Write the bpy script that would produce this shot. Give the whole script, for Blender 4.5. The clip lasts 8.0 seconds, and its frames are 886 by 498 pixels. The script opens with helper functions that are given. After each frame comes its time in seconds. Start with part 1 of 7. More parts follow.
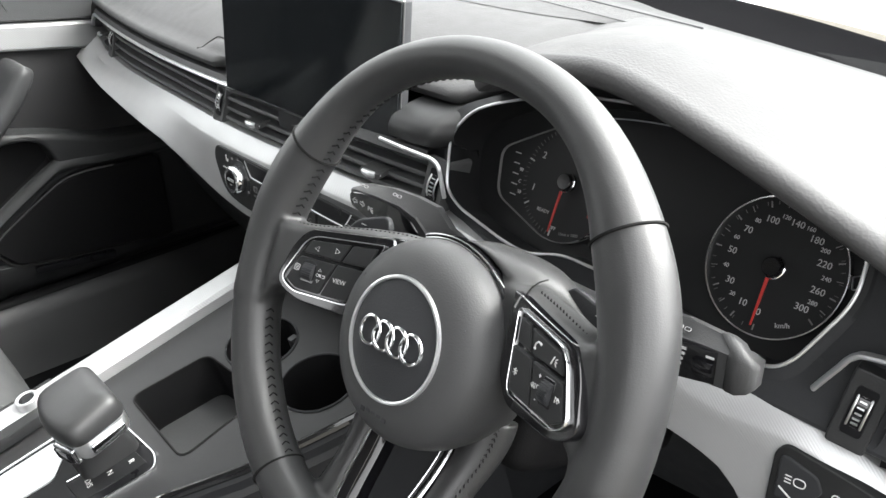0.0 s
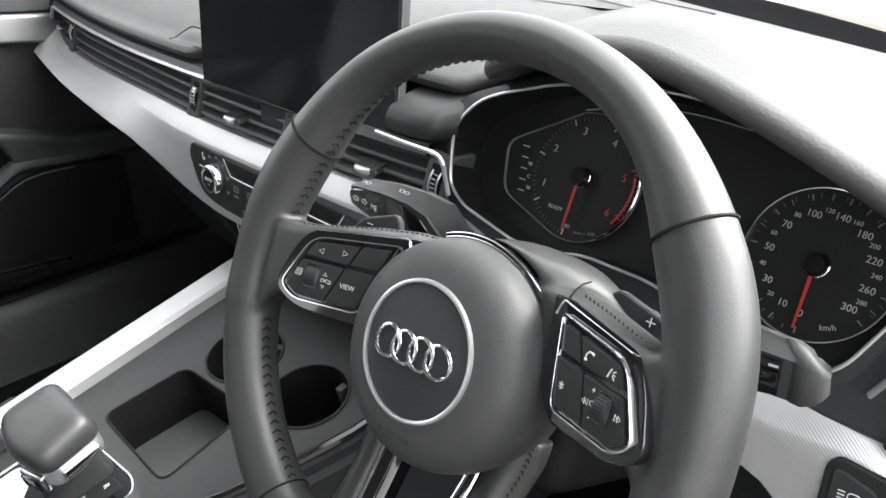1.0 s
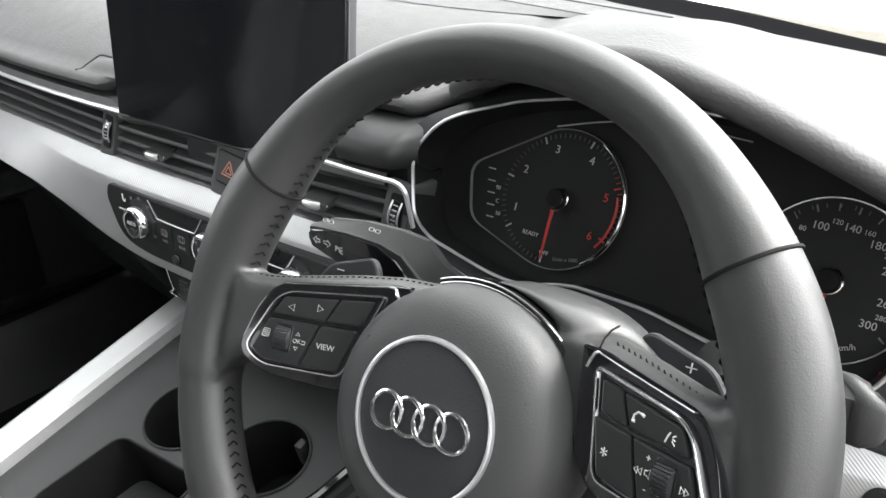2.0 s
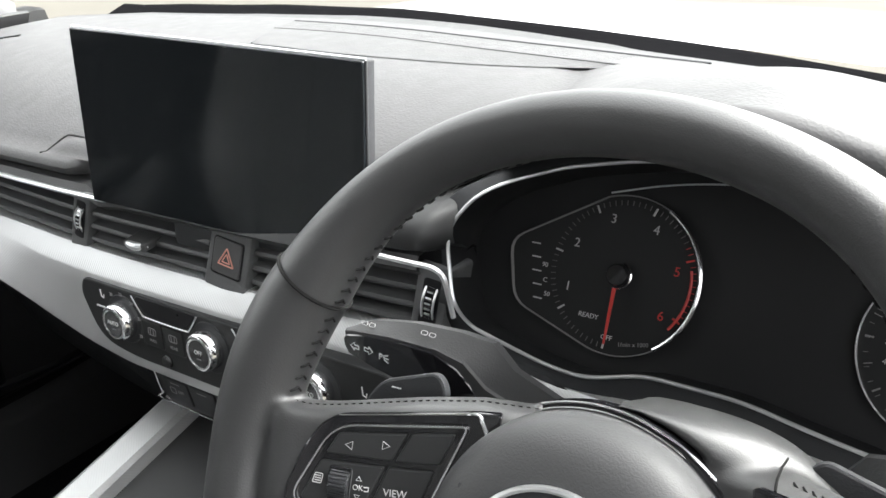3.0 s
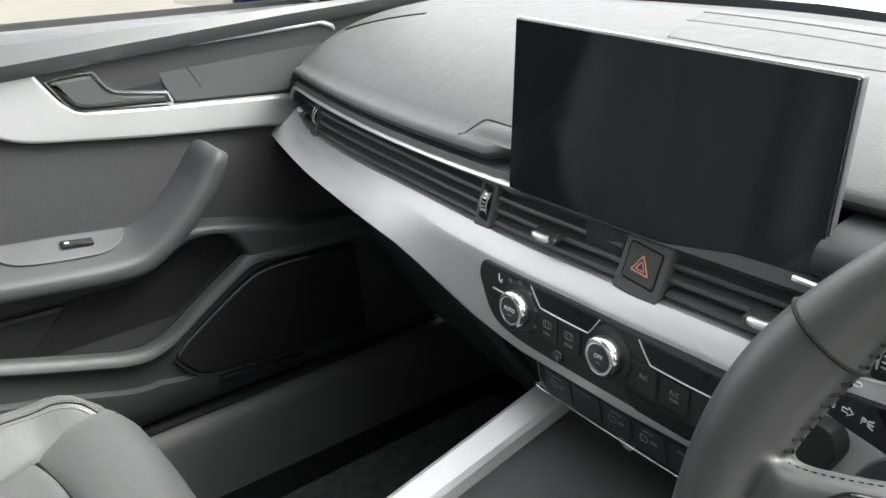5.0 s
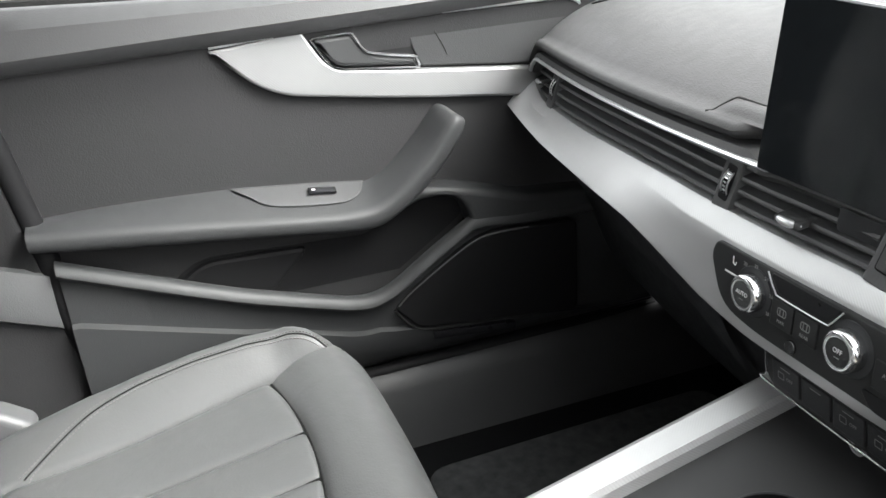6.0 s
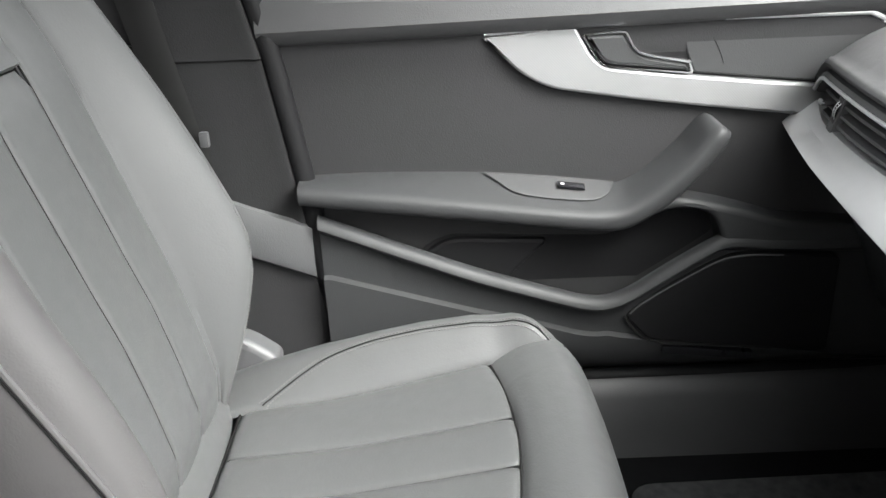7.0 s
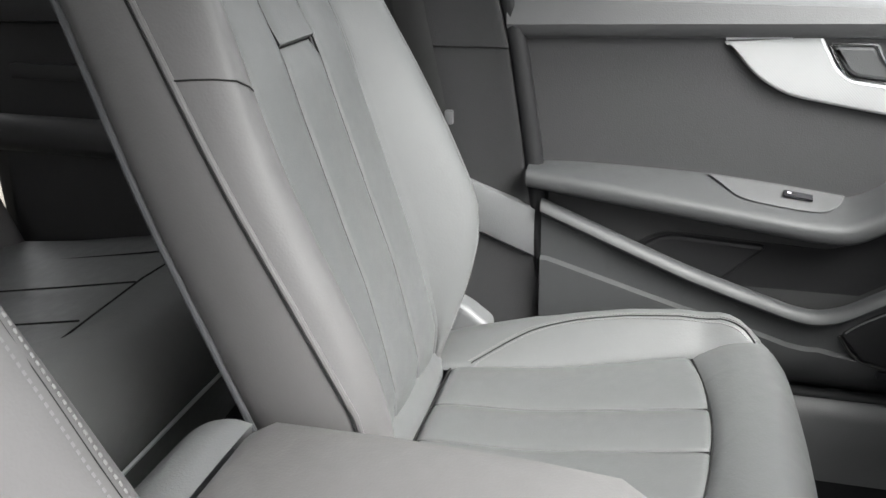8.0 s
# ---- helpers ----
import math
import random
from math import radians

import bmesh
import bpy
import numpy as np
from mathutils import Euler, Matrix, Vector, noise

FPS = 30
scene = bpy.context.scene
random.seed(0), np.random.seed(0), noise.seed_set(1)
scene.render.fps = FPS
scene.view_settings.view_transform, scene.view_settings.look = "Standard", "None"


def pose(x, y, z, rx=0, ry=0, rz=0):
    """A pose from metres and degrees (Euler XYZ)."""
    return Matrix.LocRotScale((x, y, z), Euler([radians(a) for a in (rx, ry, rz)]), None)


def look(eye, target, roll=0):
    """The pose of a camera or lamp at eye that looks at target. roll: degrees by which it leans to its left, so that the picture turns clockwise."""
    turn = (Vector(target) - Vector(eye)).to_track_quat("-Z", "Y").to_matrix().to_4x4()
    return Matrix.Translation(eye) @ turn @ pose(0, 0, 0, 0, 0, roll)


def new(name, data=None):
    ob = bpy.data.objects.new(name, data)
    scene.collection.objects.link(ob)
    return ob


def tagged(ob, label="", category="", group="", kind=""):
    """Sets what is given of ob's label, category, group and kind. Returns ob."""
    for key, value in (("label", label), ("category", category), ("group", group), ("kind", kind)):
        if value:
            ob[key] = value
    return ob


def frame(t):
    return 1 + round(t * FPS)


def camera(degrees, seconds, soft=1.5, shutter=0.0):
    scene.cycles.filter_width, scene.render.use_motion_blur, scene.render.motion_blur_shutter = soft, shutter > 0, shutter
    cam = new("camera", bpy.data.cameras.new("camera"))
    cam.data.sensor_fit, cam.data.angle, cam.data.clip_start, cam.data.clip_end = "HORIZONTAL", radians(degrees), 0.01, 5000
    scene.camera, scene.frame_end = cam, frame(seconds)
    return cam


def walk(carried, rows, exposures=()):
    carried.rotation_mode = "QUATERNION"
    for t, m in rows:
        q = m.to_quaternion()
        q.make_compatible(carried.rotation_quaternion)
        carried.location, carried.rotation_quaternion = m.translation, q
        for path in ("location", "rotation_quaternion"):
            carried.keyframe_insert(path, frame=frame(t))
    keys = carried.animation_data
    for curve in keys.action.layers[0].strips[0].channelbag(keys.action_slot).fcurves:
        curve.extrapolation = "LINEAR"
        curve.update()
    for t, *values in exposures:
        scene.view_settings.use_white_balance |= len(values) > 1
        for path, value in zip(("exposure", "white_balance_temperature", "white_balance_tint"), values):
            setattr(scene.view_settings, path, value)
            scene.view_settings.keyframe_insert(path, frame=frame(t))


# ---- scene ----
cam = camera(55.4, 8.0)
PATH = [
    (0, (0.678, -0.293, 1.076), (-0.66, 0.875, 0.155), -1.5),
    (0.5, (0.647, -0.294, 1.063), (-0.66, 0.909, 0.144), -1.2),
    (1, (0.621, -0.289, 1.052), (-0.654, 0.95, 0.136), -0.8),
    (1.2, (0.611, -0.29, 1.051), (-0.654, 0.956, 0.13), -0.7),
    (2.3, (0.515, -0.254, 1.036), (-0.566, 1.201, 0.192), -2.4),
    (2.5, (0.49, -0.242, 1.034), (-0.585, 1.24, 0.229), -3.0),
    (3, (0.457, -0.24, 1.035), (-0.611, 1.249, 0.234), -3.9),
    (3.5, (0.429, -0.252, 1.044), (-0.692, 1.199, 0.244), -3.0),
    (4, (0.408, -0.264, 1.049), (-0.873, 1.041, 0.24), -4.1),
    (4.5, (0.397, -0.269, 1.052), (-0.989, 0.928, 0.247), -4.1),
    (5, (0.372, -0.279, 1.053), (-1.164, 0.716, 0.247), -4.8),
    (5.2, (0.362, -0.29, 1.053), (-1.246, 0.586, 0.248), -5.4),
    (6.3, (0.383, -0.309, 1.042), (-1.399, 0.124, 0.243), -3.7),
    (6.5, (0.381, -0.296, 1.045), (-1.427, 0.021, 0.25), -3.1),
    (7, (0.385, -0.297, 1.048), (-1.454, -0.308, 0.263), -2.5),
    (7.5, (0.408, -0.314, 1.047), (-1.412, -0.622, 0.276), -2.0),
    (8, (0.465, -0.303, 1.043), (-1.32, -0.795, 0.286), -1.1),
]
walk(cam, [(t, look(eye, target, roll)) for t, eye, target, roll in PATH], exposures=((0, 3.48), (1.2, 3.48), (2.8, 3.44), (3.6, 3.56), (4.4, 3.52), (5.0, 3.36), (6.4, 3.38), (7.1, 3.29), (8, 3.43)))

# ---- light ----
world = bpy.data.worlds.new("overcast_sky")
scene.world = world
world.use_nodes = True
wn = world.node_tree
sky = wn.nodes.new("ShaderNodeTexSky")
sky.sky_type = "NISHITA"
sky.sun_disc = False
sky.sun_elevation = radians(45)
sky.sun_rotation = radians(40)
sky.dust_density = 4.0
sky.ozone_density = 0.6
sat = wn.nodes.new("ShaderNodeHueSaturation")
sat.inputs["Saturation"].default_value = 0.04
wn.links.new(sky.outputs["Color"], sat.inputs["Color"])
wn.links.new(sat.outputs["Color"], wn.nodes["Background"].inputs["Color"])
wn.nodes["Background"].inputs["Strength"].default_value = 0.12
sun = new("sun", bpy.data.lights.new("sun", "SUN"))
sun.data.energy = 0.45
sun.data.angle = radians(40)
sun.data.color = (1.0, 0.97, 0.92)
sun.matrix_world = look((1.75, 2.1, 3.5), (0, 0, 0.8))


# ---- materials ----
def mat(name, color, rough=0.5, metal=0.0, grain=0.0, bump=0.0, vary=0.12, kind="noise", coat=0.0, stains=6.0, spec=0.5, rough_vary=0.08, wrinkle=0.0):
    """A surface with broad stains, fine grain and relief; grain is the number of grains in a metre."""
    m = bpy.data.materials.new(name)
    m.use_nodes = True
    nt = m.node_tree
    b = nt.nodes["Principled BSDF"]
    b.inputs["Roughness"].default_value = rough
    b.inputs["Metallic"].default_value = metal
    b.inputs["Coat Weight"].default_value = coat
    b.inputs["Specular IOR Level"].default_value = spec
    tc = nt.nodes.new("ShaderNodeTexCoord")
    big = nt.nodes.new("ShaderNodeTexNoise")
    big.inputs["Scale"].default_value = stains
    big.inputs["Detail"].default_value = 5
    nt.links.new(tc.outputs["Object"], big.inputs["Vector"])
    ramp = nt.nodes.new("ShaderNodeMixRGB")
    lo = [c * (1 - vary) for c in color]
    hi = [min(1, c * (1 + vary)) for c in color]
    ramp.inputs[1].default_value = (*lo, 1)
    ramp.inputs[2].default_value = (*hi, 1)
    nt.links.new(big.outputs["Fac"], ramp.inputs[0])
    nt.links.new(ramp.outputs[0], b.inputs["Base Color"])
    rr = nt.nodes.new("ShaderNodeMapRange")
    rr.inputs["To Min"].default_value = max(0.02, rough - rough_vary)
    rr.inputs["To Max"].default_value = min(1, rough + rough_vary)
    sm = nt.nodes.new("ShaderNodeTexNoise")
    sm.inputs["Scale"].default_value = 60
    sm.inputs["Detail"].default_value = 4
    nt.links.new(tc.outputs["Object"], sm.inputs["Vector"])
    nt.links.new(sm.outputs["Fac"], rr.inputs["Value"])
    nt.links.new(rr.outputs[0], b.inputs["Roughness"])
    if grain:
        if kind == "leather":
            g = nt.nodes.new("ShaderNodeTexVoronoi")
            g.inputs["Scale"].default_value = grain
            out = g.outputs["Distance"]
            w = nt.nodes.new("ShaderNodeTexNoise")
            w.inputs["Scale"].default_value = grain * 0.35
            nt.links.new(tc.outputs["Object"], w.inputs["Vector"])
            mixv = nt.nodes.new("ShaderNodeMixRGB")
            mixv.blend_type = "ADD"
            mixv.inputs[0].default_value = 0.004
            nt.links.new(tc.outputs["Object"], mixv.inputs[1])
            nt.links.new(w.outputs["Color"], mixv.inputs[2])
            nt.links.new(mixv.outputs[0], g.inputs["Vector"])
        elif kind == "ribs":
            g = nt.nodes.new("ShaderNodeTexWave")
            g.wave_type = "BANDS"
            g.bands_direction = "DIAGONAL"
            g.inputs["Scale"].default_value = grain
            g.inputs["Distortion"].default_value = 0.6
            g.inputs["Detail Scale"].default_value = 0.3
            nt.links.new(tc.outputs["Object"], g.inputs["Vector"])
            out = g.outputs["Fac"]
        else:
            g = nt.nodes.new("ShaderNodeTexNoise")
            g.inputs["Scale"].default_value = grain
            g.inputs["Detail"].default_value = 3
            nt.links.new(tc.outputs["Object"], g.inputs["Vector"])
            out = g.outputs["Fac"]
        bp = nt.nodes.new("ShaderNodeBump")
        bp.inputs["Strength"].default_value = bump
        bp.inputs["Distance"].default_value = 0.0006
        nt.links.new(out, bp.inputs["Height"])
        nt.links.new(bp.outputs["Normal"], b.inputs["Normal"])
        if wrinkle:
            fold = nt.nodes.new("ShaderNodeTexNoise")
            fold.inputs["Scale"].default_value = 22
            fold.inputs["Detail"].default_value = 4
            fold.inputs["Distortion"].default_value = 1.2
            nt.links.new(tc.outputs["Object"], fold.inputs["Vector"])
            soft = nt.nodes.new("ShaderNodeBump")
            soft.inputs["Strength"].default_value = wrinkle
            soft.inputs["Distance"].default_value = 0.006
            nt.links.new(fold.outputs["Fac"], soft.inputs["Height"])
            nt.links.new(soft.outputs["Normal"], bp.inputs["Normal"])
    return m


def glass_mat(name, color=(1, 1, 1), rough=0.0):
    m = bpy.data.materials.new(name)
    m.use_nodes = True
    b = m.node_tree.nodes["Principled BSDF"]
    b.inputs["Base Color"].default_value = (*color, 1)
    b.inputs["Transmission Weight"].default_value = 1.0
    b.inputs["Roughness"].default_value = rough
    b.inputs["IOR"].default_value = 1.02
    return m


LEATHER = mat("wheel_leather", (0.0215, 0.022, 0.0225), 0.44, 0, 1100, 0.10, 0.12, "leather", spec=0.6)
HUB = mat("hub_soft_plastic", (0.043, 0.0437, 0.0445), 0.50, 0, 900, 0.14, 0.08, "leather", spec=0.3)
SEAT = mat("grey_seat_leather", (0.0585, 0.0600, 0.0605), 0.50, 0, 420, 0.16, 0.06, "leather", stains=5, spec=0.34, wrinkle=0.08)
SEATDARK = mat("grey_seat_side_leather", (0.0600, 0.0585, 0.0590), 0.50, 0, 420, 0.16, 0.06, "leather", stains=5, spec=0.32, wrinkle=0.07)
PAD = mat("dashboard_soft_pad", (0.0455, 0.0455, 0.0465), 0.60, 0, 480, 0.26, 0.08, "leather", stains=3, spec=0.28)
PLASTIC = mat("black_grained_plastic", (0.026, 0.027, 0.029), 0.52, 0, 900, 0.20, 0.12, "leather", spec=0.2)
DOORSKIN = mat("door_soft_grey_plastic", (0.0235, 0.0242, 0.025), 0.50, 0, 600, 0.25, 0.10, "leather", stains=4, spec=0.25)
BELTPAD = mat("door_soft_belt_pad", (0.034, 0.0345, 0.0355), 0.48, 0, 600, 0.22, 0.10, "leather", stains=4, spec=0.35)
DOORINS = mat("door_insert_leatherette", (0.0185, 0.0185, 0.0192), 0.60, 0, 500, 0.3, 0.08, "leather", stains=4, spec=0.15)
# black plastic, darkened further to carry the shade of recesses and low parts
DOORDARK = mat("black_plastic_with_shade", (0.0075, 0.0075, 0.008), 0.55, 0, 800, 0.2, 0.1, "leather", spec=0.1)
CONSOLETOP = mat("console_top_plastic", (0.0265, 0.0270, 0.0278), 0.46, 0, 1200, 0.10, 0.12, "noise", spec=0.3)
CONSOLE = mat("console_satin_plastic", (0.0150, 0.0155, 0.0160), 0.44, 0, 1200, 0.08, 0.12, "noise", spec=0.28)
GLOSS = mat("piano_black", (0.006, 0.006, 0.007), 0.10, 0, 0, 0, 0.1, coat=0.6, rough_vary=0.04)
DIAL = mat("dial_black", (0.0130, 0.0133, 0.0140), 0.45, 0, 900, 0.05, 0.1, spec=0.2)
SLAT = mat("vent_slat_plastic", (0.050, 0.051, 0.052), 0.42, 0, 900, 0.08, 0.1, spec=0.4)
SCREEN = mat("display_glass", (0.006, 0.007, 0.008), 0.08, 0, 0, 0, 0.1, rough_vary=0.03, spec=0.4)
SILVER = mat("ribbed_aluminium", (0.45, 0.454, 0.458), 0.38, 0.6, 210, 0.2, 0.05, "ribs", stains=10)
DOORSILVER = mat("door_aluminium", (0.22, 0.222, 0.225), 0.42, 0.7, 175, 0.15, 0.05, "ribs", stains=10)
SATIN = mat("satin_aluminium", (0.66, 0.67, 0.68), 0.32, 0.85, 900, 0.04, 0.05, stains=12)
CHROME = mat("polished_chrome", (0.82, 0.83, 0.84), 0.14, 1.0, 0, 0, 0.03, rough_vary=0.06)
WHITE = mat("white_print", (0.55, 0.55, 0.55), 0.6, 0, 0, 0, 0.02)
SMOKED = mat("smoked_black_plastic", (0.008, 0.008, 0.009), 0.30, 0, 0, 0, 0.1, spec=0.15)
DIALWHITE = mat("dial_print", (0.36, 0.36, 0.36), 0.6, 0, 0, 0, 0.02)
DIMWHITE = mat("dim_grey_print", (0.14, 0.14, 0.14), 0.6, 0, 0, 0, 0.02)
MESH = mat("perforated_grille_plastic", (0.040, 0.040, 0.041), 0.6, 0, 700, 0.9, 0.06, "leather", stains=3, spec=0.3)
RED = mat("red_print", (0.36, 0.022, 0.018), 0.5, 0, 0, 0, 0.05)
PINK = mat("pale_red_print", (0.40, 0.18, 0.14), 0.5, 0, 0, 0, 0.05)
CARPET = mat("black_carpet", (0.007, 0.0072, 0.0076), 0.95, 0, 1400, 1.0, 0.35, stains=9, spec=0.03)
MATPILE = mat("grey_carpet_pile", (0.042, 0.043, 0.044), 0.95, 0, 900, 1.0, 0.6, stains=60, spec=0.03)
FAINT = mat("faint_grey_print", (0.07, 0.07, 0.07), 0.6, 0, 0, 0, 0.02)
RUBBER = mat("black_rubber_seal", (0.010, 0.010, 0.010), 0.65, 0, 500, 0.1, 0.1, spec=0.2)
COWL = mat("matt_black_cowl", (0.006, 0.006, 0.0065), 0.95, 0, 300, 0.3, 0.2, spec=0.0)
THREAD = mat("black_thread", (0.008, 0.008, 0.008), 0.8, 0, 0, 0, 0.1, spec=0.1)
GREYTHREAD = mat("grey_thread", (0.085, 0.085, 0.085), 0.8, 0, 0, 0, 0.1)
HEADLINER = mat("light_headliner_cloth", (0.42, 0.42, 0.41), 0.95, 0, 1200, 0.5, 0.05)
PILLAR = mat("pillar_grey_plastic", (0.066, 0.0675, 0.069), 0.5, 0, 500, 0.25, 0.08, "leather", spec=0.3)
# bonnet colour: the sky's bright reflection is put into a pale base
SKYPAINT = mat("sky_reflecting_paint", (0.34, 0.34, 0.34), 0.22, 0.2, 0, 0, 0.3, coat=1.0, stains=4)
PAINT = mat("blue_car_paint", (0.010, 0.022, 0.11), 0.25, 0.3, 0, 0, 0.06, coat=1.0)
GROUND = mat("pale_gravel", (0.070, 0.063, 0.050), 0.95, 0, 60, 1.0, 0.25, stains=0.6)
GLASS = glass_mat("window_glass", (0.93, 0.97, 0.95))


# ---- building helpers ----
from mathutils import geometry


def mesh(bm, smooth=True, angle=38):
    bmesh.ops.recalc_face_normals(bm, faces=bm.faces)
    bm.verts.index_update()
    hard = {tuple(sorted(v.index for v in e.verts)) for e in bm.edges if not e.smooth}
    me = bpy.data.meshes.new("m")
    bm.to_mesh(me)
    bm.free()
    if smooth:
        for p in me.polygons:
            p.use_smooth = True
        me.set_sharp_from_angle(angle=radians(angle))
        if hard:
            sharp = me.attributes.get("sharp_edge") or me.attributes.new("sharp_edge", "BOOLEAN", "EDGE")
            for e in me.edges:
                if tuple(sorted(e.vertices)) in hard:
                    sharp.data[e.index].value = True
    return me


def part(name, bm, material, parent=None, label="", smooth=True, angle=38, at=None):
    me = bm if isinstance(bm, bpy.types.Mesh) else mesh(bm, smooth, angle)
    me.name = name
    if not me.materials:
        me.materials.append(material)
    ob = new(name, me)
    if at is not None:
        ob.matrix_basis = at
    if parent is not None:
        ob.parent = parent
    if label:
        tagged(ob, label)
    return ob


def thing(name, label, category, m=None, group="", kind=""):
    ob = new(name)
    ob.empty_display_size = 0.05
    if m is not None:
        ob.matrix_basis = m
    return tagged(ob, label, category, group, kind)


def spline(pts, n=8, closed=False):
    """A smooth line through points of any dimension."""
    p = [np.array(q, float) for q in pts]
    out, k = [], len(p)
    for i in range(k if closed else k - 1):
        a, b, c, d = (p[(i + j) % k] if closed else p[min(max(i + j, 0), k - 1)] for j in (-1, 0, 1, 2))
        for s in range(n):
            t = s / n
            out.append(0.5 * (2 * b + (c - a) * t + (2 * a - 5 * b + 4 * c - d) * t * t + (3 * b - a - 3 * c + d) * t ** 3))
    if not closed:
        out.append(p[-1])
    return out


def rounded(pts, r, n=5):
    """A closed outline in the plane with its corners rounded; r may be a list."""
    out, k = [], len(pts)
    for i in range(k):
        a, b, c = (np.array(pts[(i + j) % k], float) for j in (-1, 0, 1))
        q = r[i] if isinstance(r, (list, tuple)) else r
        u, v = (a - b), (c - b)
        lu, lv = np.linalg.norm(u), np.linalg.norm(v)
        q = min(q, 0.48 * lu, 0.48 * lv)
        s, e = b + u / lu * q, b + v / lv * q
        for j in range(n + 1):
            t = j / n
            out.append((1 - t) ** 2 * s + 2 * t * (1 - t) * b + t * t * e)
    return out


def loft(rows, close_rows=False, close_cols=False, caps=False):
    """A skin over rows of points."""
    bm = bmesh.new()
    v = [[bm.verts.new(tuple(map(float, q))) for q in row] for row in rows]
    nr, nc = len(v), len(v[0])
    for i in range(nr if close_rows else nr - 1):
        for j in range(nc if close_cols else nc - 1):
            try:
                bm.faces.new((v[i][j], v[(i + 1) % nr][j], v[(i + 1) % nr][(j + 1) % nc], v[i][(j + 1) % nc]))
            except ValueError:
                pass
    if caps:
        bm.faces.new(v[0])
        bm.faces.new(list(reversed(v[-1])))
    return bm


def prism(outline, lo, hi, edge=0.0, steps=2):
    """An upright slab over an outline in x and y, from lo to hi in z, its upper rim rounded by edge."""
    o = [np.array(p, float) for p in outline]
    c = sum(o) / len(o)
    k = len(o)
    area = sum(o[i][0] * o[(i + 1) % k][1] - o[(i + 1) % k][0] * o[i][1] for i in range(k))
    if area < 0:
        o = o[::-1]
    nrm = []
    for i in range(k):
        d = o[(i + 1) % k] - o[i - 1]
        nn = np.array([d[1], -d[0]])
        nrm.append(nn / (np.linalg.norm(nn) + 1e-9))
    rings = [[(*p, lo) for p in o]]
    if edge:
        for s in range(steps + 1):
            a = s / steps * math.pi / 2
            rings.append([(*(o[i] - nrm[i] * edge * (1 - math.cos(a))), hi - edge + edge * math.sin(a)) for i in range(k)])
    else:
        rings.append([(*p, hi) for p in o])
    bm = loft(rings, close_cols=True)
    bm.verts.ensure_lookup_table()
    n0 = len(bm.verts) - k
    loop = [Vector((*rings[-1][i][:2], 0)) for i in range(k)]
    for tri in geometry.tessellate_polygon([loop]):
        for base in (n0, 0):
            try:
                bm.faces.new([bm.verts[base + i] for i in tri])
            except ValueError:
                pass
    bm.edges.ensure_lookup_table()
    for i in range(k):
        for base in (n0, 0):
            e = bm.edges.get((bm.verts[base + i], bm.verts[base + (i + 1) % k]))
            if e:
                e.smooth = False
    return bm


def frame_ring(outline, lo, hi, width):
    """A raised band along an outline: a trim ring."""
    o = [np.array(p, float) for p in outline]
    k = len(o)
    rows = []
    for i in range(k):
        d = o[(i + 1) % k] - o[i - 1]
        nn = np.array([d[1], -d[0]]) / (np.linalg.norm(d) + 1e-9)
        a, b, m = o[i] - nn * width / 2, o[i] + nn * width / 2, hi - (hi - lo) * 0.35
        rows.append([(*a, lo), (*a, m), (*(o[i] - nn * width * 0.25), hi), (*(o[i] + nn * width * 0.25), hi), (*b, m), (*b, lo)])
    return loft(rows, close_rows=True)


def tube(path, r, n=8, closed=False, squash=1.0, up=None):
    """A round bar along a path; r may be a list."""
    p = [np.array(q, float) for q in path]
    k = len(p)
    rows, last = [], None
    for i in range(k):
        if closed:
            d = p[(i + 1) % k] - p[i - 1]
        else:
            d = p[min(i + 1, k - 1)] - p[max(i - 1, 0)]
        d = d / (np.linalg.norm(d) + 1e-12)
        ref = np.array(up, float) if up is not None else (last if last is not None else (np.array([0, 0, 1.0]) if abs(d[2]) < 0.9 else np.array([1.0, 0, 0])))
        a = ref - d * (ref @ d)
        a /= np.linalg.norm(a) + 1e-12
        last = a
        b = np.cross(d, a)
        q = r[i] if isinstance(r, (list, tuple)) else r
        rows.append([p[i] + q * (math.cos(2 * math.pi * j / n) * a * squash + math.sin(2 * math.pi * j / n) * b) for j in range(n)])
    return loft(rows, close_rows=closed, close_cols=True, caps=not closed)


def box(x0, x1, y0, y1, z0, z1, edge=0.0, seg=2):
    bm = bmesh.new()
    bmesh.ops.create_cube(bm, size=1, matrix=Matrix.LocRotScale(((x0 + x1) / 2, (y0 + y1) / 2, (z0 + z1) / 2), None, (x1 - x0, y1 - y0, z1 - z0)))
    if edge:
        bmesh.ops.bevel(bm, geom=bm.edges, offset=edge, segments=seg, profile=0.6, affect="EDGES")
    return bm


def lathe(profile, n=32, caps=False):
    """A turned piece round z from pairs of radius and height."""
    rows = [[(r * math.cos(2 * math.pi * j / n), r * math.sin(2 * math.pi * j / n), z) for j in range(n)] for r, z in profile]
    return loft(rows, close_cols=True, caps=caps)


def join(*bms):
    out = bmesh.new()
    for b in bms:
        me = bpy.data.meshes.new("t")
        b.to_mesh(me)
        b.free()
        out.from_mesh(me)
        bpy.data.meshes.remove(me)
    return out


def moved(bm, m):
    bmesh.ops.transform(bm, matrix=m, verts=bm.verts)
    return bm


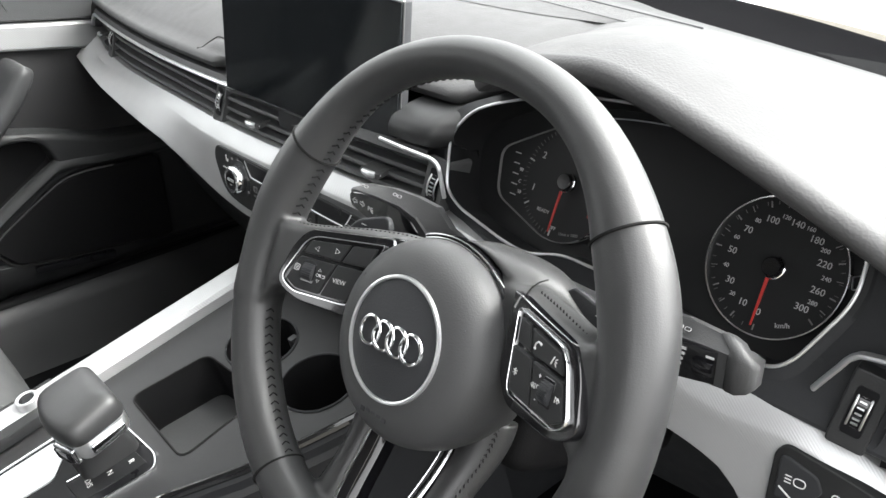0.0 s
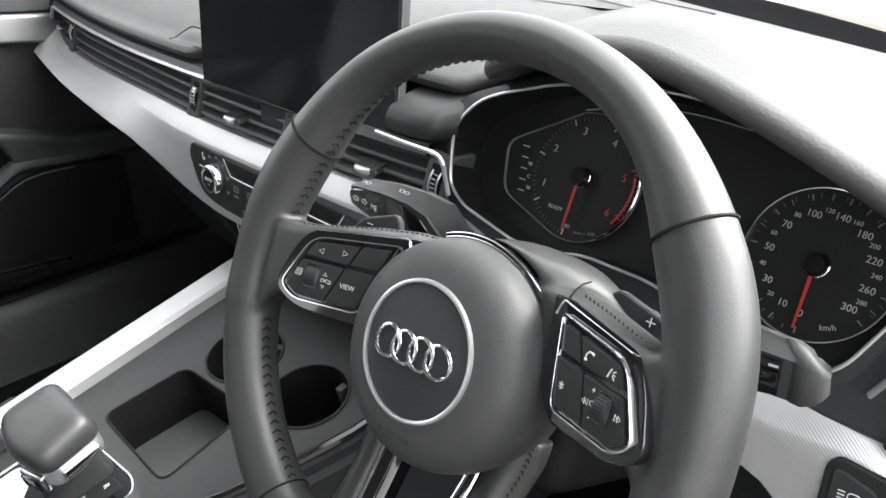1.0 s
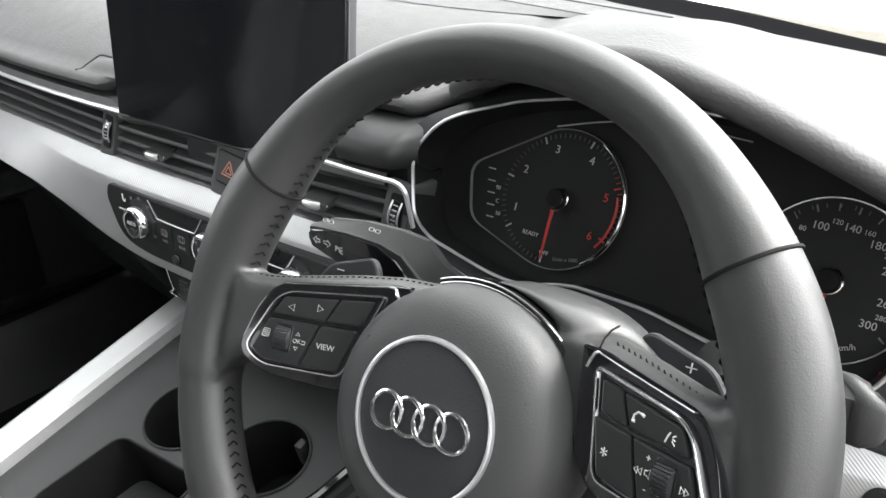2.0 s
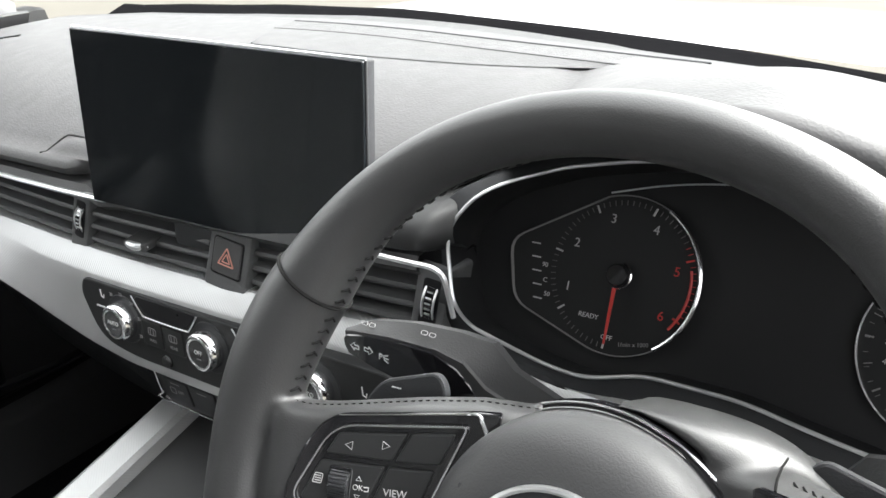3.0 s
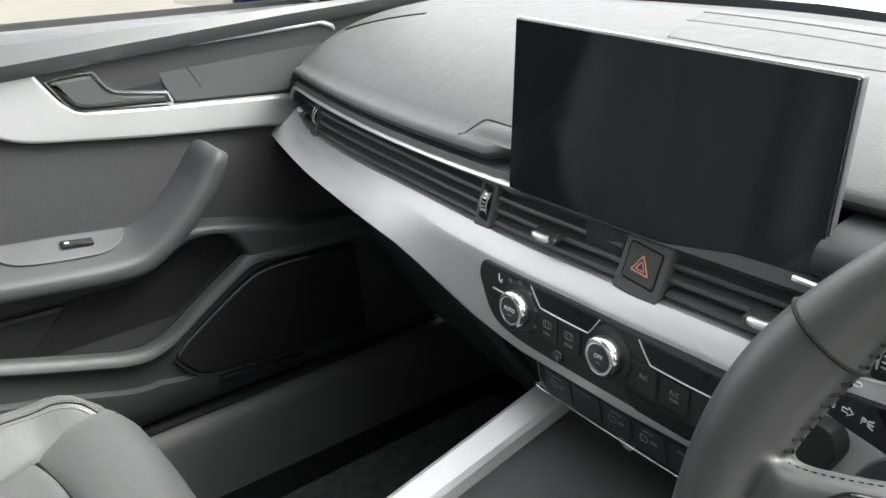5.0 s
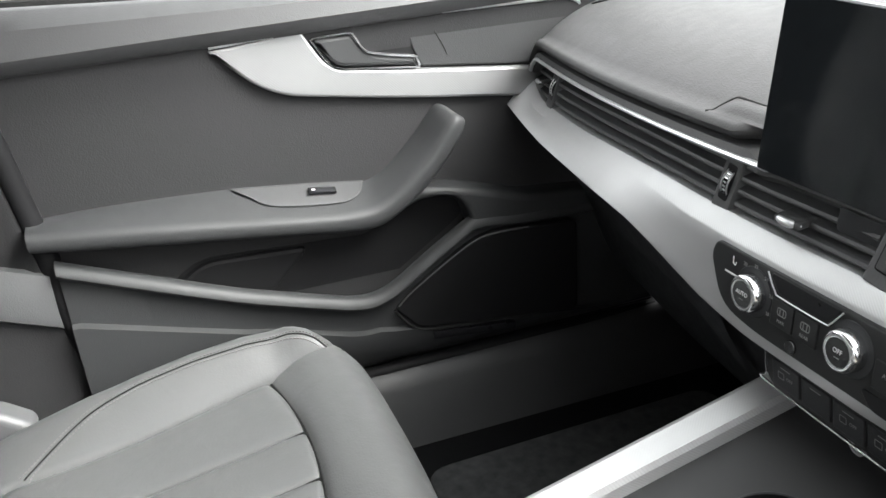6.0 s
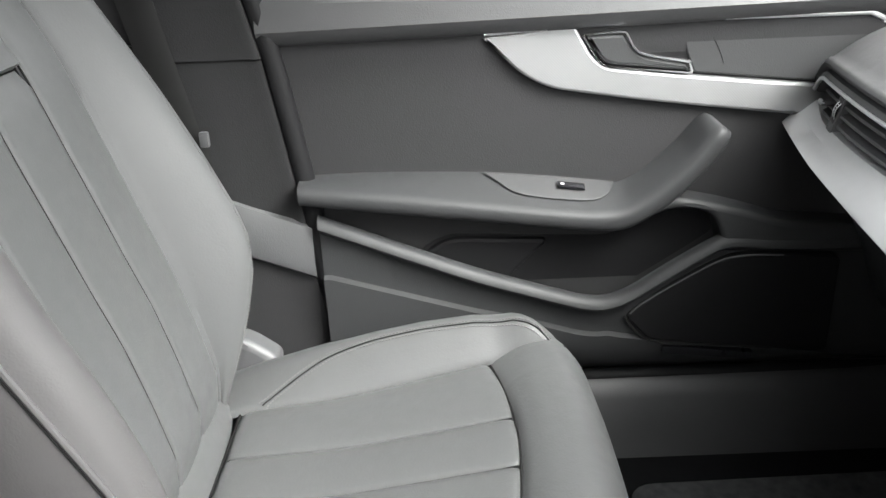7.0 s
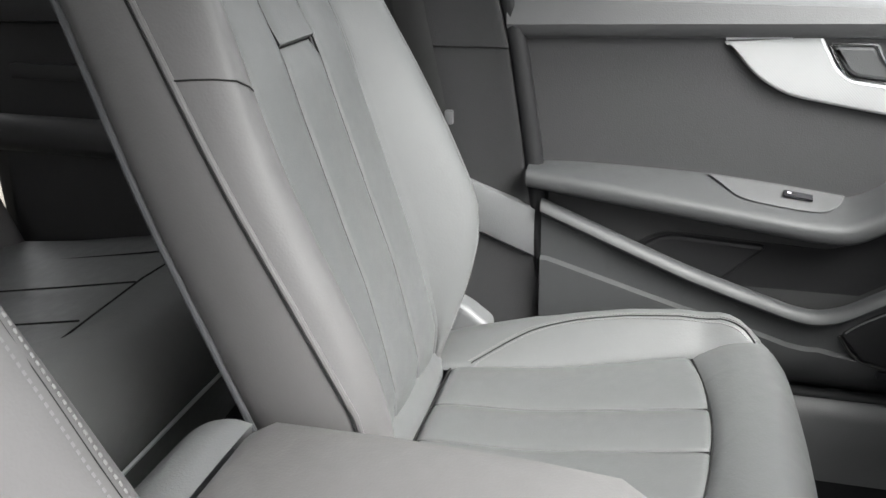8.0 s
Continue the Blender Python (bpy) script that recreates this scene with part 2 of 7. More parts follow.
def lettering(text, size, align="CENTER"):
    """Built-in letters as a thin mesh in the plane of x and y."""
    cu = bpy.data.curves.new("letters", "FONT")
    cu.body, cu.size, cu.align_x, cu.align_y, cu.extrude = text, size, align, "CENTER", 0.0002
    cu.resolution_u = 3
    ob = new("letters", cu)
    me = bpy.data.meshes.new_from_object(ob.evaluated_get(bpy.context.evaluated_depsgraph_get()))
    bpy.data.objects.remove(ob)
    bpy.data.curves.remove(cu)
    me.materials.clear()
    return me


def write(name, text, size, m, material, parent):
    me = lettering(text, size)
    me.materials.append(material)
    return part(name, me, material, parent, at=m)


def plane_at(origin, right, up):
    """A pose whose x runs along right, y along up and z out of the face."""
    r = Vector(right).normalized()
    u = Vector(up)
    u = (u - r * u.dot(r)).normalized()
    w = r.cross(u)
    m = Matrix((r, u, w)).transposed().to_4x4()
    m.translation = Vector(origin)
    return m


def flat(x, y, z=0.0, turn=0.0):
    return pose(x, y, z, 0, 0, turn)


# ---- ground, bonnet and shell of the car ----
def sheet(x0, x1, y0, y1, z, n=24):
    rows = [[(x0 + (x1 - x0) * i / n, y0 + (y1 - y0) * j / n, z) for j in range(n + 1)] for i in range(n + 1)]
    return loft(rows)


ground = part("ground", sheet(-400, 400, -400, 400, 0.0), GROUND)
tagged(ground, "pale dusty gravel ground under a bright sky", "ground", kind="structure")


def bonnet():
    rows = []
    for i in range(13):
        y = 0.565 + 1.0 * i / 12
        row = []
        for j in range(25):
            x = -0.80 + 1.6 * j / 24
            z = 0.846 - 0.16 * (max(0.0, y - 0.6) / 0.95) ** 1.6 - 0.10 * abs(x / 0.8) ** 3 + 0.012 * math.exp(-((abs(x) - 0.42) / 0.05) ** 2)
            row.append((x, y + 0.10 - 0.16 * (x / 0.8) ** 2, z))
        rows.append(row)
    return loft(rows)


hood = thing("bonnet", "glossy car bonnet ahead of the windscreen, coloured pale for reflected sky", "car bonnet", kind="structure")
part("bonnet_panel", bonnet(), SKYPAINT, hood)
floor = part("floor", box(-0.70, 0.70, -1.6, 0.62, 0.20, 0.262, 0.01), CARPET)
tagged(floor, "dark carpeted car floor in deep shade", "floor", kind="structure")
firewall = part("wall_front", box(-0.74, 0.74, 0.50, 0.56, 0.20, 0.84, 0.01), CARPET)
tagged(firewall, "dark carpeted bulkhead ahead of the footwells", "wall", kind="structure")
ceiling = part("ceiling", loft([[(x, y, 1.36 - 0.09 * (x / 0.6) ** 4 - 0.06 * ((y + 0.6) / 0.7) ** 2) for x in np.linspace(-0.60, 0.60, 13)] for y in np.linspace(-1.65, -0.10, 13)]), HEADLINER)
mod = ceiling.modifiers.new("thick", "SOLIDIFY")
mod.thickness = 0.03
mod.offset = 1
tagged(ceiling, "pale grey cloth headliner of the car roof", "ceiling", kind="structure")


def windscreen_base(x):
    y = float(np.interp(x, (-0.7, -0.54, -0.35, -0.17, 0.0, 0.147, 0.234, 0.306, 0.368, 0.43, 0.7), (0.44, 0.515, 0.522, 0.505, 0.470, 0.432, 0.412, 0.396, 0.381, 0.365, 0.285)))
    return (x, y, 0.884)


ws = thing("window_1", "clear raked windscreen above the dashboard", "windscreen", kind="structure")
rows = []
for i in range(9):
    f = i / 8
    row = []
    for j in range(17):
        x = -0.70 + 1.40 * j / 16
        b = np.array(windscreen_base(x))
        t = np.array((x * 0.82, -0.12 - 0.05 * (x / 0.7) ** 2, 1.315 - 0.05 * (x / 0.7) ** 2))
        q = b + (t - b) * f
        q[2] += 0.03 * math.sin(math.pi * f)
        row.append(q)
    rows.append(row)
pane = part("pane", loft(rows), GLASS, ws)
pane.visible_shadow = False
part("seal", tube([np.array(windscreen_base(x)) + (0, 0.006, -0.014) for x in np.linspace(-0.70, 0.70, 29)], 0.007, 8), RUBBER, ws, "black rubber edge of the windscreen")
rows = []
for x in np.linspace(-0.76, 0.76, 31):
    b = windscreen_base(max(-0.7, min(0.7, x)))
    zr = float(np.interp(x, (-0.7, -0.39, -0.19, 0.05, 0.16, 0.237, 0.377, 0.7), (0.872, 0.879, 0.878, 0.865, 0.857, 0.850, 0.833, 0.81)))
    rows.append([(x, b[1] + 0.001, 0.872), (x, b[1] + 0.02, 0.868), (x, 0.58, zr - 0.010), (x, 0.61, zr - 0.002), (x, 0.62, zr), (x, 0.628, zr - 0.004), (x, 0.632, zr - 0.05)])
part("cowl", loft(rows), COWL, ws, "black plastic cowl under the windscreen")

for k in (-1, 1):
    p = part("pillar_front", tube([(k * 0.745, 0.40, 0.885), (k * 0.70, 0.20, 1.04), (k * 0.62, -0.02, 1.23), (k * 0.585, -0.14, 1.30)], [0.042, 0.034, 0.032, 0.032], 10), PILLAR)
    tagged(p, "grey trimmed windscreen pillar", "pillar", kind="structure")
    p = part("roof_rail", tube([(k * 0.585, -0.12, 1.30), (k * 0.60, -0.6, 1.335), (k * 0.58, -1.3, 1.28), (k * 0.52, -1.7, 1.18)], 0.035, 10), HEADLINER)
    tagged(p, "pale cloth covered rail over the doors", "roof rail", kind="structure")

back_wall = part("wall_rear", loft([[(x, -1.62 + 0.02 * math.cos(3 * x), z) for x in np.linspace(-0.72, 0.72, 7)] for z in (0.2, 0.5, 0.9)]), CARPET)
tagged(back_wall, "dark carpeted panel behind the rear seat", "wall", kind="structure")


outer = part("wall_left", box(-0.82, -0.765, -1.5, 0.5, 0.2, 0.895, 0.02), RUBBER)
tagged(outer, "dark inner body side behind the passenger doors", "body side", kind="structure")

# left-hand sill and body side under the door
# the paler belt pad colour carries the light falling on the sill
sill = part("sill", loft([[(-0.640, y, 0.262), (-0.656, y, 0.296), (-0.670, y, 0.345), (-0.682, y, 0.366), (-0.700, y, 0.374), (-0.745, y, 0.374), (-0.76, y, 0.25)] for y in np.linspace(-1.5, 0.5, 9)]), BELTPAD)
tagged(sill, "grey plastic door sill along the carpet, coloured paler as if lit", "sill", kind="structure")


# ---- passenger door ----
DX = -0.715


def door_face(y, z):
    """How far the door's skin lies towards the cabin at a height and length."""
    return DX + 0.012 * math.exp(-((z - 0.90) / 0.05) ** 2) + 0.006 * math.exp(-((z - 0.42) / 0.1) ** 2)


def rear_edge(z):
    """The door's rear edge, leaning with the pillar."""
    return float(np.interp(z, (0.36, 0.40, 0.43, 0.46, 0.50, 0.55, 0.61, 0.70, 0.78, 0.867, 0.94, 1.33), (-0.30, -0.37, -0.405, -0.430, -0.453, -0.464, -0.468, -0.480, -0.492, -0.506, -0.524, -0.60)))


DOORM = plane_at((DX, 0, 0), (0, 1, 0), (0, 0, 1))   # x forward along the door, y up, z into the cabin

door = thing("door_1", "closed front passenger door with grey panels and silver trim", "car door", kind="structure")
rows = []
for z in np.linspace(0.36, 0.885, 22):
    y0 = rear_edge(z)
    rows.append([(door_face(y, z), y, z) for y in np.linspace(y0, 0.40, 24)])
skin = part("insert_panel", loft(rows), DOORINS, door, "dark grey leatherette door insert")
# belt pad above the insert
rows = []
for y in np.linspace(-0.525, 0.42, 30):
    up = 0.0 if y < 0.1 else 0.02 * ((y - 0.1) / 0.3)
    zl = 0.872 + 0.012 * max(0, min(1, (y + 0.5) / 0.7)) - 0.004
    top = 0.917 - 0.055 * (y - 0.05)
    rows.append([(DX - 0.03, y, zl - 0.006), (DX + 0.002, y, zl), (DX + 0.022, y, zl + 0.008), (DX + 0.032, y, zl + 0.024), (DX + 0.026, y, 0.5 * (zl + 0.036 + top)), (DX + 0.004, y, top - 0.001), (DX - 0.02, y, top + 0.001), (DX - 0.045, y, top - 0.004)])
part("belt_pad", loft(rows), BELTPAD, door, "soft grey pad under the side window")
part("window_seal", tube([(DX - 0.046, y, 0.916 - 0.055 * (y - 0.05)) for y in np.linspace(-0.52, 0.36, 20)], 0.008, 8), RUBBER, door)
p = part("pane", loft([[(DX - 0.06 + 0.13 * f, y + 0.16 * f * (-1 if y > 0 else 0.2), 0.905 + 0.40 * f) for y in np.linspace(-0.52, 0.33, 6)] for f in (0, 0.5, 1)]), GLASS, door)
p.visible_shadow = False

# silver trim with the handle recess
trim_outline = rounded([(-0.243, 0.872), (-0.192, 0.822), (-0.155, 0.803), (-0.02, 0.780), (0.30, 0.738), (0.30, 0.783), (0.03, 0.8125), (-0.082, 0.8275), (-0.101, 0.841), (-0.124, 0.881)], [0.004, 0.03, 0.02, 0.08, 0.002, 0.002, 0.05, 0.01, 0.01, 0.003])
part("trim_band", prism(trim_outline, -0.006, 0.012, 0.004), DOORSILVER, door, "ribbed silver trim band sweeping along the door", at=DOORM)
part("trim_line", tube([(DX + 0.010, -0.240, 0.877), (DX + 0.012, -0.12, 0.8835), (DX + 0.012, 0.06, 0.8855), (DX + 0.012, 0.248, 0.884), (DX + 0.008, 0.266, 0.876), (DX + 0.002, 0.274, 0.866)], 0.0038, 8, squash=1.0), SATIN, door, "thin silver line above the trim")
# a flat dark plate stands in for the shaded hollow
part("handle_recess", prism(rounded([(-0.116, 0.876), (-0.092, 0.838), (-0.080, 0.828), (0.032, 0.815), (0.022, 0.838), (0.010, 0.874)], 0.006), -0.012, 0.0035, 0.0), DOORDARK, door, "recess behind the handle, its shade put in as a dark plate", at=DOORM)
handle = part("door_handle", prism(rounded([(-0.112, 0.870), (-0.091, 0.838), (-0.079, 0.831), (0.026, 0.819), (0.021, 0.830), (-0.031, 0.840), (-0.046, 0.848), (-0.062, 0.870)], [0.003, 0.01, 0.01, 0.003, 0.003, 0.012, 0.012, 0.004]), 0.004, 0.014, 0.005), DOORSKIN, door, "grey door handle edged with chrome", at=DOORM)
part("chrome_edge", tube([(DX + 0.015, y, z) for y, z in spline([(-0.113, 0.871), (-0.090, 0.8725), (-0.064, 0.8725), (-0.058, 0.868), (-0.047, 0.850), (-0.031, 0.842), (0.019, 0.832), (0.023, 0.829), (0.027, 0.819)], 5)], 0.0021, 6), CHROME, door, "chrome edge of the handle")
part("chrome_edge", tube([(DX + 0.012, y, z) for y, z in spline([(-0.114, 0.870), (-0.094, 0.838), (-0.082, 0.829), (-0.06, 0.8262), (0.028, 0.8165)], 5)], 0.0017, 6), CHROME, door, "chrome edge of the handle")
part("upper_panel", prism(rounded([(0.011, 0.8775), (0.023, 0.838), (0.033, 0.8155), (0.30, 0.786), (0.40, 0.795), (0.40, 0.880), (0.10, 0.882)], 0.003), -0.004, 0.0055, 0.002), DOORSKIN, door, at=DOORM)
part("panel_joint", tube([(DX + 0.0056, y, z) for y, z in spline([(0.012, 0.8735), (0.036, 0.872), (0.048, 0.867), (0.062, 0.845), (0.070, 0.826)], 5)], 0.0007, 5), RUBBER, door)

# armrest rising into the pull handle
ARM = [  # along the arm: inner edge, crest towards the cabin, lower edge, each as length and height
    ((-0.492, 0.695), (-0.490, 0.698), (-0.490, 0.671)),
    ((-0.463, 0.696), (-0.463, 0.695), (-0.465, 0.667)),
    ((-0.389, 0.697), (-0.389, 0.687), (-0.393, 0.657)),
    ((-0.248, 0.692), (-0.248, 0.668), (-0.255, 0.639)),
    ((-0.150, 0.682), (-0.150, 0.655), (-0.155, 0.626)),
    ((-0.100, 0.675), (-0.099, 0.650), (-0.099, 0.619)),
    ((-0.063, 0.669), (-0.060, 0.653), (-0.052, 0.621)),
    ((-0.028, 0.686), (-0.021, 0.677), (0.002, 0.654)),
    ((0.010, 0.720), (0.017, 0.711), (0.042, 0.693)),
    ((0.026, 0.738), (0.033, 0.731), (0.060, 0.716)),
    ((0.040, 0.754), (0.046, 0.748), (0.071, 0.735)),
    ((0.050, 0.760), (0.056, 0.756), (0.074, 0.744)),
    ((0.059, 0.757), (0.062, 0.755), (0.072, 0.747)),
]
rows = []
for i, (a, c, b) in enumerate(ARM):
    a, c, b = np.array(a), np.array(c), np.array(b)
    w = 0.060 + 0.005 * math.exp(-((i - 4.5) / 2.0) ** 2) - (0.006 if i > 10 else 0.0) - (0.012 if i > 11 else 0.0)
    ring = []
    for o, q in ((-0.004, a), (0.35 * w, 0.55 * a + 0.45 * c + (0, 0.001)), (0.72 * w, 0.12 * a + 0.88 * c), (0.90 * w, c - 0.10 * (c - b)), (0.995 * w, c - 0.34 * (c - b)), (0.97 * w, c - 0.72 * (c - b)), (0.84 * w, b), (0.5 * w, b + (0.0, -0.003)), (-0.004, b + (0.0, -0.006))):
        ring.append((DX + o, q[0], q[1]))
    rows.append(np.array(spline(ring, 4)).ravel())
rows = [r.reshape(-1, 3) for r in spline(rows, 5)]
part("armrest", loft(rows, caps=True), DOORSKIN, door, "soft grey armrest curving up into a pull handle")


def arm_top(y, u, up=0.0):
    """A point on the arm's upper face, from its inner edge to its crest."""
    za = float(np.interp(y, [a[0] for a, c, b in ARM[:7]], [a[1] for a, c, b in ARM[:7]]))
    zc = float(np.interp(y, [c[0] for a, c, b in ARM[:7]], [c[1] for a, c, b in ARM[:7]]))
    g = min(1.0, u / 0.72)
    return (DX + 0.064 * u, y, za + (0.88 * zc + 0.12 * za - za) * g + 0.0012 * math.sin(math.pi * g) + up)


edge_near = spline(((-0.243, 0.10), (-0.225, 0.34), (-0.200, 0.60), (-0.150, 0.66), (-0.100, 0.64), (-0.078, 0.46), (-0.068, 0.10)), 6)
part("switch_plate", loft([[arm_top(y, 0.08 + (u - 0.08) * f, 0.0022) for f in np.linspace(0, 1, 6)] for y, u in edge_near]), BELTPAD, door, "smooth grey plate set in the armrest")
part("plate_edge", tube([arm_top(y, u, 0.0026) for y, u in edge_near], 0.0008, 6), HUB, door)
part("plate_edge", tube([arm_top(y, 0.10, 0.0026) for y in np.linspace(-0.243, -0.068, 12)], 0.0009, 6), HUB, door)
sw = part("window_switch", box(-0.019, 0.019, -0.0065, 0.0065, 0, 0.0045, 0.0018), GLOSS, door, "small glossy window switch", at=plane_at(np.array(arm_top(-0.128, 0.36, 0.0024)), (0, 1, -0.14), (-1, 0, 0.28)))
part("symbol", box(-0.0145, -0.0095, -0.0018, 0.0018, 0.0046, 0.0050, 0.0001), DIALWHITE, sw)

# map pocket, lower strip and loudspeaker panel
strip_top = spline([(-0.470, 0.648), (-0.40, 0.620), (-0.33, 0.592), (-0.258, 0.564), (-0.182, 0.539), (-0.143, 0.527), (-0.112, 0.518), (-0.082, 0.5155), (-0.050, 0.525), (-0.015, 0.546), (0.013, 0.563), (0.062, 0.591), (0.082, 0.598), (0.112, 0.597), (0.17, 0.592), (0.40, 0.585)], 5)
rows = []
for i, (y, z) in enumerate(strip_top):
    f = i / (len(strip_top) - 1)
    o = 0.046 + 0.010 * math.sin(min(1, f * 1.2) * math.pi)
    crease = min(z - 0.060, float(np.interp(y, (-0.46, -0.263, -0.055, 0.3), (0.556, 0.499, 0.451, 0.40))))
    rows.append([(DX + o - 0.026, y, z - 0.035), (DX + o - 0.021, y, z - 0.004), (DX + o - 0.018, y, z), (DX + o - 0.012, y, z + 0.001), (DX + o - 0.006, y, z), (DX + o - 0.001, y, z - 0.003), (DX + o + 0.003, y, z - 0.010), (DX + o + 0.0035, y, z - 0.013), (DX + o + 0.002, y, z - 0.0155), (DX + o - 0.006, y, z - 0.018), (DX + o - 0.011, y, z - 0.024), (DX + o - 0.014, y, crease + 0.004), (DX + o - 0.006, y, crease), (DX + o - 0.010, y, 0.5 * crease + 0.20), (DX + 0.03, y, 0.398), (DX + 0.01, y, 0.380), (DX - 0.02, y, 0.374)])
part("lower_panel", loft(rows), DOORSKIN, door, "grey lower door panel with a lighter upper edge")
# thin dark sheets in place of the shade inside the pocket
part("map_pocket", prism(rounded([(-0.345, 0.575), (-0.300, 0.602), (-0.173, 0.595), (-0.068, 0.590), (-0.012, 0.620), (0.005, 0.642), (0.045, 0.642), (0.072, 0.622), (0.078, 0.595), (0.05, 0.575), (-0.02, 0.530), (-0.07, 0.497), (-0.2, 0.525)], 0.02), 0.0, 0.002), DOORDARK, door, "open map pocket, its shade put in as a dark sheet", at=DOORM)
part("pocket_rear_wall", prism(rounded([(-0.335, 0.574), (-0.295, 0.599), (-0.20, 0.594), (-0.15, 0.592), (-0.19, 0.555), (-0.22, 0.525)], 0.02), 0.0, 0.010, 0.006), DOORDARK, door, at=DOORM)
part("front_rim_band", prism(rounded([(-0.03, 0.672), (0.013, 0.657), (0.07, 0.645), (0.121, 0.630), (0.155, 0.618), (0.30, 0.604), (0.30, 0.572), (0.16, 0.578), (0.10, 0.580), (0.078, 0.584), (0.0745, 0.602), (0.063, 0.628), (0.040, 0.640), (0.004, 0.640), (-0.03, 0.628)], [0.004, 0.02, 0.03, 0.03, 0.02, 0.004, 0.004, 0.02, 0.01, 0.004, 0.01, 0.014, 0.012, 0.01, 0.004]), -0.01, 0.045, 0.009, 4), DOORSKIN, door, "grey moulding sweeping round the pocket", at=DOORM)
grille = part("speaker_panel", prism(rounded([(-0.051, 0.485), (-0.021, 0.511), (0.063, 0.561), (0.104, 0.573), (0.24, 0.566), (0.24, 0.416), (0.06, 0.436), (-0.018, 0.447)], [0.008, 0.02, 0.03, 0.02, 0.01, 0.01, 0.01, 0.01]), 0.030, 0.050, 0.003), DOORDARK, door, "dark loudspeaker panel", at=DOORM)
part("panel_edge", tube([(DX + 0.0515, y, z) for y, z in spline([(-0.046, 0.490), (-0.021, 0.511), (0.063, 0.561), (0.104, 0.572), (0.16, 0.571)], 6)], 0.0013, 6), HUB, door)
part("panel_edge", tube([(DX + 0.047, y, z) for y, z in spline([(-0.052, 0.483), (-0.018, 0.445), (0.06, 0.434), (0.16, 0.424)], 6)], 0.002, 6), RUBBER, door)
part("grip_slot", moved(box(DX + 0.03, DX + 0.050, -0.066, 0.066, -0.006, 0.006, 0.003), pose(0, 0.069, 0.421, -6.8, 0, 0)), SMOKED, door, "narrow glossy reflector strip low on the door")

# seal and pillar behind the door
s = part("door_seal", tube(spline([(DX + 0.016, rear_edge(z) - 0.006, z) for z in (0.95, 0.88, 0.80, 0.72, 0.64, 0.57, 0.51, 0.46, 0.43)] + [(DX + 0.016, -0.385, 0.400), (DX + 0.014, -0.335, 0.376), (DX + 0.012, -0.25, 0.368), (DX + 0.012, 0.0, 0.366), (DX + 0.012, 0.4, 0.360)], 5), 0.0145, 10), DOORDARK)
tagged(s, "black rubber seal round the passenger door", "door seal", kind="structure")
pillar = thing("pillar_centre", "dark grey trimmed pillar behind the front door", "pillar", kind="structure")


def pillar_skin(z0, z1, out, front, back, n=10):
    rows = []
    for z in np.linspace(z0, z1, n):
        y = rear_edge(z) - 0.014
        rows.append([(DX - 0.03, y + front, z), (DX + out * 0.7, y + front - 0.001, z), (DX + out * 0.95, y - 0.004, z), (DX + out, y - 0.010, z), (DX + out - 0.004, y - 0.020, z), (DX + out - 0.002, y - back * 0.5, z), (DX + out - 0.004, y - back, z), (DX - 0.04, y - back - 0.02, z)])
    return loft(rows)


part("upper_cover", pillar_skin(0.860, 1.33, 0.030, 0.0, 0.13), DOORINS, pillar)
part("middle_cover", pillar_skin(0.600, 0.858, 0.026, 0.0, 0.14), DOORINS, pillar)
rows = []
for y, zt in ((-0.480, 0.629), (-0.495, 0.635), (-0.564, 0.662), (-0.66, 0.70)):
    rows.append([(DX + 0.018, y, zt + 0.004), (DX + 0.030, y, zt), (DX + 0.034, y, zt - 0.010), (DX + 0.036, y, zt - 0.050), (DX + 0.030, y, zt - 0.072), (DX + 0.018, y, zt - 0.080)])
part("moulding", loft(rows), PILLAR, pillar, "paler moulding across the pillar")
part("lower_cover", pillar_skin(0.37, 0.60, 0.022, 0.0, 0.16), DOORINS, pillar)
part("belt_rail", box(DX + 0.02, DX + 0.05, -0.72, -0.60, 0.36, 0.40, 0.01), PLASTIC, pillar)

# rear door and rear side, seen past the seats
rear = thing("door_2", "dark closed rear passenger door in shade", "car door", kind="structure")
part("panel", loft([[(-0.72 + 0.02 * math.sin(5 * z), y, z) for y in np.linspace(-1.42, -0.66, 8)] for z in np.linspace(0.30, 0.90, 9)]), DOORINS, rear)
part("armrest", tube(spline([(-0.69, -1.40, 0.70), (-0.67, -1.1, 0.70), (-0.67, -0.85, 0.68), (-0.70, -0.72, 0.66)], 6), 0.032, 10), DOORINS, rear)
part("trim_strip", box(-0.705, -0.69, -1.35, -0.72, 0.79, 0.815, 0.003), DOORINS, rear)
part("belt_pad", box(-0.75, -0.68, -1.45, -0.64, 0.88, 0.945, 0.02), DOORINS, rear)
part("pane", loft([[(-0.775 + 0.13 * f, y, 0.95 + 0.34 * f) for y in (-1.4, -1.0, -0.66)] for f in (0, 0.5, 1)]), glass_mat("privacy_glass", (0.60, 0.61, 0.61)), rear, "dark tinted window pane")

# open driver's side: sill, pillar and rear door
osill = part("sill_outer", loft([[(0.60, y, 0.262), (0.66, y, 0.33), (0.73, y, 0.345), (0.76, y, 0.25)] for y in np.linspace(-1.5, 0.5, 5)]), DOORSKIN)
tagged(osill, "grey plastic sill under the open driver's door", "sill", kind="structure")
for nm, ob_m in (("wall_right_rear", box(0.70, 0.76, -1.6, -0.72, 0.26, 0.94, 0.02)),):
    w = part(nm, ob_m, DOORDARK)
    tagged(w, "dark door panel on the driver's side", "door panel", kind="structure")
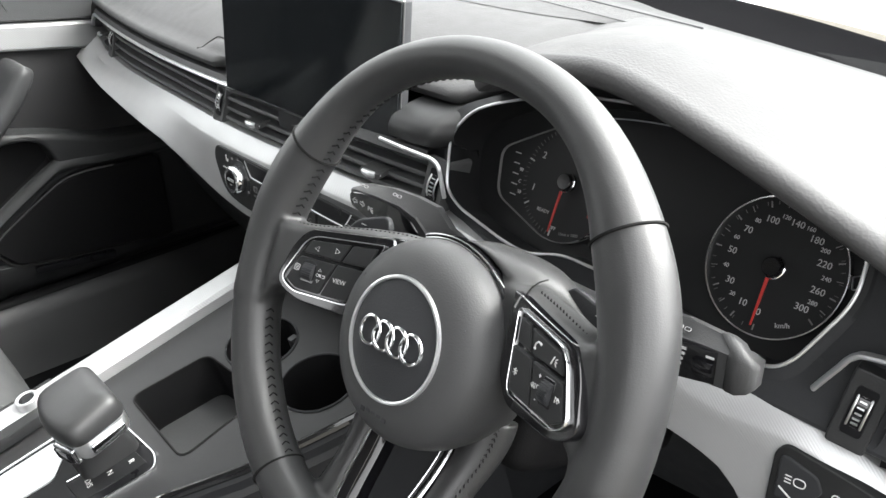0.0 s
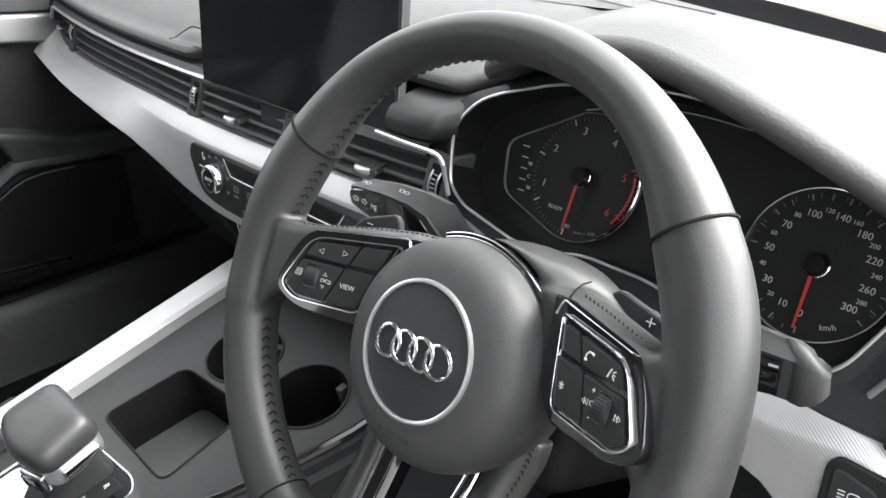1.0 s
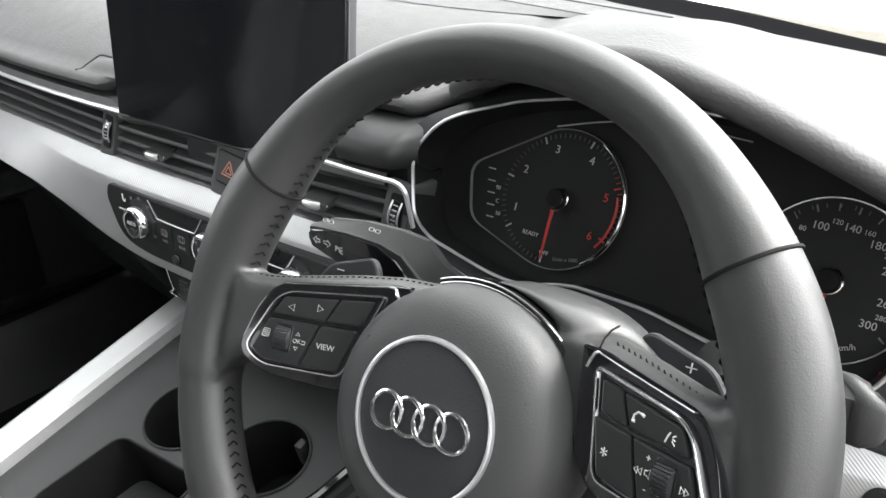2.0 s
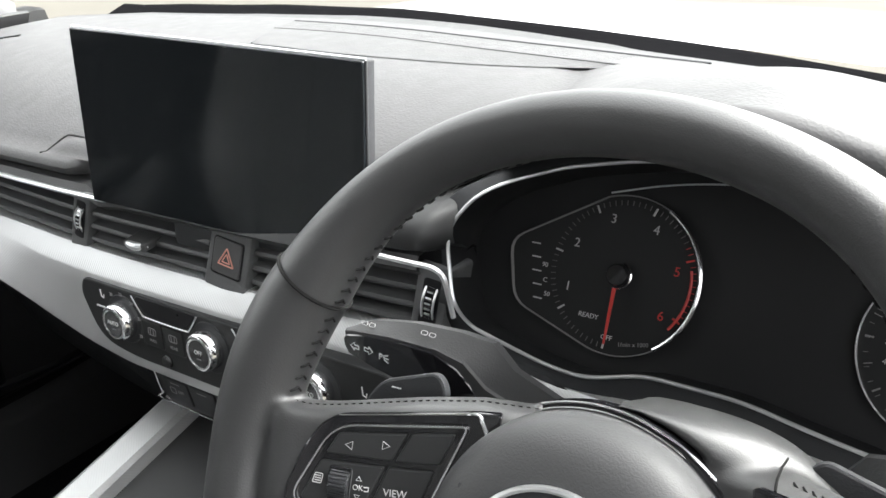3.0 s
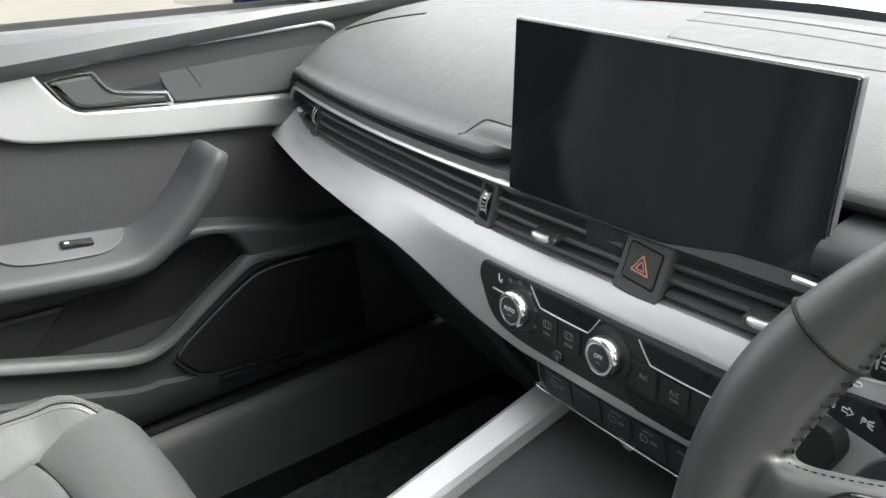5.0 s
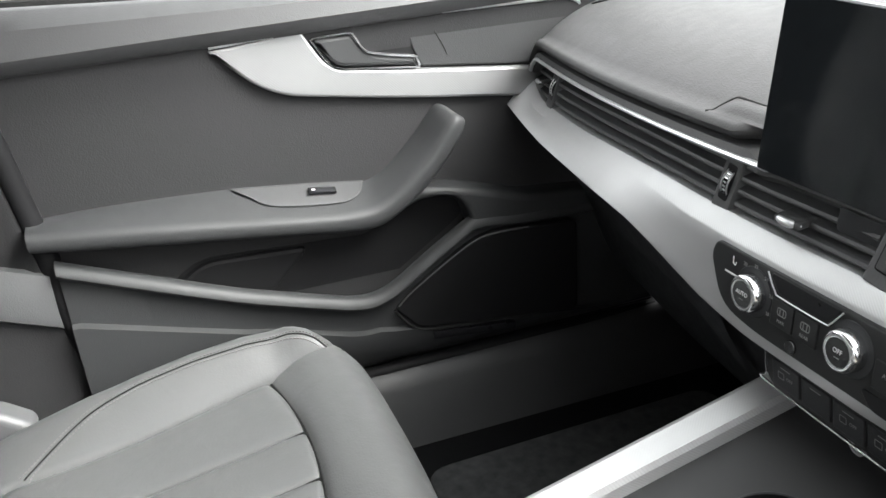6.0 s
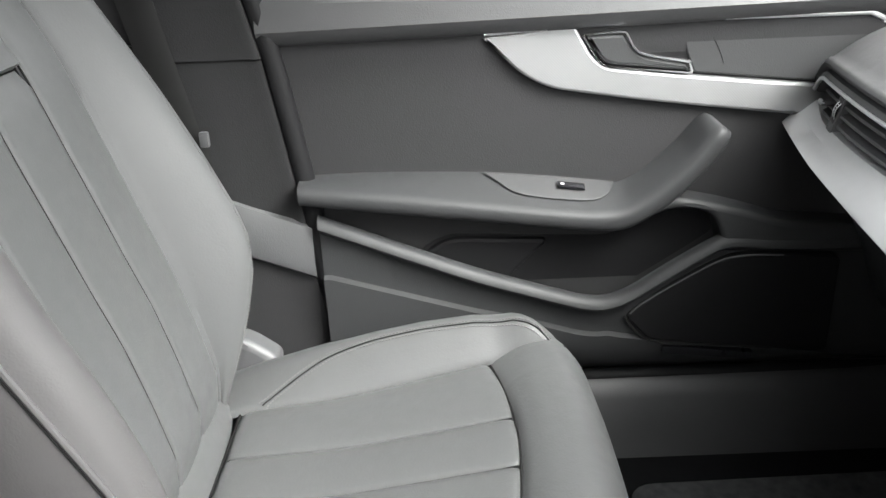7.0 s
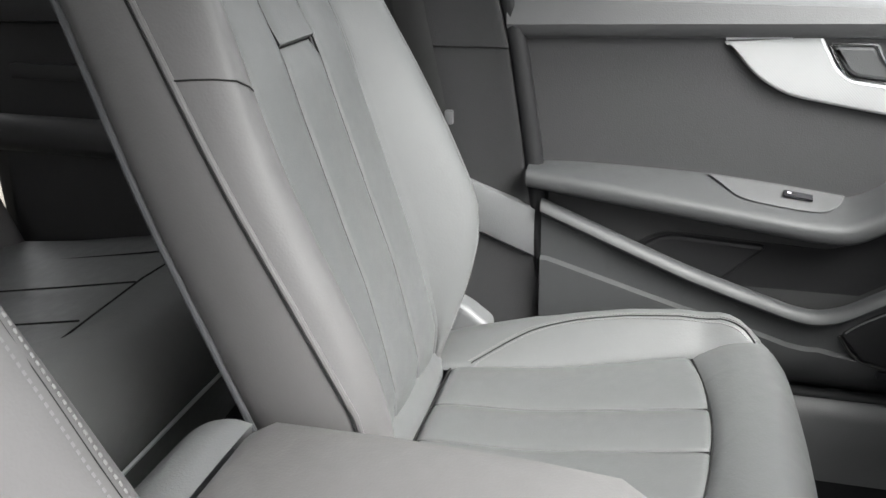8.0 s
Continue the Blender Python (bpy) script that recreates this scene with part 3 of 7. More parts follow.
# out of view: added to hold back low light from the front right
drv = part("wall_right", moved(box(-0.03, 0.03, -1.05, 0.0, 0.30, 0.90, 0.025, 3), pose(0.80, 0.36, 0, 0, 0, 62)), DOORDARK)
tagged(drv, "unseen driver's door standing wide open, added to block light", "car door", kind="structure")
kick = part("wall_right_front", box(0.70, 0.75, 0.14, 0.50, 0.26, 0.85, 0.015), DOORDARK)
tagged(kick, "dark kick panel beside the driver's footwell", "body side", kind="structure")
TINT = glass_mat("tinted_glass", (0.60, 0.61, 0.61))
rw = part("window_2", loft([[(0.755 - 0.13 * f, y, 0.94 + 0.36 * f) for y in (-1.62, -1.2, -0.72)] for f in (0, 0.5, 1)]), TINT)
tagged(rw, "dark tinted rear side window", "window", kind="structure")
rw = part("window_3", loft([[(x, -2.05 + 0.42 * f, 0.93 + 0.34 * f) for x in (-0.7, 0.0, 0.7)] for f in (0, 0.5, 1)]), TINT)
tagged(rw, "dark tinted rear window", "window", kind="structure")
sh = part("parcel_shelf", box(-0.74, 0.74, -2.06, -1.58, 0.89, 0.925, 0.01), CARPET)
tagged(sh, "black parcel shelf behind the rear bench", "shelf", kind="structure")
for k in (-1, 1):
    q = part("pillar_rear", loft([[(k * (0.775 - 0.13 * f), y + 0.0 * f, 0.92 + 0.38 * f) for y in (-2.08, -1.7, -1.40)] for f in (0, 0.5, 1)]), HEADLINER)
    tagged(q, "pale trimmed rear pillar", "pillar", kind="structure")
bp2 = part("pillar_right", tube([(0.72, -0.66, 0.3), (0.72, -0.68, 0.8), (0.66, -0.70, 1.15), (0.60, -0.70, 1.33)], [0.07, 0.07, 0.05, 0.04], 10, squash=0.6), PILLAR)
tagged(bp2, "grey trimmed pillar behind the driver", "pillar", kind="structure")

# blue mirror outside the passenger window
mir = thing("door_mirror", "blue door mirror housing outside the passenger window", "door mirror")
part("housing", moved(box(-0.11, 0.11, -0.05, 0.06, -0.065, 0.065, 0.04, 4), pose(-0.95, 0.235, 0.950, 0, 0, 8)), PAINT, mir)
part("glass", moved(box(-0.095, 0.095, -0.004, 0.004, -0.055, 0.055, 0.003), pose(-0.95, 0.178, 0.950, 0, 0, 8)), CHROME, mir)
part("foot", tube([(-0.74, 0.29, 0.905), (-0.80, 0.27, 0.915), (-0.87, 0.25, 0.93)], 0.028, 8, squash=0.6), GLOSS, mir)


# ---- dashboard ----
def face_y(x):
    """Where the dashboard's front line runs: it bows towards the seats in the middle."""
    return 0.122 + 0.006 * math.exp(-(x / 0.12) ** 2) + 0.15 * x * x + (0.06 * x if 0 < x < 0.3 else 0.018 if x >= 0.3 else 0)


def smooth_step(a, b, x):
    t = min(1, max(0, (x - a) / (b - a)))
    return t * t * (3 - 2 * t)


dash = thing("dashboard", "dark grey soft dashboard with silver band and long air vents", "dashboard", kind="structure")


def crown(x, y):
    """Height of the soft upper pad."""
    y0 = face_y(x) + 0.004
    d = max(0.0, y - y0)
    front = 0.838 + 0.010 * math.exp(-((x + 0.05) / 0.3) ** 2)
    z = front + 0.062 * (1 - math.exp(-d / 0.075)) - 0.045 * max(0, (d - 0.13)) ** 1.2
    z -= 0.055 * smooth_step(-0.66, -0.76, x) + 0.055 * smooth_step(0.66, 0.76, x)
    return z


def pad_front(x):
    """The pad's front edge; it steps back behind the screen."""
    return face_y(x) - 0.006 + 0.040 * smooth_step(-0.16, -0.13, x) * smooth_step(0.26, 0.24, x)


def strips(a, b, n):
    return [a + (b - a) * i / n for i in range(n + 1)]


HX = 0.366


def hood_arch(x):
    u = (x - HX) / 0.205
    return 0.940 - 0.085 * (u * u + 0.006) ** (0.7 if u > 0 else 0.7 + 0.22 * smooth_step(0.0, -0.4, u))


def hood_front(x):
    u = (x - HX) / 0.205
    return 0.098 + 0.030 * u * u + 0.034 * smooth_step(-0.40, -0.85, u) + 0.050 * smooth_step(-0.66, -0.90, u)


def hood_share(x):
    """How far the pad is the hood over the instruments."""
    return smooth_step(0.162, 0.196, x) * smooth_step(0.605, 0.560, x)


def pad_edge(x):
    w = hood_share(x)
    return pad_front(x) * (1 - w) + hood_front(x) * w


def pad_top(x, y):
    w = hood_share(x)
    z = crown(x, y)
    if w:
        y0, y1 = pad_edge(x), windscreen_base(x)[1] - 0.004
        f = max(0.0, (y - y0) / (y1 - y0))
        h = hood_arch(x) + 0.0045 + (crown(x, y1) - 0.006 - hood_arch(x)) * smooth_step(0.1, 1.0, f) + 0.008 * math.sin(math.pi * min(1, f))
        z = z * (1 - w) + h * w
    return z


rows, under = [], []
for x in strips(-0.735, 0.13, 40)[:-1] + strips(0.13, 0.60, 60)[:-1] + strips(0.60, 0.735, 8):
    y0, w = pad_edge(x), hood_share(x)
    y1 = windscreen_base(max(-0.7, min(0.7, x)))[1] - 0.004
    z0 = pad_top(x, y0 + 0.006)
    g = 0.85 + 0.15 * w
    row = [(x, y0 + d, z0 - q * g) for d, q in ((0.016, 0.0190), (0.005, 0.0165), (0.0012, 0.0125), (0.0, 0.0080), (0.0016, 0.0035))]
    for j in range(22):
        y = y0 + 0.006 + (y1 - y0 - 0.006) * (j / 21) ** 1.4
        row.append((x, y, pad_top(x, y)))
    row.append((x, y1 + 0.003, pad_top(x, y1) - 0.012))
    rows.append(row)
    if 0.200 < x < 0.60:
        under.append([(x, y0 + 0.015, z0 - 0.0190 * g), (x, y0 + 0.05, z0 - 0.0205 * g), (x, y0 + 0.10, z0 - 0.024), (x, y0 + 0.16, z0 - 0.036)])
part("upper_pad", loft(rows), PAD, dash, "soft grained upper pad rising into a hood over the instruments")
part("hood_lining", loft(under), DIAL, dash, "black underside of the hood")

# lip under the pad, the chrome line and the vent band
for span in (strips(-0.735, -0.135, 34), strips(-0.135, 0.165, 16), strips(0.56, 0.735, 10)):
  rows = []
  for x in span:
    y0 = face_y(x) + (0.008 * smooth_step(-0.135, -0.115, x) if x < 0.3 else 0)
    zt = crown(x, face_y(x) - 0.006) - 0.018
    zt += (0.8215 - zt) * smooth_step(-0.15, -0.13, x) * (1 if x < 0.3 else 0)
    rows.append([(x, y0 + 0.045, zt + 0.002), (x, y0 - 0.004, zt), (x, y0 - 0.008, zt - 0.008), (x, y0 - 0.001, zt - 0.014), (x, y0 + 0.02, zt - 0.016)])
  part("lip", loft(rows), HUB, dash, "smooth grey lip under the pad")
part("chrome_line", tube([(x, face_y(x) - 0.006, crown(x, face_y(x)) - 0.0262) for x in np.linspace(-0.722, -0.125, 40)], 0.0034, 8, squash=0.8), SATIN, dash, "thin bright line above the vents")

VT, VB = 0.812, 0.769   # top and bottom of the vent band


def vent_y(x):
    """The driver's own vent stands further out, beside the instruments."""
    return face_y(x) - (0.046 if x > 0.4 else 0.0)


def vent_top(x):
    return VT - 0.006 * smooth_step(-0.35, -0.66, x) - (0.029 if x > 0.4 else 0)


def vent_bottom(x):
    return VB - 0.012 * smooth_step(-0.25, -0.62, x) - (0.029 if x > 0.4 else 0)


def vent_face(x, z):
    """The vents lean back towards their upper edge."""
    return vent_y(x) - 0.001 + 0.010 * (z - vent_bottom(x)) / (vent_top(x) - vent_bottom(x))


for span in (strips(-0.725, 0.176, 46), strips(0.56, 0.725, 10)):
  rows = []
  for x in span:
    y0, t, b = vent_y(x), vent_top(x), vent_bottom(x)
    rows.append([(x, y0 + 0.012, t + 0.012), (x, y0 + 0.012, t + 0.002), (x, y0 + 0.052, t), (x, y0 + 0.052, b), (x, y0 + 0.003, b - 0.002), (x, y0 + 0.003, b - 0.01)])
  part("vent_channel", loft(rows), DOORDARK, dash, "dark channel behind the vent slats", angle=25)


def slat(x0, x1, f, depth=0.022, thick=0.0022, tilt=0.006):
    rows = []
    n = max(4, int((x1 - x0) / 0.02))
    for i in range(n + 1):
        x = x0 + (x1 - x0) * i / n
        z = vent_bottom(x) + (vent_top(x) - vent_bottom(x)) * f
        y = vent_face(x, z) + 0.002
        rows.append([(x, y, z + thick), (x, y - 0.001, z), (x, y, z - thick), (x, y + depth, z - thick + tilt), (x, y + depth, z + thick + tilt)])
    return loft(rows, close_cols=True, caps=True)


vents = [(-0.718, -0.625, 4), (-0.606, -0.196, 4), (-0.172, -0.026, 4), (0.018, 0.160, 4), (0.557, 0.700, 4)]
for x0, x1, n in vents:
    for k in range(n):
        part("slat", slat(x0, x1, (k + 0.55) / n), SLAT, dash)


def vent_frame(x):
    """A pose on the leaning face of the vents; its plates lean sideways too."""
    z = (vent_top(x) + vent_bottom(x)) / 2
    slope = (face_y(x + 0.01) - face_y(x - 0.01)) / 0.02
    return plane_at((x, vent_face(x, z), z), (1, slope, -0.14), (0.14, 0.23, 1))


def thumbwheel(x, w=0.0115):
    m = vent_frame(x)
    h = (vent_top(x) - vent_bottom(x)) / 2 + 0.004
    base = part("wheel_plate", prism(rounded([(-w, -h), (w, -h), (w, h), (-w, h)], 0.003), -0.03, 0.0015, 0.0012), PILLAR if x < 0.4 else DOORSKIN, dash, "smooth grey plate round a vent wheel", at=m)
    part("slot", prism(rounded([(-0.0062, -0.0160), (0.0062, -0.0160), (0.0062, 0.0160), (-0.0062, 0.0160)], 0.0025), 0.0, 0.0019, 0.0002), SMOKED, base)
    part("thumbwheel", moved(lathe([(0.001, -0.0042), (0.0165, -0.0042), (0.018, -0.003), (0.018, 0.003), (0.0165, 0.0042), (0.001, 0.0042)], 28), pose(0, 0, -0.0135, 0, 90, 0)), GLOSS, base, "ribbed vent wheel with chrome edges")
    for k in (-1, 1):
        part("chrome_rim", tube([(k * 0.0040, 0.0180 * math.sin(a), -0.0135 + 0.0180 * math.cos(a)) for a in np.linspace(-0.70, 0.70, 12)], 0.0008, 6), SATIN, base)
    for a in np.linspace(-0.62, 0.62, 7):
        part("rib", moved(box(-0.0020, 0.0020, -0.0005, 0.0005, -0.0006, 0.0006), pose(0, 0.0180 * math.sin(a), -0.0135 + 0.0180 * math.cos(a), -math.degrees(a))), SATIN, base)


for x in (-0.6155, -0.184, 0.171, 0.543):
    thumbwheel(x)
for x, f, w in ((-0.662, 0.52, 0.010), (-0.100, 0.42, 0.0135), (0.098, 0.42, 0.0135)):
    zc = vent_bottom(x) + f * (vent_top(x) - vent_bottom(x))
    slope = (face_y(x + 0.01) - face_y(x - 0.01)) / 0.02
    tab = part("vent_tab", prism(rounded([(-w, -0.009), (w, -0.009), (w, 0.012), (-w, 0.012)], 0.004), -0.0028, 0.0028, 0.0022), HUB, dash, "small tab on the vent with a chrome front", at=plane_at((x, vent_face(x, zc) - 0.002, zc), (1, slope, 0), (0, 1, 0.12)))
    part("chrome_front", tube([(q, -0.0080 + 18 * q * q, 0.0) for q in np.linspace(-w, w, 11)], [0.0034 * max(0.25, 1 - (abs(q) / w) ** 4) for q in np.linspace(-w, w, 11)], 10), SATIN, tab, "rounded chrome front")

# hazard switch
HZ = vent_frame(-0.002) @ Matrix.Translation((0, 0, 0.001))
hz = part("hazard_plate", prism(rounded([(-0.0215, -0.0255), (0.0195, -0.0255), (0.0215, 0.0235), (-0.0185, 0.0235)], 0.003), -0.03, 0.002, 0.0015), PILLAR, dash, "smooth grey plate with the hazard switch", at=HZ)
part("button_gap", prism(rounded([(-0.0155, -0.0145), (0.0145, -0.0145), (0.0155, 0.0150), (-0.0145, 0.0150)], 0.003), 0.0, 0.0024, 0.0002), SMOKED, hz)
part("hazard_switch", prism(rounded([(-0.0143, -0.0133), (0.0133, -0.0133), (0.0143, 0.0138), (-0.0133, 0.0138)], 0.0025), 0.0, 0.0034, 0.0012), HUB, hz, "square black hazard switch with a red triangle")
for r, w in ((0.0088, 0.0011), (0.0045, 0.0009)):
    tri = [(r * math.sin(a), r * math.cos(a) - 0.001) for a in (0, 2.094, 4.189)]
    part("triangle", frame_ring(rounded(tri, 0.0008, 3), 0.0032, 0.0040, w), PINK, hz)

# silver band
def band_top(x):
    return VB - 0.012 * smooth_step(-0.25, -0.60, x) + 0.018 * smooth_step(-0.655, -0.71, x) - 0.016 * smooth_step(0.16, 0.26, x) - 0.012 * smooth_step(0.40, 0.48, x) - 0.022 * smooth_step(0.51, 0.58, x)


def band_bottom(x):
    return float(np.interp(x, (-0.72, -0.55, -0.45, -0.35, -0.30, -0.25, -0.18, -0.12, 0.0, 0.12, 0.18, 0.3, 0.40, 0.43, 0.457, 0.478, 0.490, 0.510, 0.56, 0.7), (0.742, 0.733, 0.732, 0.729, 0.722, 0.709, 0.687, 0.680, 0.678, 0.678, 0.676, 0.682, 0.697, 0.699, 0.692, 0.682, 0.666, 0.632, 0.61, 0.60)))


def band_reach(x):
    """How far the band's lower edge stands out."""
    return float(np.interp(x, (-0.72, -0.35, -0.25, -0.18, 0.16, 0.3, 0.42, 0.7), (0.043, 0.040, 0.029, 0.0215, 0.020, 0.013, 0.017, 0.017)))


rows = []
for i in range(121):
    x = -0.722 + 1.434 * i / 120
    y0 = face_y(x) - 0.034 * smooth_step(0.24, 0.42, x)
    t, b, r = band_top(x), band_bottom(x), band_reach(x)
    side = smooth_step(-0.20, -0.36, x)
    e = min(1.0, r / 0.02)
    sec = [(-0.02, t), (0.002, t), (0.0055, t - 0.0025), (e * (0.0160 - 0.003 * side), t - 0.0125 + 0.0045 * side), (e * (0.0172 - 0.002 * side), t - 0.0150 + 0.005 * side)]
    u0, z0 = sec[-1]
    for f in (0.2, 0.4, 0.6, 0.8, 0.94):
        sec.append((u0 + (r - u0) * f + 0.002 * side * math.sin(math.pi * f), z0 + (b - z0) * f))
    sec += [(r - 0.001, b + 0.001), (r - 0.006, b - 0.001), (r - 0.03, b + 0.004)]
    rows.append([(x, y0 - u, z) for u, z in sec])
part("silver_band", loft(rows), SILVER, dash, "ribbed aluminium band across the dashboard", angle=24)

# dark underside, glove box and knee panel
rows = []
for i in range(41):
    x = -0.705 + 1.41 * i / 40
    y0 = face_y(x)
    b = band_bottom(x)
    rows.append([(x, y0 - 0.5 * band_reach(x), b + 0.004), (x, y0 + 0.012, b - 0.016), (x, y0 + 0.05, b - 0.09), (x, y0 + 0.11, 0.50), (x, y0 + 0.20, 0.43), (x, 0.52, 0.42)])
part("lower_fascia", loft(rows), PLASTIC, dash, "black lower fascia in the footwell shade")
part("glovebox_lid", loft([[(x, face_y(x) + 0.004 + 0.05 * f, band_bottom(x) - 0.02 - 0.10 * f) for x in np.linspace(-0.62, -0.20, 12)] for f in (0, 0.3, 0.7, 1)]), PLASTIC, dash)

part("centre_stack", box(-0.112, 0.135, 0.168, 0.50, 0.28, 0.660, 0.01), PLASTIC, dash)
# cover behind the screen and defroster grille
def cover_point(x, d, up=0.0):
    y = face_y(x) - 0.005 + d
    return (x, y, crown(x, y) + 0.0035 + up)


cover_line = spline([(-0.2185, 0.005), (-0.2135, 0.0105), (-0.207, 0.0185), (-0.2025, 0.0232), (-0.195, 0.0252), (-0.165, 0.0245), (-0.10, 0.024)], 5)
part("screen_cover", loft([[cover_point(-0.2165 + 0.016 * f + (0.1165 - 0.016 * f) * g, 0.006 + 0.018 * f, -0.0030 + 0.0026 * math.sin(math.pi * f) * smooth_step(0, 0.15, g)) for g in np.linspace(0, 1, 14)] for f in np.linspace(0, 1, 9)]), PAD, dash, "grey cover behind the screen")
part("cover_gap", tube([cover_point(*p, -0.0034) for p in cover_line], 0.0011, 6), RUBBER, dash)
def on_pad(x, y, up=0.0):
    return (x, y, crown(x, y) + up)


near = spline([(-0.160, 0.330), (-0.08, 0.317), (0.0, 0.311), (0.106, 0.318), (0.206, 0.343)], 7)
ridge = spline([(-0.196, 0.398), (-0.12, 0.387), (-0.046, 0.376), (0.080, 0.357), (0.214, 0.347)], 7)
far = spline([(-0.228, 0.462), (-0.10, 0.436), (0.052, 0.406), (0.16, 0.394), (0.264, 0.383)], 7)
part("defroster_panel", loft([[on_pad(*(a + (b - a) * f), 0.0006 + 0.0022 * f) for f in np.linspace(0, 1, 5)] for a, b in zip(near, ridge)]), PAD, dash, "flat cover panel under the windscreen")
part("defroster_mesh", loft([[on_pad(*(a + (b - a) * f), 0.0022 - 0.0012 * f) for f in np.linspace(0, 1, 5)] for a, b in zip(ridge, far)]), MESH, dash, "fine perforated grille under the windscreen")
part("grille_edge", tube([on_pad(*p, 0.0026) for p in ridge], 0.0009, 6), HUB, dash)
part("panel_gap", tube([on_pad(*(near[0] + (far[0] - near[0]) * f), 0.0008) for f in np.linspace(0, 1, 9)], 0.0007, 6), PLASTIC, dash)
part("panel_gap", tube([on_pad(*p, 0.0008) for p in far], 0.0012, 6), PLASTIC, dash)
for k in range(6):
    x, y = -0.655 + 0.014 * k, 0.262 + 0.012 * k
    part("demist_slot", tube([on_pad(x, y, 0.0004), on_pad(x + 0.017, y + 0.012, 0.0004)], 0.0036, 6, squash=0.35), DOORDARK, dash)

for k in (1,):
    rows = []
    for f in np.linspace(0, 1, 8):
        y = 0.130 + 0.16 * f
        rows.append([(HX + k * (0.205 - 0.004 * f), y, 0.865), (HX + k * 0.208, y, 0.84), (HX + k * 0.204, y + 0.005, 0.80), (HX + k * 0.19, y + 0.01, 0.74)])
    part("hood_cheek", loft(rows), PAD, dash)

# smooth ledge between the vent and the instruments
rows = []
for x in np.linspace(0.122, 0.181, 14):
    e = 0.004 * smooth_step(0.150, 0.172, x) + 0.020 * smooth_step(0.168, 0.182, x)
    rows.append([(x, 0.172, 0.818), (x, 0.141 + e, 0.8235), (x, 0.1345 + e, 0.8265), (x, 0.1325 + e, 0.832), (x, 0.1335 + e, 0.838), (x, 0.1375 + e, 0.8435), (x, 0.1440 + e, 0.8470), (x, 0.157 + 0.6 * e, 0.8505), (x, 0.180, 0.8540), (x, 0.21, 0.856)])
part("ledge", loft(rows), CONSOLE, dash, "smooth ledge between the vent and the instruments")
# panel round the instruments, with its bright corner lines
part("chrome_corner", tube(spline([(0.115, 0.1285, 0.8235), (0.147, 0.1280, 0.8230), (0.172, 0.1283, 0.8228), (0.184, 0.1288, 0.8222), (0.1905, 0.1295, 0.8175), (0.1925, 0.1305, 0.807), (0.1945, 0.1320, 0.790)], 6), 0.0019, 6), SATIN, dash, "bright corner line beside the vent")
part("chrome_corner", tube(spline([(0.515, 0.141, 0.764), (0.525, 0.143, 0.782), (0.532, 0.145, 0.793), (0.545, 0.147, 0.797), (0.60, 0.156, 0.798), (0.70, 0.18, 0.792)], 6), 0.0034, 8, squash=0.6), SATIN, dash, "bright corner line beside the vent")

# ---- touchscreen ----
screen = thing("touchscreen", "large black switched-off touchscreen standing on the dashboard", "touchscreen")
SM = plane_at((-0.131, 0.116, 0.824), (0.256, 0.026, -0.0150), (0.011, 0.008, 0.127))
part("casing", prism(rounded([(-0.001, -0.003), (0.2535, -0.003), (0.2545, 0.1300), (0.0, 0.1300)], 0.002), -0.012, -0.0012, 0.001), PLASTIC, screen, at=SM)
part("display", prism(rounded([(0.0, -0.002), (0.2542, -0.002), (0.2552, 0.1300), (0.001, 0.1300)], 0.0012), -0.0012, 0.0016, 0.0008), SCREEN, screen, "black glass display, switched off", at=SM)
part("metal_edge", tube([SM @ Vector(q) for q in ((0.001, 0.1306, -0.0018), (0.13, 0.1306, -0.0018), (0.2552, 0.1306, -0.0018))], 0.0012, 6), SATIN, screen, "bright metal upper edge")
part("metal_edge", tube([SM @ Vector(q) for q in ((0.2556, 0.1300, -0.0015), (0.2554, 0.06, -0.0015), (0.2548, -0.003, -0.0015))], 0.0009, 6), HUB, screen, "dull metal side edge")
part("stand", box(0.07, 0.19, -0.03, 0.02, -0.05, -0.010, 0.005), PLASTIC, screen, at=SM)

# ---- climate controls ----
cl = thing("climate_panel", "black climate panel with three ribbed silver knobs", "climate control")
CM = plane_at((0.0, 0.1068, 0.7275), (1, 0, 0), (0, 0.06, 1))
cl.matrix_basis = CM
outline = rounded([(-0.162, 0.0240), (0.162, 0.0240), (0.168, 0.010), (0.150, -0.030), (0.110, -0.0355), (-0.110, -0.0355), (-0.150, -0.029), (-0.168, 0.010)], [0.006, 0.006, 0.03, 0.02, 0.04, 0.04, 0.02, 0.03])
part("fascia", prism(outline, -0.012, 0.002, 0.0015), CONSOLE, cl)
for x0, x1 in ((-0.083, -0.032), (0.032, 0.083)):
    part("readout", prism(rounded([(x0 - 0.012, 0.0222), (x1 + 0.012, 0.0222), (x1 - 0.002, 0.008), (x0 + 0.002, 0.008)], 0.006), 0.0, 0.0032, 0.0005), SMOKED, cl, "glossy black readout")
    part("chrome_line", tube([(x, y, 0.0036) for x, y in spline([(x0 - 0.013, 0.0222), (x0 - 0.003, 0.009), (x0 + 0.004, 0.0068), (x1 - 0.004, 0.0068), (x1 + 0.003, 0.009), (x1 + 0.013, 0.0222)], 4)], 0.0006, 6), SATIN, cl)


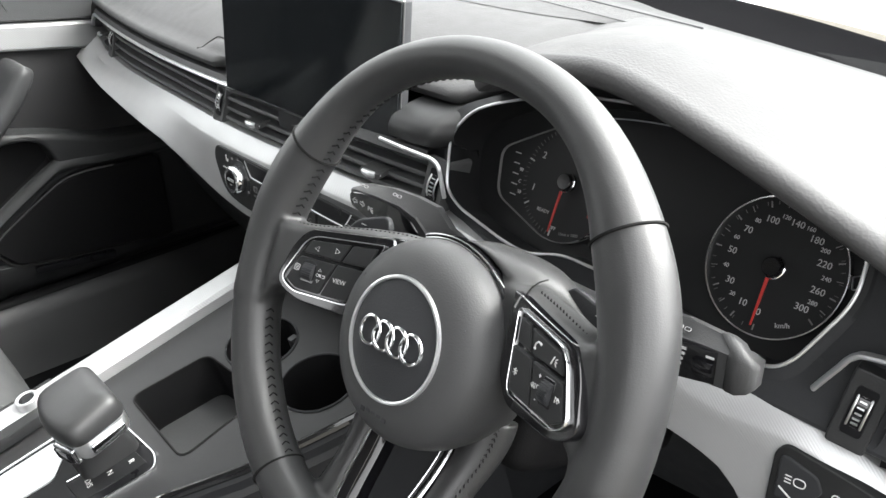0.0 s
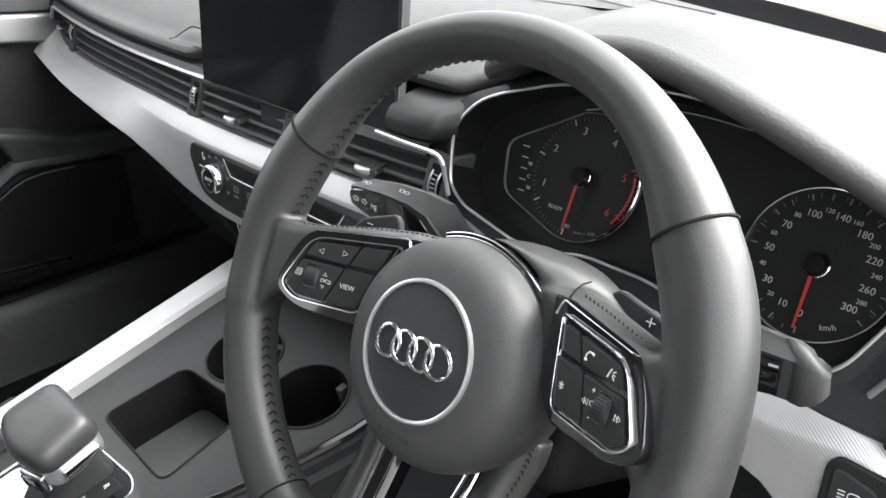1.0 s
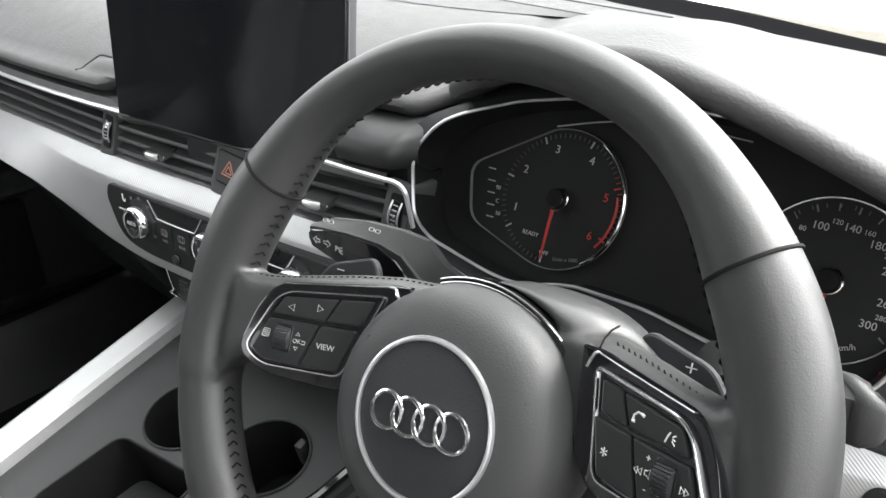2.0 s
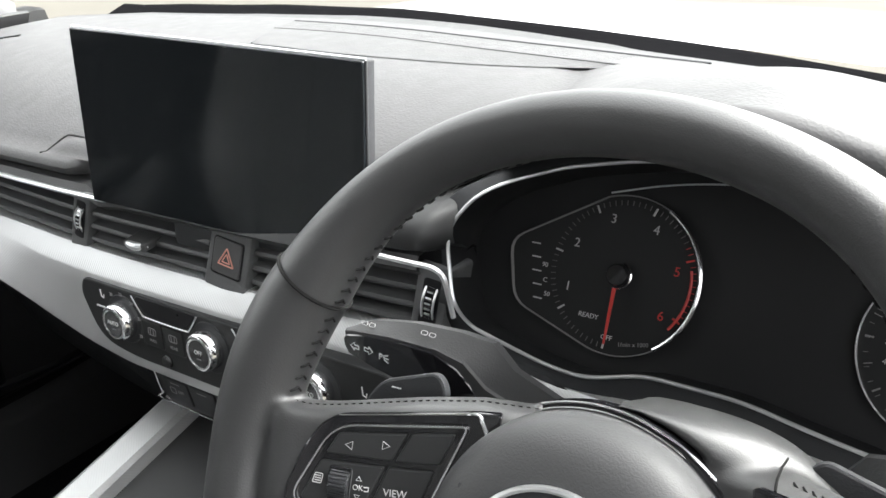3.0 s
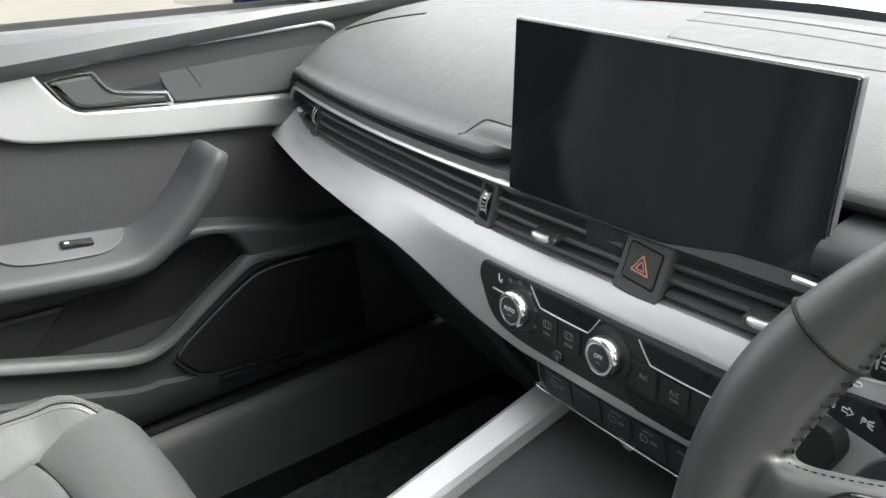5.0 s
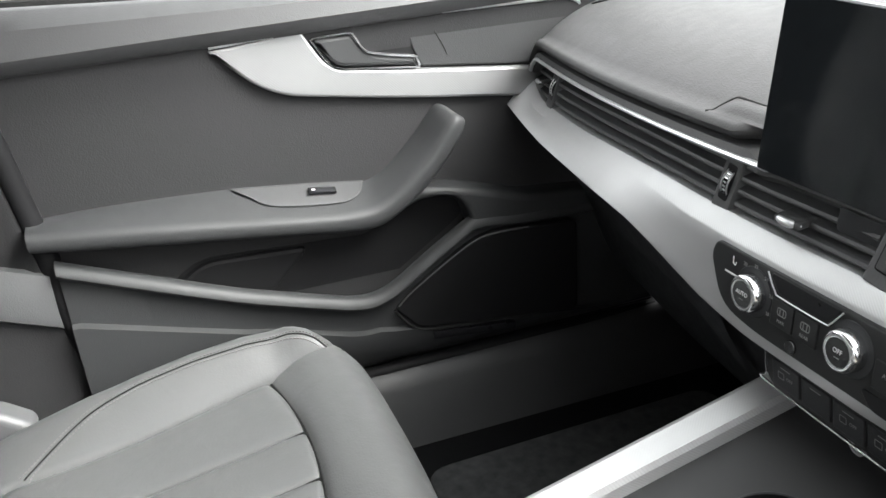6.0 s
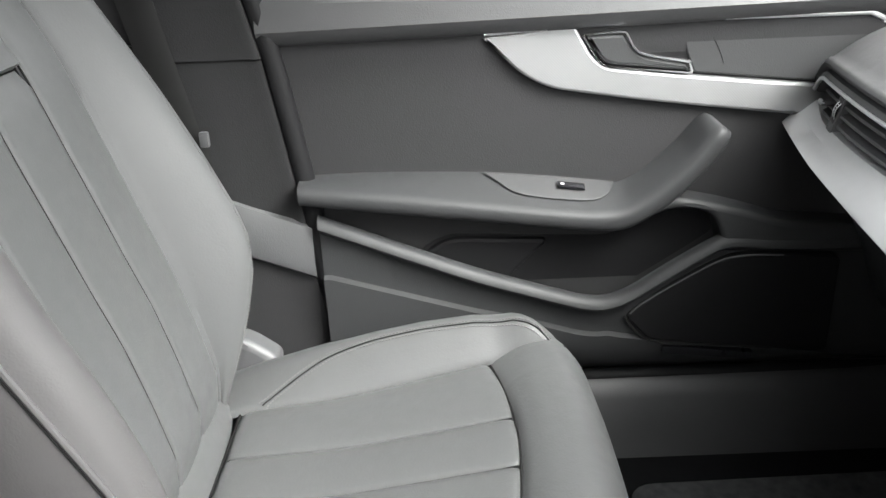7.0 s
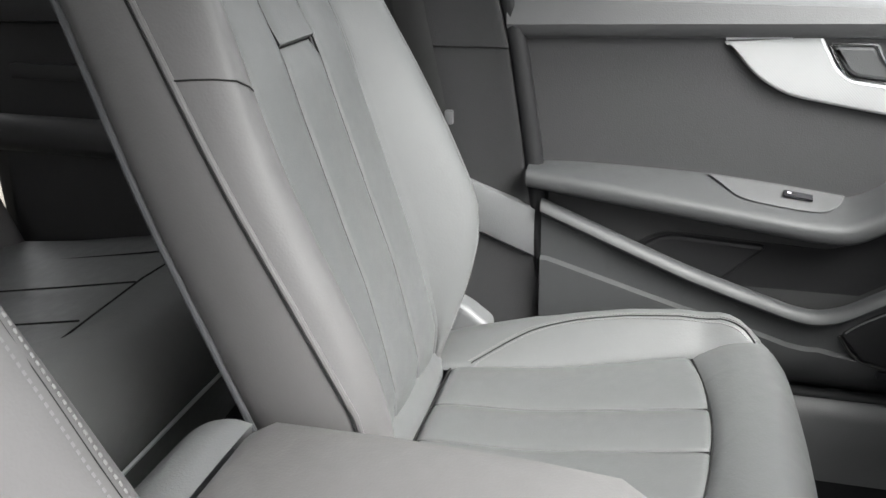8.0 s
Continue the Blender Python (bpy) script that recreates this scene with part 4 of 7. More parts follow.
def knob(x, y, text, small=""):
    k = part("knob", lathe([(0.0, 0.0205), (0.0132, 0.0205), (0.0136, 0.0195)], 40), GLOSS, cl, "ribbed silver knob with a black cap", at=flat(x, y) @ Matrix.Diagonal((0.80, 0.80, 0.68, 1)))
    part("plate", lathe([(0.0, 0.0042), (0.0255, 0.0042), (0.0262, 0.0036), (0.0262, 0.001)], 40), PLASTIC, k)
    rows = []
    prof = [(0.0190, 0.003), (0.0192, 0.006), (0.0186, 0.0185), (0.0172, 0.0205), (0.0150, 0.0212), (0.0134, 0.0205)]
    nn = 120
    for r, z in prof:
        ribbed = 0.0005 if 0.005 < z < 0.019 else 0.0
        rows.append([((r + ribbed * (j % 2)) * math.cos(2 * math.pi * j / nn), (r + ribbed * (j % 2)) * math.sin(2 * math.pi * j / nn), z) for j in range(nn)])
    part("grip", loft(rows, close_cols=True), CHROME, k, "knurled silver ring", angle=50)
    write("letters", text, 0.0062, flat(0, 0.001, 0.0207), WHITE, k)
    part("bar", box(-0.003, 0.003, -0.0058, -0.0050, 0.0205, 0.0208), DIMWHITE, k)
    return k


knob(-0.1105, -0.002, "AUTO")
knob(-0.009, -0.001, "OFF")
knob(0.098, -0.002, "AUTO")
for x, y, s in ((-0.138, 0.014, 0), (0.138, 0.006, 0)):
    part("seat_heat_symbol", tube([(x - 0.0005, y + 0.004, 0.0025), (x, y - 0.002, 0.0025), (x + 0.0028, y - 0.003, 0.0025), (x + 0.0034, y, 0.0025)], 0.0005, 5), WHITE, cl)
    part("lamp_bar", box(x - 0.009, x + 0.009, y - 0.0125, y - 0.0112, 0.0015, 0.0026), WHITE, cl)
for a, s in ((-28, "20"), (5, "22"), (40, "24"), (75, "26"), (115, "28")):
    write("letters", s, 0.0042, flat(-0.1105 + 0.0228 * math.sin(radians(a)), -0.002 + 0.0228 * math.cos(radians(a)), 0.0046), DIMWHITE, cl)
for x0, text in ((-0.076, "MAX"), (-0.051, "REAR"), (0.025, "A/C"), (0.053, "A/C MAX")):
    b = part("button", prism(rounded([(x0 - 0.012, -0.018), (x0 + 0.012, -0.018), (x0 + 0.012, 0.004), (x0 - 0.012, 0.004)], 0.0015), 0.0, 0.0036, 0.0008), CONSOLE, cl)
    if text.startswith("A/C"):
        for n, s in enumerate(text.split(" ")):
            write("letters", s, 0.0052 - 0.0014 * n, flat(x0, -0.005 - 0.0052 * n, 0.0037), DIMWHITE, b)
    else:
        write("letters", text, 0.0038, flat(x0, -0.0125, 0.0037), DIMWHITE, b)
        part("symbol", frame_ring(rounded([(x0 - 0.0045, -0.0075), (x0 + 0.0045, -0.0075), (x0 + 0.0045, -0.0015), (x0 - 0.0045, -0.0015)], 0.002), 0.0034, 0.0039, 0.0009), DIMWHITE, b)
        for q in (-0.0018, 0.0018):
            part("symbol", box(x0 + q - 0.0004, x0 + q + 0.0004, -0.0068, -0.0022, 0.0034, 0.0039), DIMWHITE, b)
part("lower_window", prism(rounded([(0.004, -0.0225), (0.078, -0.0225), (0.070, -0.0350), (0.016, -0.0350)], 0.006), 0.0, 0.0030, 0.0005), SMOKED, cl, "glossy black window under the buttons")
part("recirculation_button", lathe([(0.0, 0.0042), (0.0052, 0.0042), (0.0056, 0.0036), (0.0056, 0.001)], 20), GLOSS, cl, at=flat(-0.063, -0.0275))

# row of switches under the climate panel
row = thing("switch_row", "row of black push switches edged with a silver line", "switch panel", plane_at((0.004, 0.119, 0.6600), (1, 0, 0), (0, -0.15, 1)) @ Matrix.Diagonal((0.92, 1, 1, 1)))
part("body", prism(rounded([(-0.116, 0.016), (0.116, 0.016), (0.116, -0.010), (0.108, -0.018), (-0.108, -0.018), (-0.116, -0.010)], 0.004), -0.03, 0.002, 0.001), CONSOLE, row)
part("silver_edge", tube([(x, y, 0.002) for x, y in spline([(-0.1165, 0.014), (-0.1165, -0.008), (-0.107, -0.0185), (0.107, -0.0185), (0.1165, -0.008), (0.1165, 0.014)], 5)], 0.0013, 6), CHROME, row)
for k in range(6):
    x = -0.090 + 0.036 * k
    b = part("switch", prism(rounded([(x - 0.0165, -0.013), (x + 0.0165, -0.013), (x + 0.0165, 0.012), (x - 0.0165, 0.012)], 0.002), 0.0, 0.0035, 0.001), PLASTIC, row)
    if k in (0, 2, 3):
        write("letters", "OFF", 0.0045, flat(x + 0.005, 0.0, 0.0036), DIMWHITE, b)
        part("symbol", frame_ring(rounded([(x - 0.009, -0.003), (x - 0.002, -0.003), (x - 0.002, 0.003), (x - 0.009, 0.003)], 0.001), 0.0033, 0.0038, 0.0008), DIMWHITE, b)
    part("lamp_bar", box(x - 0.006, x + 0.006, 0.0075, 0.0083, 0.0033, 0.0038), DIMWHITE, b)
part("socket_ring", moved(lathe([(0.006, 0), (0.0085, 0), (0.0085, 0.003), (0.006, 0.003)], 20), flat(-0.015, -0.022, -0.004)), SATIN, row)


# ---- instruments ----
clu = thing("instrument_cluster", "black instrument cluster with two chrome-ringed dials", "instrument cluster", plane_at((0.364, 0.1915, 0.8075), (1, 0, 0), (0, math.sin(radians(26)), math.cos(radians(26)))))
well = rounded([(-0.196, 0.002), (-0.196, 0.014), (-0.183, 0.0335), (-0.162, 0.0465), (-0.127, 0.0605), (-0.081, 0.0700), (-0.03, 0.075), (0.05, 0.074), (0.12, 0.060), (0.150, 0.030), (0.153, 0.002), (0.1505, -0.012), (0.134, -0.050), (0.124, -0.0610), (0.105, -0.0635), (0.040, -0.0555), (0.0, -0.049), (-0.055, -0.049), (-0.088, -0.0598), (-0.116, -0.058), (-0.170, -0.047), (-0.184, -0.034)], 0.012, 4)
part("face", prism(well, -0.012, -0.002), DIAL, clu, "matt black instrument face")


def bezel(p, z):
    """The bezel flares towards the cabin at its passenger end."""
    f = smooth_step(-0.135, -0.190, p[0]) * smooth_step(-0.058, -0.030, p[1])
    return (p[0] + 0.010 * f, p[1], z + 0.020 * f)


def well_wall():
    o = [np.array(p) for p in well]
    rows = []
    for z, g in ((-0.003, 0.965), (0.004, 0.975), (0.022, 1.0)):
        rows.append([(p[0] * g, p[1] * g, z) if z < 0.02 else bezel(p, z) for p in o])
    return loft(rows, close_cols=True)


part("well_wall", well_wall(), DIAL, clu)
part("chrome_outline", tube([bezel(p, 0.0224) for p in well], 0.0013, 8, closed=True), SATIN, clu, "thin chrome line round the instruments")


def apron():
    o = [np.array(p) for p in well]
    rows = [[bezel(p, 0.021) for p in o], [(p[0] * 1.03, p[1] * 1.07, bezel(p, 0.0205)[2]) for p in o], [(p[0] * 1.09, p[1] * 1.30 - 0.004, 0.010) for p in o], [(p[0] * 1.12, p[1] * 1.5 - 0.01, -0.02) for p in o]]
    return loft(rows, close_cols=True)


part("surround", apron(), PLASTIC, clu, "black surround of the instruments")


for side in (rounded([(0.1515, 0.034), (0.155, 0.002), (0.1525, -0.014), (0.136, -0.051), (0.126, -0.0625), (0.105, -0.0655), (0.06, -0.062), (0.06, -0.085), (0.30, -0.085), (0.30, 0.034)], 0.004), rounded([(-0.198, 0.002), (-0.186, -0.035), (-0.172, -0.049), (-0.116, -0.060), (-0.09, -0.075), (-0.176, -0.064), (-0.206, -0.03), (-0.212, 0.002)], 0.004), rounded([(-0.1935, -0.016), (-0.199, 0.003), (-0.1985, 0.0150), (-0.1855, 0.0350), (-0.165, 0.0482), (-0.195, 0.056), (-0.24, 0.03), (-0.24, -0.016)], 0.002)):
    part("side_fascia", prism(side, -0.03, 0.0158 if side[-1][0] < -0.23 else 0.0185, 0.003), PAD if side[-1][0] < -0.23 else PLASTIC, clu, "smooth dark fascia beside the dials")


def needle(cx, cy, angle, parent):
    m = flat(cx, cy, 0.006, -angle)
    part("needle", loft([[(-0.0012, 0.008, 0), (0.0012, 0.008, 0), (0.0012, 0.008, 0.001), (-0.0012, 0.008, 0.001)], [(-0.0006, 0.042, 0), (0.0006, 0.042, 0), (0.0006, 0.042, 0.0008), (-0.0006, 0.042, 0.0008)]], close_cols=True, caps=True), RED, parent, "red needle", at=m)
    part("needle_cap", lathe([(0.0, 0.004), (0.006, 0.004), (0.0068, 0.003), (0.0072, -0.004)], 24), GLOSS, parent, at=flat(cx, cy, 0.004))
    part("cap_ring", tube([(cx + 0.0078 * math.cos(a), cy + 0.0078 * math.sin(a), 0.004) for a in np.linspace(-1.9, 1.3, 14)], 0.0007, 5), CHROME, parent)


def tick(cx, cy, a, r0, r1, w, material, parent, name="tick"):
    part(name, box(-w / 2, w / 2, r0, r1, 0.0005, 0.0012), material, parent, at=flat(cx, cy, 0.0, -a))


# rev counter: round on its outer side, drawn out to a blunt point
TC = (-0.0872, 0.0028)
left = rounded([(TC[0] - 0.0165, 0.0485), (TC[0] - 0.077, 0.0125), (TC[0] - 0.0665, -0.0265), (TC[0] - 0.0165, -0.0430)], [0.0, 0.010, 0.010, 0.0], 4)
dial = left[5:-5] + [(TC[0] - 0.0485 * math.sin(a), TC[1] + 0.0485 * math.cos(a)) for a in np.linspace(2.80, 2 * math.pi + 0.34, 40)]
rev = part("rev_counter", prism(dial, -0.004, 0.0), DIAL, clu, "rev counter with red needle and red zone")
part("chrome_ring", frame_ring(dial, -0.001, 0.0030, 0.0007), DIMWHITE, rev, "thin grey ring")
part("chrome_ring", tube([(TC[0] + 0.0485 * math.sin(a), TC[1] + 0.0485 * math.cos(a), 0.003) for a in np.linspace(0.5, 2.5, 22)], 0.0012, 6), CHROME, rev)
for k in range(61):
    a = 176 - 360 + 7 + k * 4.9
    if k <= 60:
        big = k % 10 == 0
        red = k >= 48
        tick(*TC, a, 0.0425 - (0.0 if not big else 0.002), 0.0455, 0.0011 if big else 0.0004, RED if red else (DIALWHITE if big else FAINT), rev)
for k, s in enumerate("123456"):
    a = radians(-112 + 47 * k)
    write("numeral", s, 0.0080, flat(TC[0] + 0.0345 * math.sin(a), TC[1] + 0.0345 * math.cos(a), 0.001), RED if k > 3 else DIALWHITE, rev)
part("red_zone", tube([(TC[0] + 0.043 * math.sin(a), TC[1] + 0.043 * math.cos(a), 0.001) for a in np.linspace(1.32, 2.2, 14)], 0.0009, 5), RED, rev)
write("letters", "READY", 0.0042, flat(TC[0] - 0.015, TC[1] - 0.028, 0.001, 0), DIALWHITE, rev)
write("letters", "OFF", 0.0042, flat(TC[0] - 0.001, TC[1] - 0.0385, 0.001), DIALWHITE, rev)
write("letters", "1/min x 1000", 0.0036, flat(TC[0] + 0.016, TC[1] - 0.039, 0.001, 12), DIMWHITE, rev)
for k in range(5):
    y = 0.012 - 0.0085 * k
    part("tick", box(TC[0] - 0.062 + 0.002 * k, TC[0] - 0.056 + 0.002 * k, y, y + 0.0009, 0.0005, 0.0012), DIALWHITE, rev)
for x, y, s in ((-0.046, 0.0, "90"), (-0.044, -0.0095, "C"), (-0.041, -0.018, "50")):
    write("letters", s, 0.0042, flat(TC[0] + x - 0.004, y, 0.001), DIALWHITE, rev)
needle(*TC, 180, rev)

part("display_edge", tube(spline([(-0.102, 0.051, 0.003), (-0.07, 0.0597, 0.003), (-0.04, 0.0647, 0.003), (-0.01, 0.0668, 0.003), (0.03, 0.0650, 0.003)], 5), 0.0006, 6), SATIN, clu, "thin bright edge over the middle display")

# speedometer
SC = (0.0925, -0.0032)
spd = part("speedometer", lathe([(0.0, 0.0), (0.049, 0.0), (0.049, -0.004)], 48), DIAL, clu, "speedometer with red needle", at=flat(SC[0], SC[1], 0.0) @ Matrix.Scale(0.97, 4))
part("chrome_ring", lathe([(0.0478, 0.0), (0.0482, 0.0028), (0.0492, 0.003), (0.0498, 0.001)], 56), CHROME, spd, "thin chrome ring")
speeds = [(0, 179), (10, 202), (20, 218), (30, 234), (40, 253), (50, 272), (60, 288), (70, 304), (80, 319), (100, 336), (120, 352), (140, 367), (160, 383), (180, 397), (200, 412), (220, 427), (240, 443), (260, 459), (280, 473), (300, 486)]
for v, a in speeds:
    major = v in (0, 10, 30, 50, 70, 100, 140, 180, 220, 260, 300)
    r = radians(a)
    d = 0.0325 if major else 0.0345
    write("numeral", str(v), 0.0066 if major else 0.0043, flat(d * math.sin(r), d * math.cos(r), 0.001), DIALWHITE, spd)
    tick(0, 0, a, 0.0412, 0.0455, 0.0009 if major else 0.0005, DIMWHITE, spd)
for k in range(31):
    tick(0, 0, 179 + 307 * k / 30, 0.043, 0.0455, 0.0004, FAINT, spd)
write("letters", "km/h", 0.0050, flat(0.019, -0.035, 0.001, 20), DIALWHITE, spd)
needle(0, 0, 179, spd)
# fuel gauge beside it
write("letters", "1/2", 0.0050, flat(0.1475, -0.012, 0.001, 35), DIALWHITE, clu)
part("fuel_symbol", frame_ring(rounded([(0.142, 0.000), (0.148, 0.003), (0.146, 0.011), (0.140, 0.008)], 0.001), -0.001, 0.0012, 0.0008), DIALWHITE, clu)
for k in range(4):
    tick(0.090, -0.004, 100 + 10 * k, 0.056, 0.062, 0.0007, DIALWHITE, clu)
part("warning_bar", box(0.130, 0.142, -0.047, -0.0445, -0.001, 0.0), RED, clu)

# ---- steering wheel ----
WM = plane_at((0.3465, -0.0327, 0.8075), (1, 0, 0), (0, math.sin(radians(26)), math.cos(radians(26)))) @ flat(0, 0, 0, 3.9)
wheel = thing("steering_wheel", "black leather steering wheel with stitched rim and chrome accents", "steering wheel", WM)
R = 0.1532


def rim_section(a):
    """Half widths of the rim in and across its plane: thicker at the grips."""
    g = abs(math.sin(a))
    thumb = math.exp(-((math.degrees(math.acos(max(-1, min(1, abs(math.cos(a)))))) - 22) / 16) ** 2) if math.sin(a) > -0.2 else 0
    top = smooth_step(0.52, 0.94, math.sin(a))
    return 0.0174 + 0.0026 * thumb - 0.0049 * top, 0.0174 + 0.0018 * thumb - 0.0024 * top


def ring(a):
    """Radius of the rim's middle line, a little larger where the rim thins at the top."""
    return R + 0.0065 * smooth_step(0.52, 0.94, math.sin(a))


rows = []
for i in range(144):
    a = 2 * math.pi * i / 144
    rw, rt = rim_section(a)
    flatten = 1 - 0.012 * max(0, -math.sin(a)) ** 6
    rows.append([((ring(a) * flatten + rw * math.cos(b)) * math.cos(a), (ring(a) * flatten + rw * math.cos(b)) * math.sin(a), rt * math.sin(b)) for b in np.linspace(0, 2 * math.pi, 20, endpoint=False)])
leather_volume = [loft(rows, close_rows=True, close_cols=True)]
for deg in (35, 146, 238, 302):
    a = radians(deg)
    rw, rt = rim_section(a)
    part("rim_seam", tube([((ring(a) + (rw + 0.0002) * math.cos(b)) * math.cos(a), (ring(a) + (rw + 0.0002) * math.cos(b)) * math.sin(a), (rt + 0.0002) * math.sin(b)) for b in np.linspace(0, 2 * math.pi, 24, endpoint=False)], 0.0009, 5, closed=True), THREAD, wheel)


def stitches(a0, a1, n):
    bms = []
    for k in range(n):
        a = radians(a0 + (a1 - a0) * k / (n - 1))
        rw, rt = rim_section(a)
        for sgn in (-1, 1):
            back = -0.08 + 0.75 * smooth_step(0.62, 0.97, math.sin(a))
            b0, b1 = math.pi + back + 0.02, math.pi + back + sgn * 0.17
            da = radians(0.42)
            pts = []
            for f in (0, 0.5, 1):
                b, aa = b0 + (b1 - b0) * f, a + da * f * 2
                q = rw + 0.0001 + 0.0004 * math.sin(math.pi * f)
                pts.append(((ring(aa) + q * math.cos(b)) * math.cos(aa), (ring(aa) + q * math.cos(b)) * math.sin(aa), (q - rw + rt) * math.sin(b)))
            bms.append(tube(pts, 0.00052, 5))
    return join(*bms)


for a0, a1, n in ((37, 144, 47), (148, 166, 8), (194, 236, 18), (304, 346, 18), (14, 33, 8)):
    part("stitching", stitches(a0, a1, n), THREAD, wheel, "herringbone stitching inside the rim")


HUBX, HUBY = 0.006, -0.0085   # the hub sits a little aside from the rim's middle
SIDE = 0.0083                 # and so do the button fields


def shoulder(s):
    """Height of the stitched upper edge of a spoke at a reach s."""
    return float(np.interp(s, (0.02, 0.05, 0.075, 0.10, 0.13, 0.16), (0.0478, 0.0470, 0.0430, 0.0375, 0.0305, 0.0230)))


def spoke_body(k):
    """A leather spoke that swells into the rim at its outer end."""
    rim_in = 0.134 - k * SIDE
    rows = []
    for s in np.linspace(0.024, 0.150 - k * SIDE, 42):
        g = min(1.5, math.exp((s - rim_in) / 0.0085))
        ys = shoulder(s) + 0.010 * g
        yb = -0.0125 - 0.020 * g + 0.004 * smooth_step(0.08, 0.05, s)
        yf = min(ys - 0.0035, float(np.interp(s, (0.05, 0.11, 0.14), (0.0425, 0.0335, 0.027))) + 0.006 * g)
        lift = -0.016 * smooth_step(rim_in - 0.010, rim_in + 0.016, s)
        sec = [(yb + 0.003, -0.026), (yb, -0.018), (yb + 0.0006, -0.010), (yb + 0.003, -0.003), (yb + 0.008, 0.0012 + lift), (0.35 * yf + 0.65 * yb, 0.0018 + lift), (0.7 * yf + 0.3 * yb, 0.0018 + lift), (yf - 0.004, 0.0014 + lift), (yf, -0.0004 + lift), (0.5 * (yf + ys), -0.0045 + 0.5 * lift), (ys - 0.0012, -0.0095), (ys, -0.0145), (ys - 0.001, -0.020), (ys - 0.006, -0.027), (0.5 * (ys + yb), -0.030)]
        rows.append([(k * s, y, z) for y, z in spline(sec, 3, closed=True)])
    return loft(rows, close_cols=True, caps=True)


def herringbone(points, side, reach, thick=0.00050):
    """Pairs of slanting stitches along a line; side points across it."""
    bms = []
    for i in range(len(points) - 1):
        p, d = np.array(points[i]), np.array(points[i + 1]) - np.array(points[i])
        w = np.array(side, float)
        for sgn in (-1, 1):
            e = p + sgn * w * reach + d * 0.62
            m = 0.5 * (p + e) + np.array((0, 0, 0.0003))
            bms.append(tube([p + sgn * w * reach * 0.12, m, e], [thick * 0.7, thick, thick * 0.7], 5))
    return join(*bms)


for k in (-1, 1):
    # the button fields slope down from the rim to the hub
    TILT = Matrix.Translation((k * 0.124, 0, 0.010)) @ pose(0, 0, 0, 0, -19 * k, 0) @ Matrix.Translation((-k * 0.124 + SIDE + (0.005 if k > 0 else 0.0), 0, 0))
    near = 0.0075 if k > 0 else 0.0   # the right field starts further from the hub
    leather_volume.append(moved(spoke_body(k), TILT))
    base = rounded([(k * 0.1300, -0.0080), (k * 0.1215, 0.0190), (k * 0.1125, 0.0318), (k * (0.050 + near), 0.0432 - 0.15 * near), (k * (0.040 + near), 0.044 - 0.15 * near), (k * (0.042 + 1.6 * near), -0.002), (k * 0.066, -0.0155), (k * 0.112, -0.0170)], [0.009, 0.012, 0.012, 0.004, 0.002, 0.004, 0.012, 0.012])
    gb = part("gloss_base", prism(base, -0.010, 0.0032, 0.0010), GLOSS, wheel, "glossy black base of the buttons", at=TILT)
    rim_line = spline([(k * (0.0445 + near), 0.0340, 0.0026), (k * (0.0475 + near), 0.0395, 0.0034), (k * (0.0500 + near), 0.0424 - 0.15 * near, 0.0034), (k * 0.062, 0.0404, 0.0034), (k * 0.085, 0.0363, 0.0034), (k * 0.108, 0.0322, 0.0032)], 4)
    part("chrome_edge", tube(rim_line, [0.0011 - 0.0008 * min(1, i / 16) for i in range(len(rim_line))], 6), CHROME, gb)
    pan = rounded([(k * 0.1242, -0.0045), (k * 0.1090, 0.0282), (k * (0.0525 + near), 0.0372 - 0.17 * near), (k * 0.0685, -0.0080), (k * 0.113, -0.0112)], [0.008, 0.010, 0.003, 0.006, 0.010], 6)
    panel = part("button_panel", prism(pan, -0.002, 0.0042, 0.0008), GLOSS, wheel, "black button panel in a chrome frame", at=TILT)
    part("chrome_frame", frame_ring(pan, 0.0034, 0.0060, 0.0015), CHROME, panel, "chrome frame")
    for quad in (((0.1112, 0.0160), (0.1062, 0.0256), (0.0768, 0.0303), (0.0826, 0.0176)), ((0.0752, 0.0306), (0.0572 + near, 0.0334 - 0.17 * near), (0.0622 + 0.6 * near, 0.0196), (0.0810, 0.0178)), ((0.1198, -0.0040), (0.1126, 0.0132), (0.0850, 0.0150), (0.0928, -0.0077), (0.1115, -0.0085)), ((0.0834, 0.0152), (0.0640, 0.0168), (0.0708, -0.0057), (0.0910, -0.0076))):
        part("button", prism(rounded([(k * x, y) for x, y in quad], 0.0014), 0.003, 0.0060, 0.0008), CONSOLE, panel)
    rx, ry = 0.1032, 0.0048
    part("roller_bed", prism(rounded([(k * (rx - 0.0052), ry - 0.0072), (k * (rx + 0.0052), ry - 0.0072), (k * (rx + 0.0052), ry + 0.0072), (k * (rx - 0.0052), ry + 0.0072)], 0.0015), 0.0050, 0.0062, 0.0003), GLOSS, panel)
    roller = part("roller", moved(lathe([(0.001, -0.0042), (0.0060, -0.0042), (0.0064, -0.0034), (0.0064, 0.0034), (0.0060, 0.0042), (0.001, 0.0042)], 24), flat(k * rx, ry, 0.0030) @ pose(0, 0, 0, 0, 90, 0)), PLASTIC, panel, "ribbed thumb roller")
    for j in range(11):
        a = radians(25 + 130 * j / 10)
        part("rib", moved(box(-0.0039, 0.0039, -0.00035, 0.00035, -0.0004, 0.0004), flat(k * rx, ry + 0.0065 * math.cos(a), 0.0030 + 0.0065 * math.sin(a)) @ pose(0, 0, 0, math.degrees(a) - 90, 0, 0)), PLASTIC, roller)
    top = 0.0061
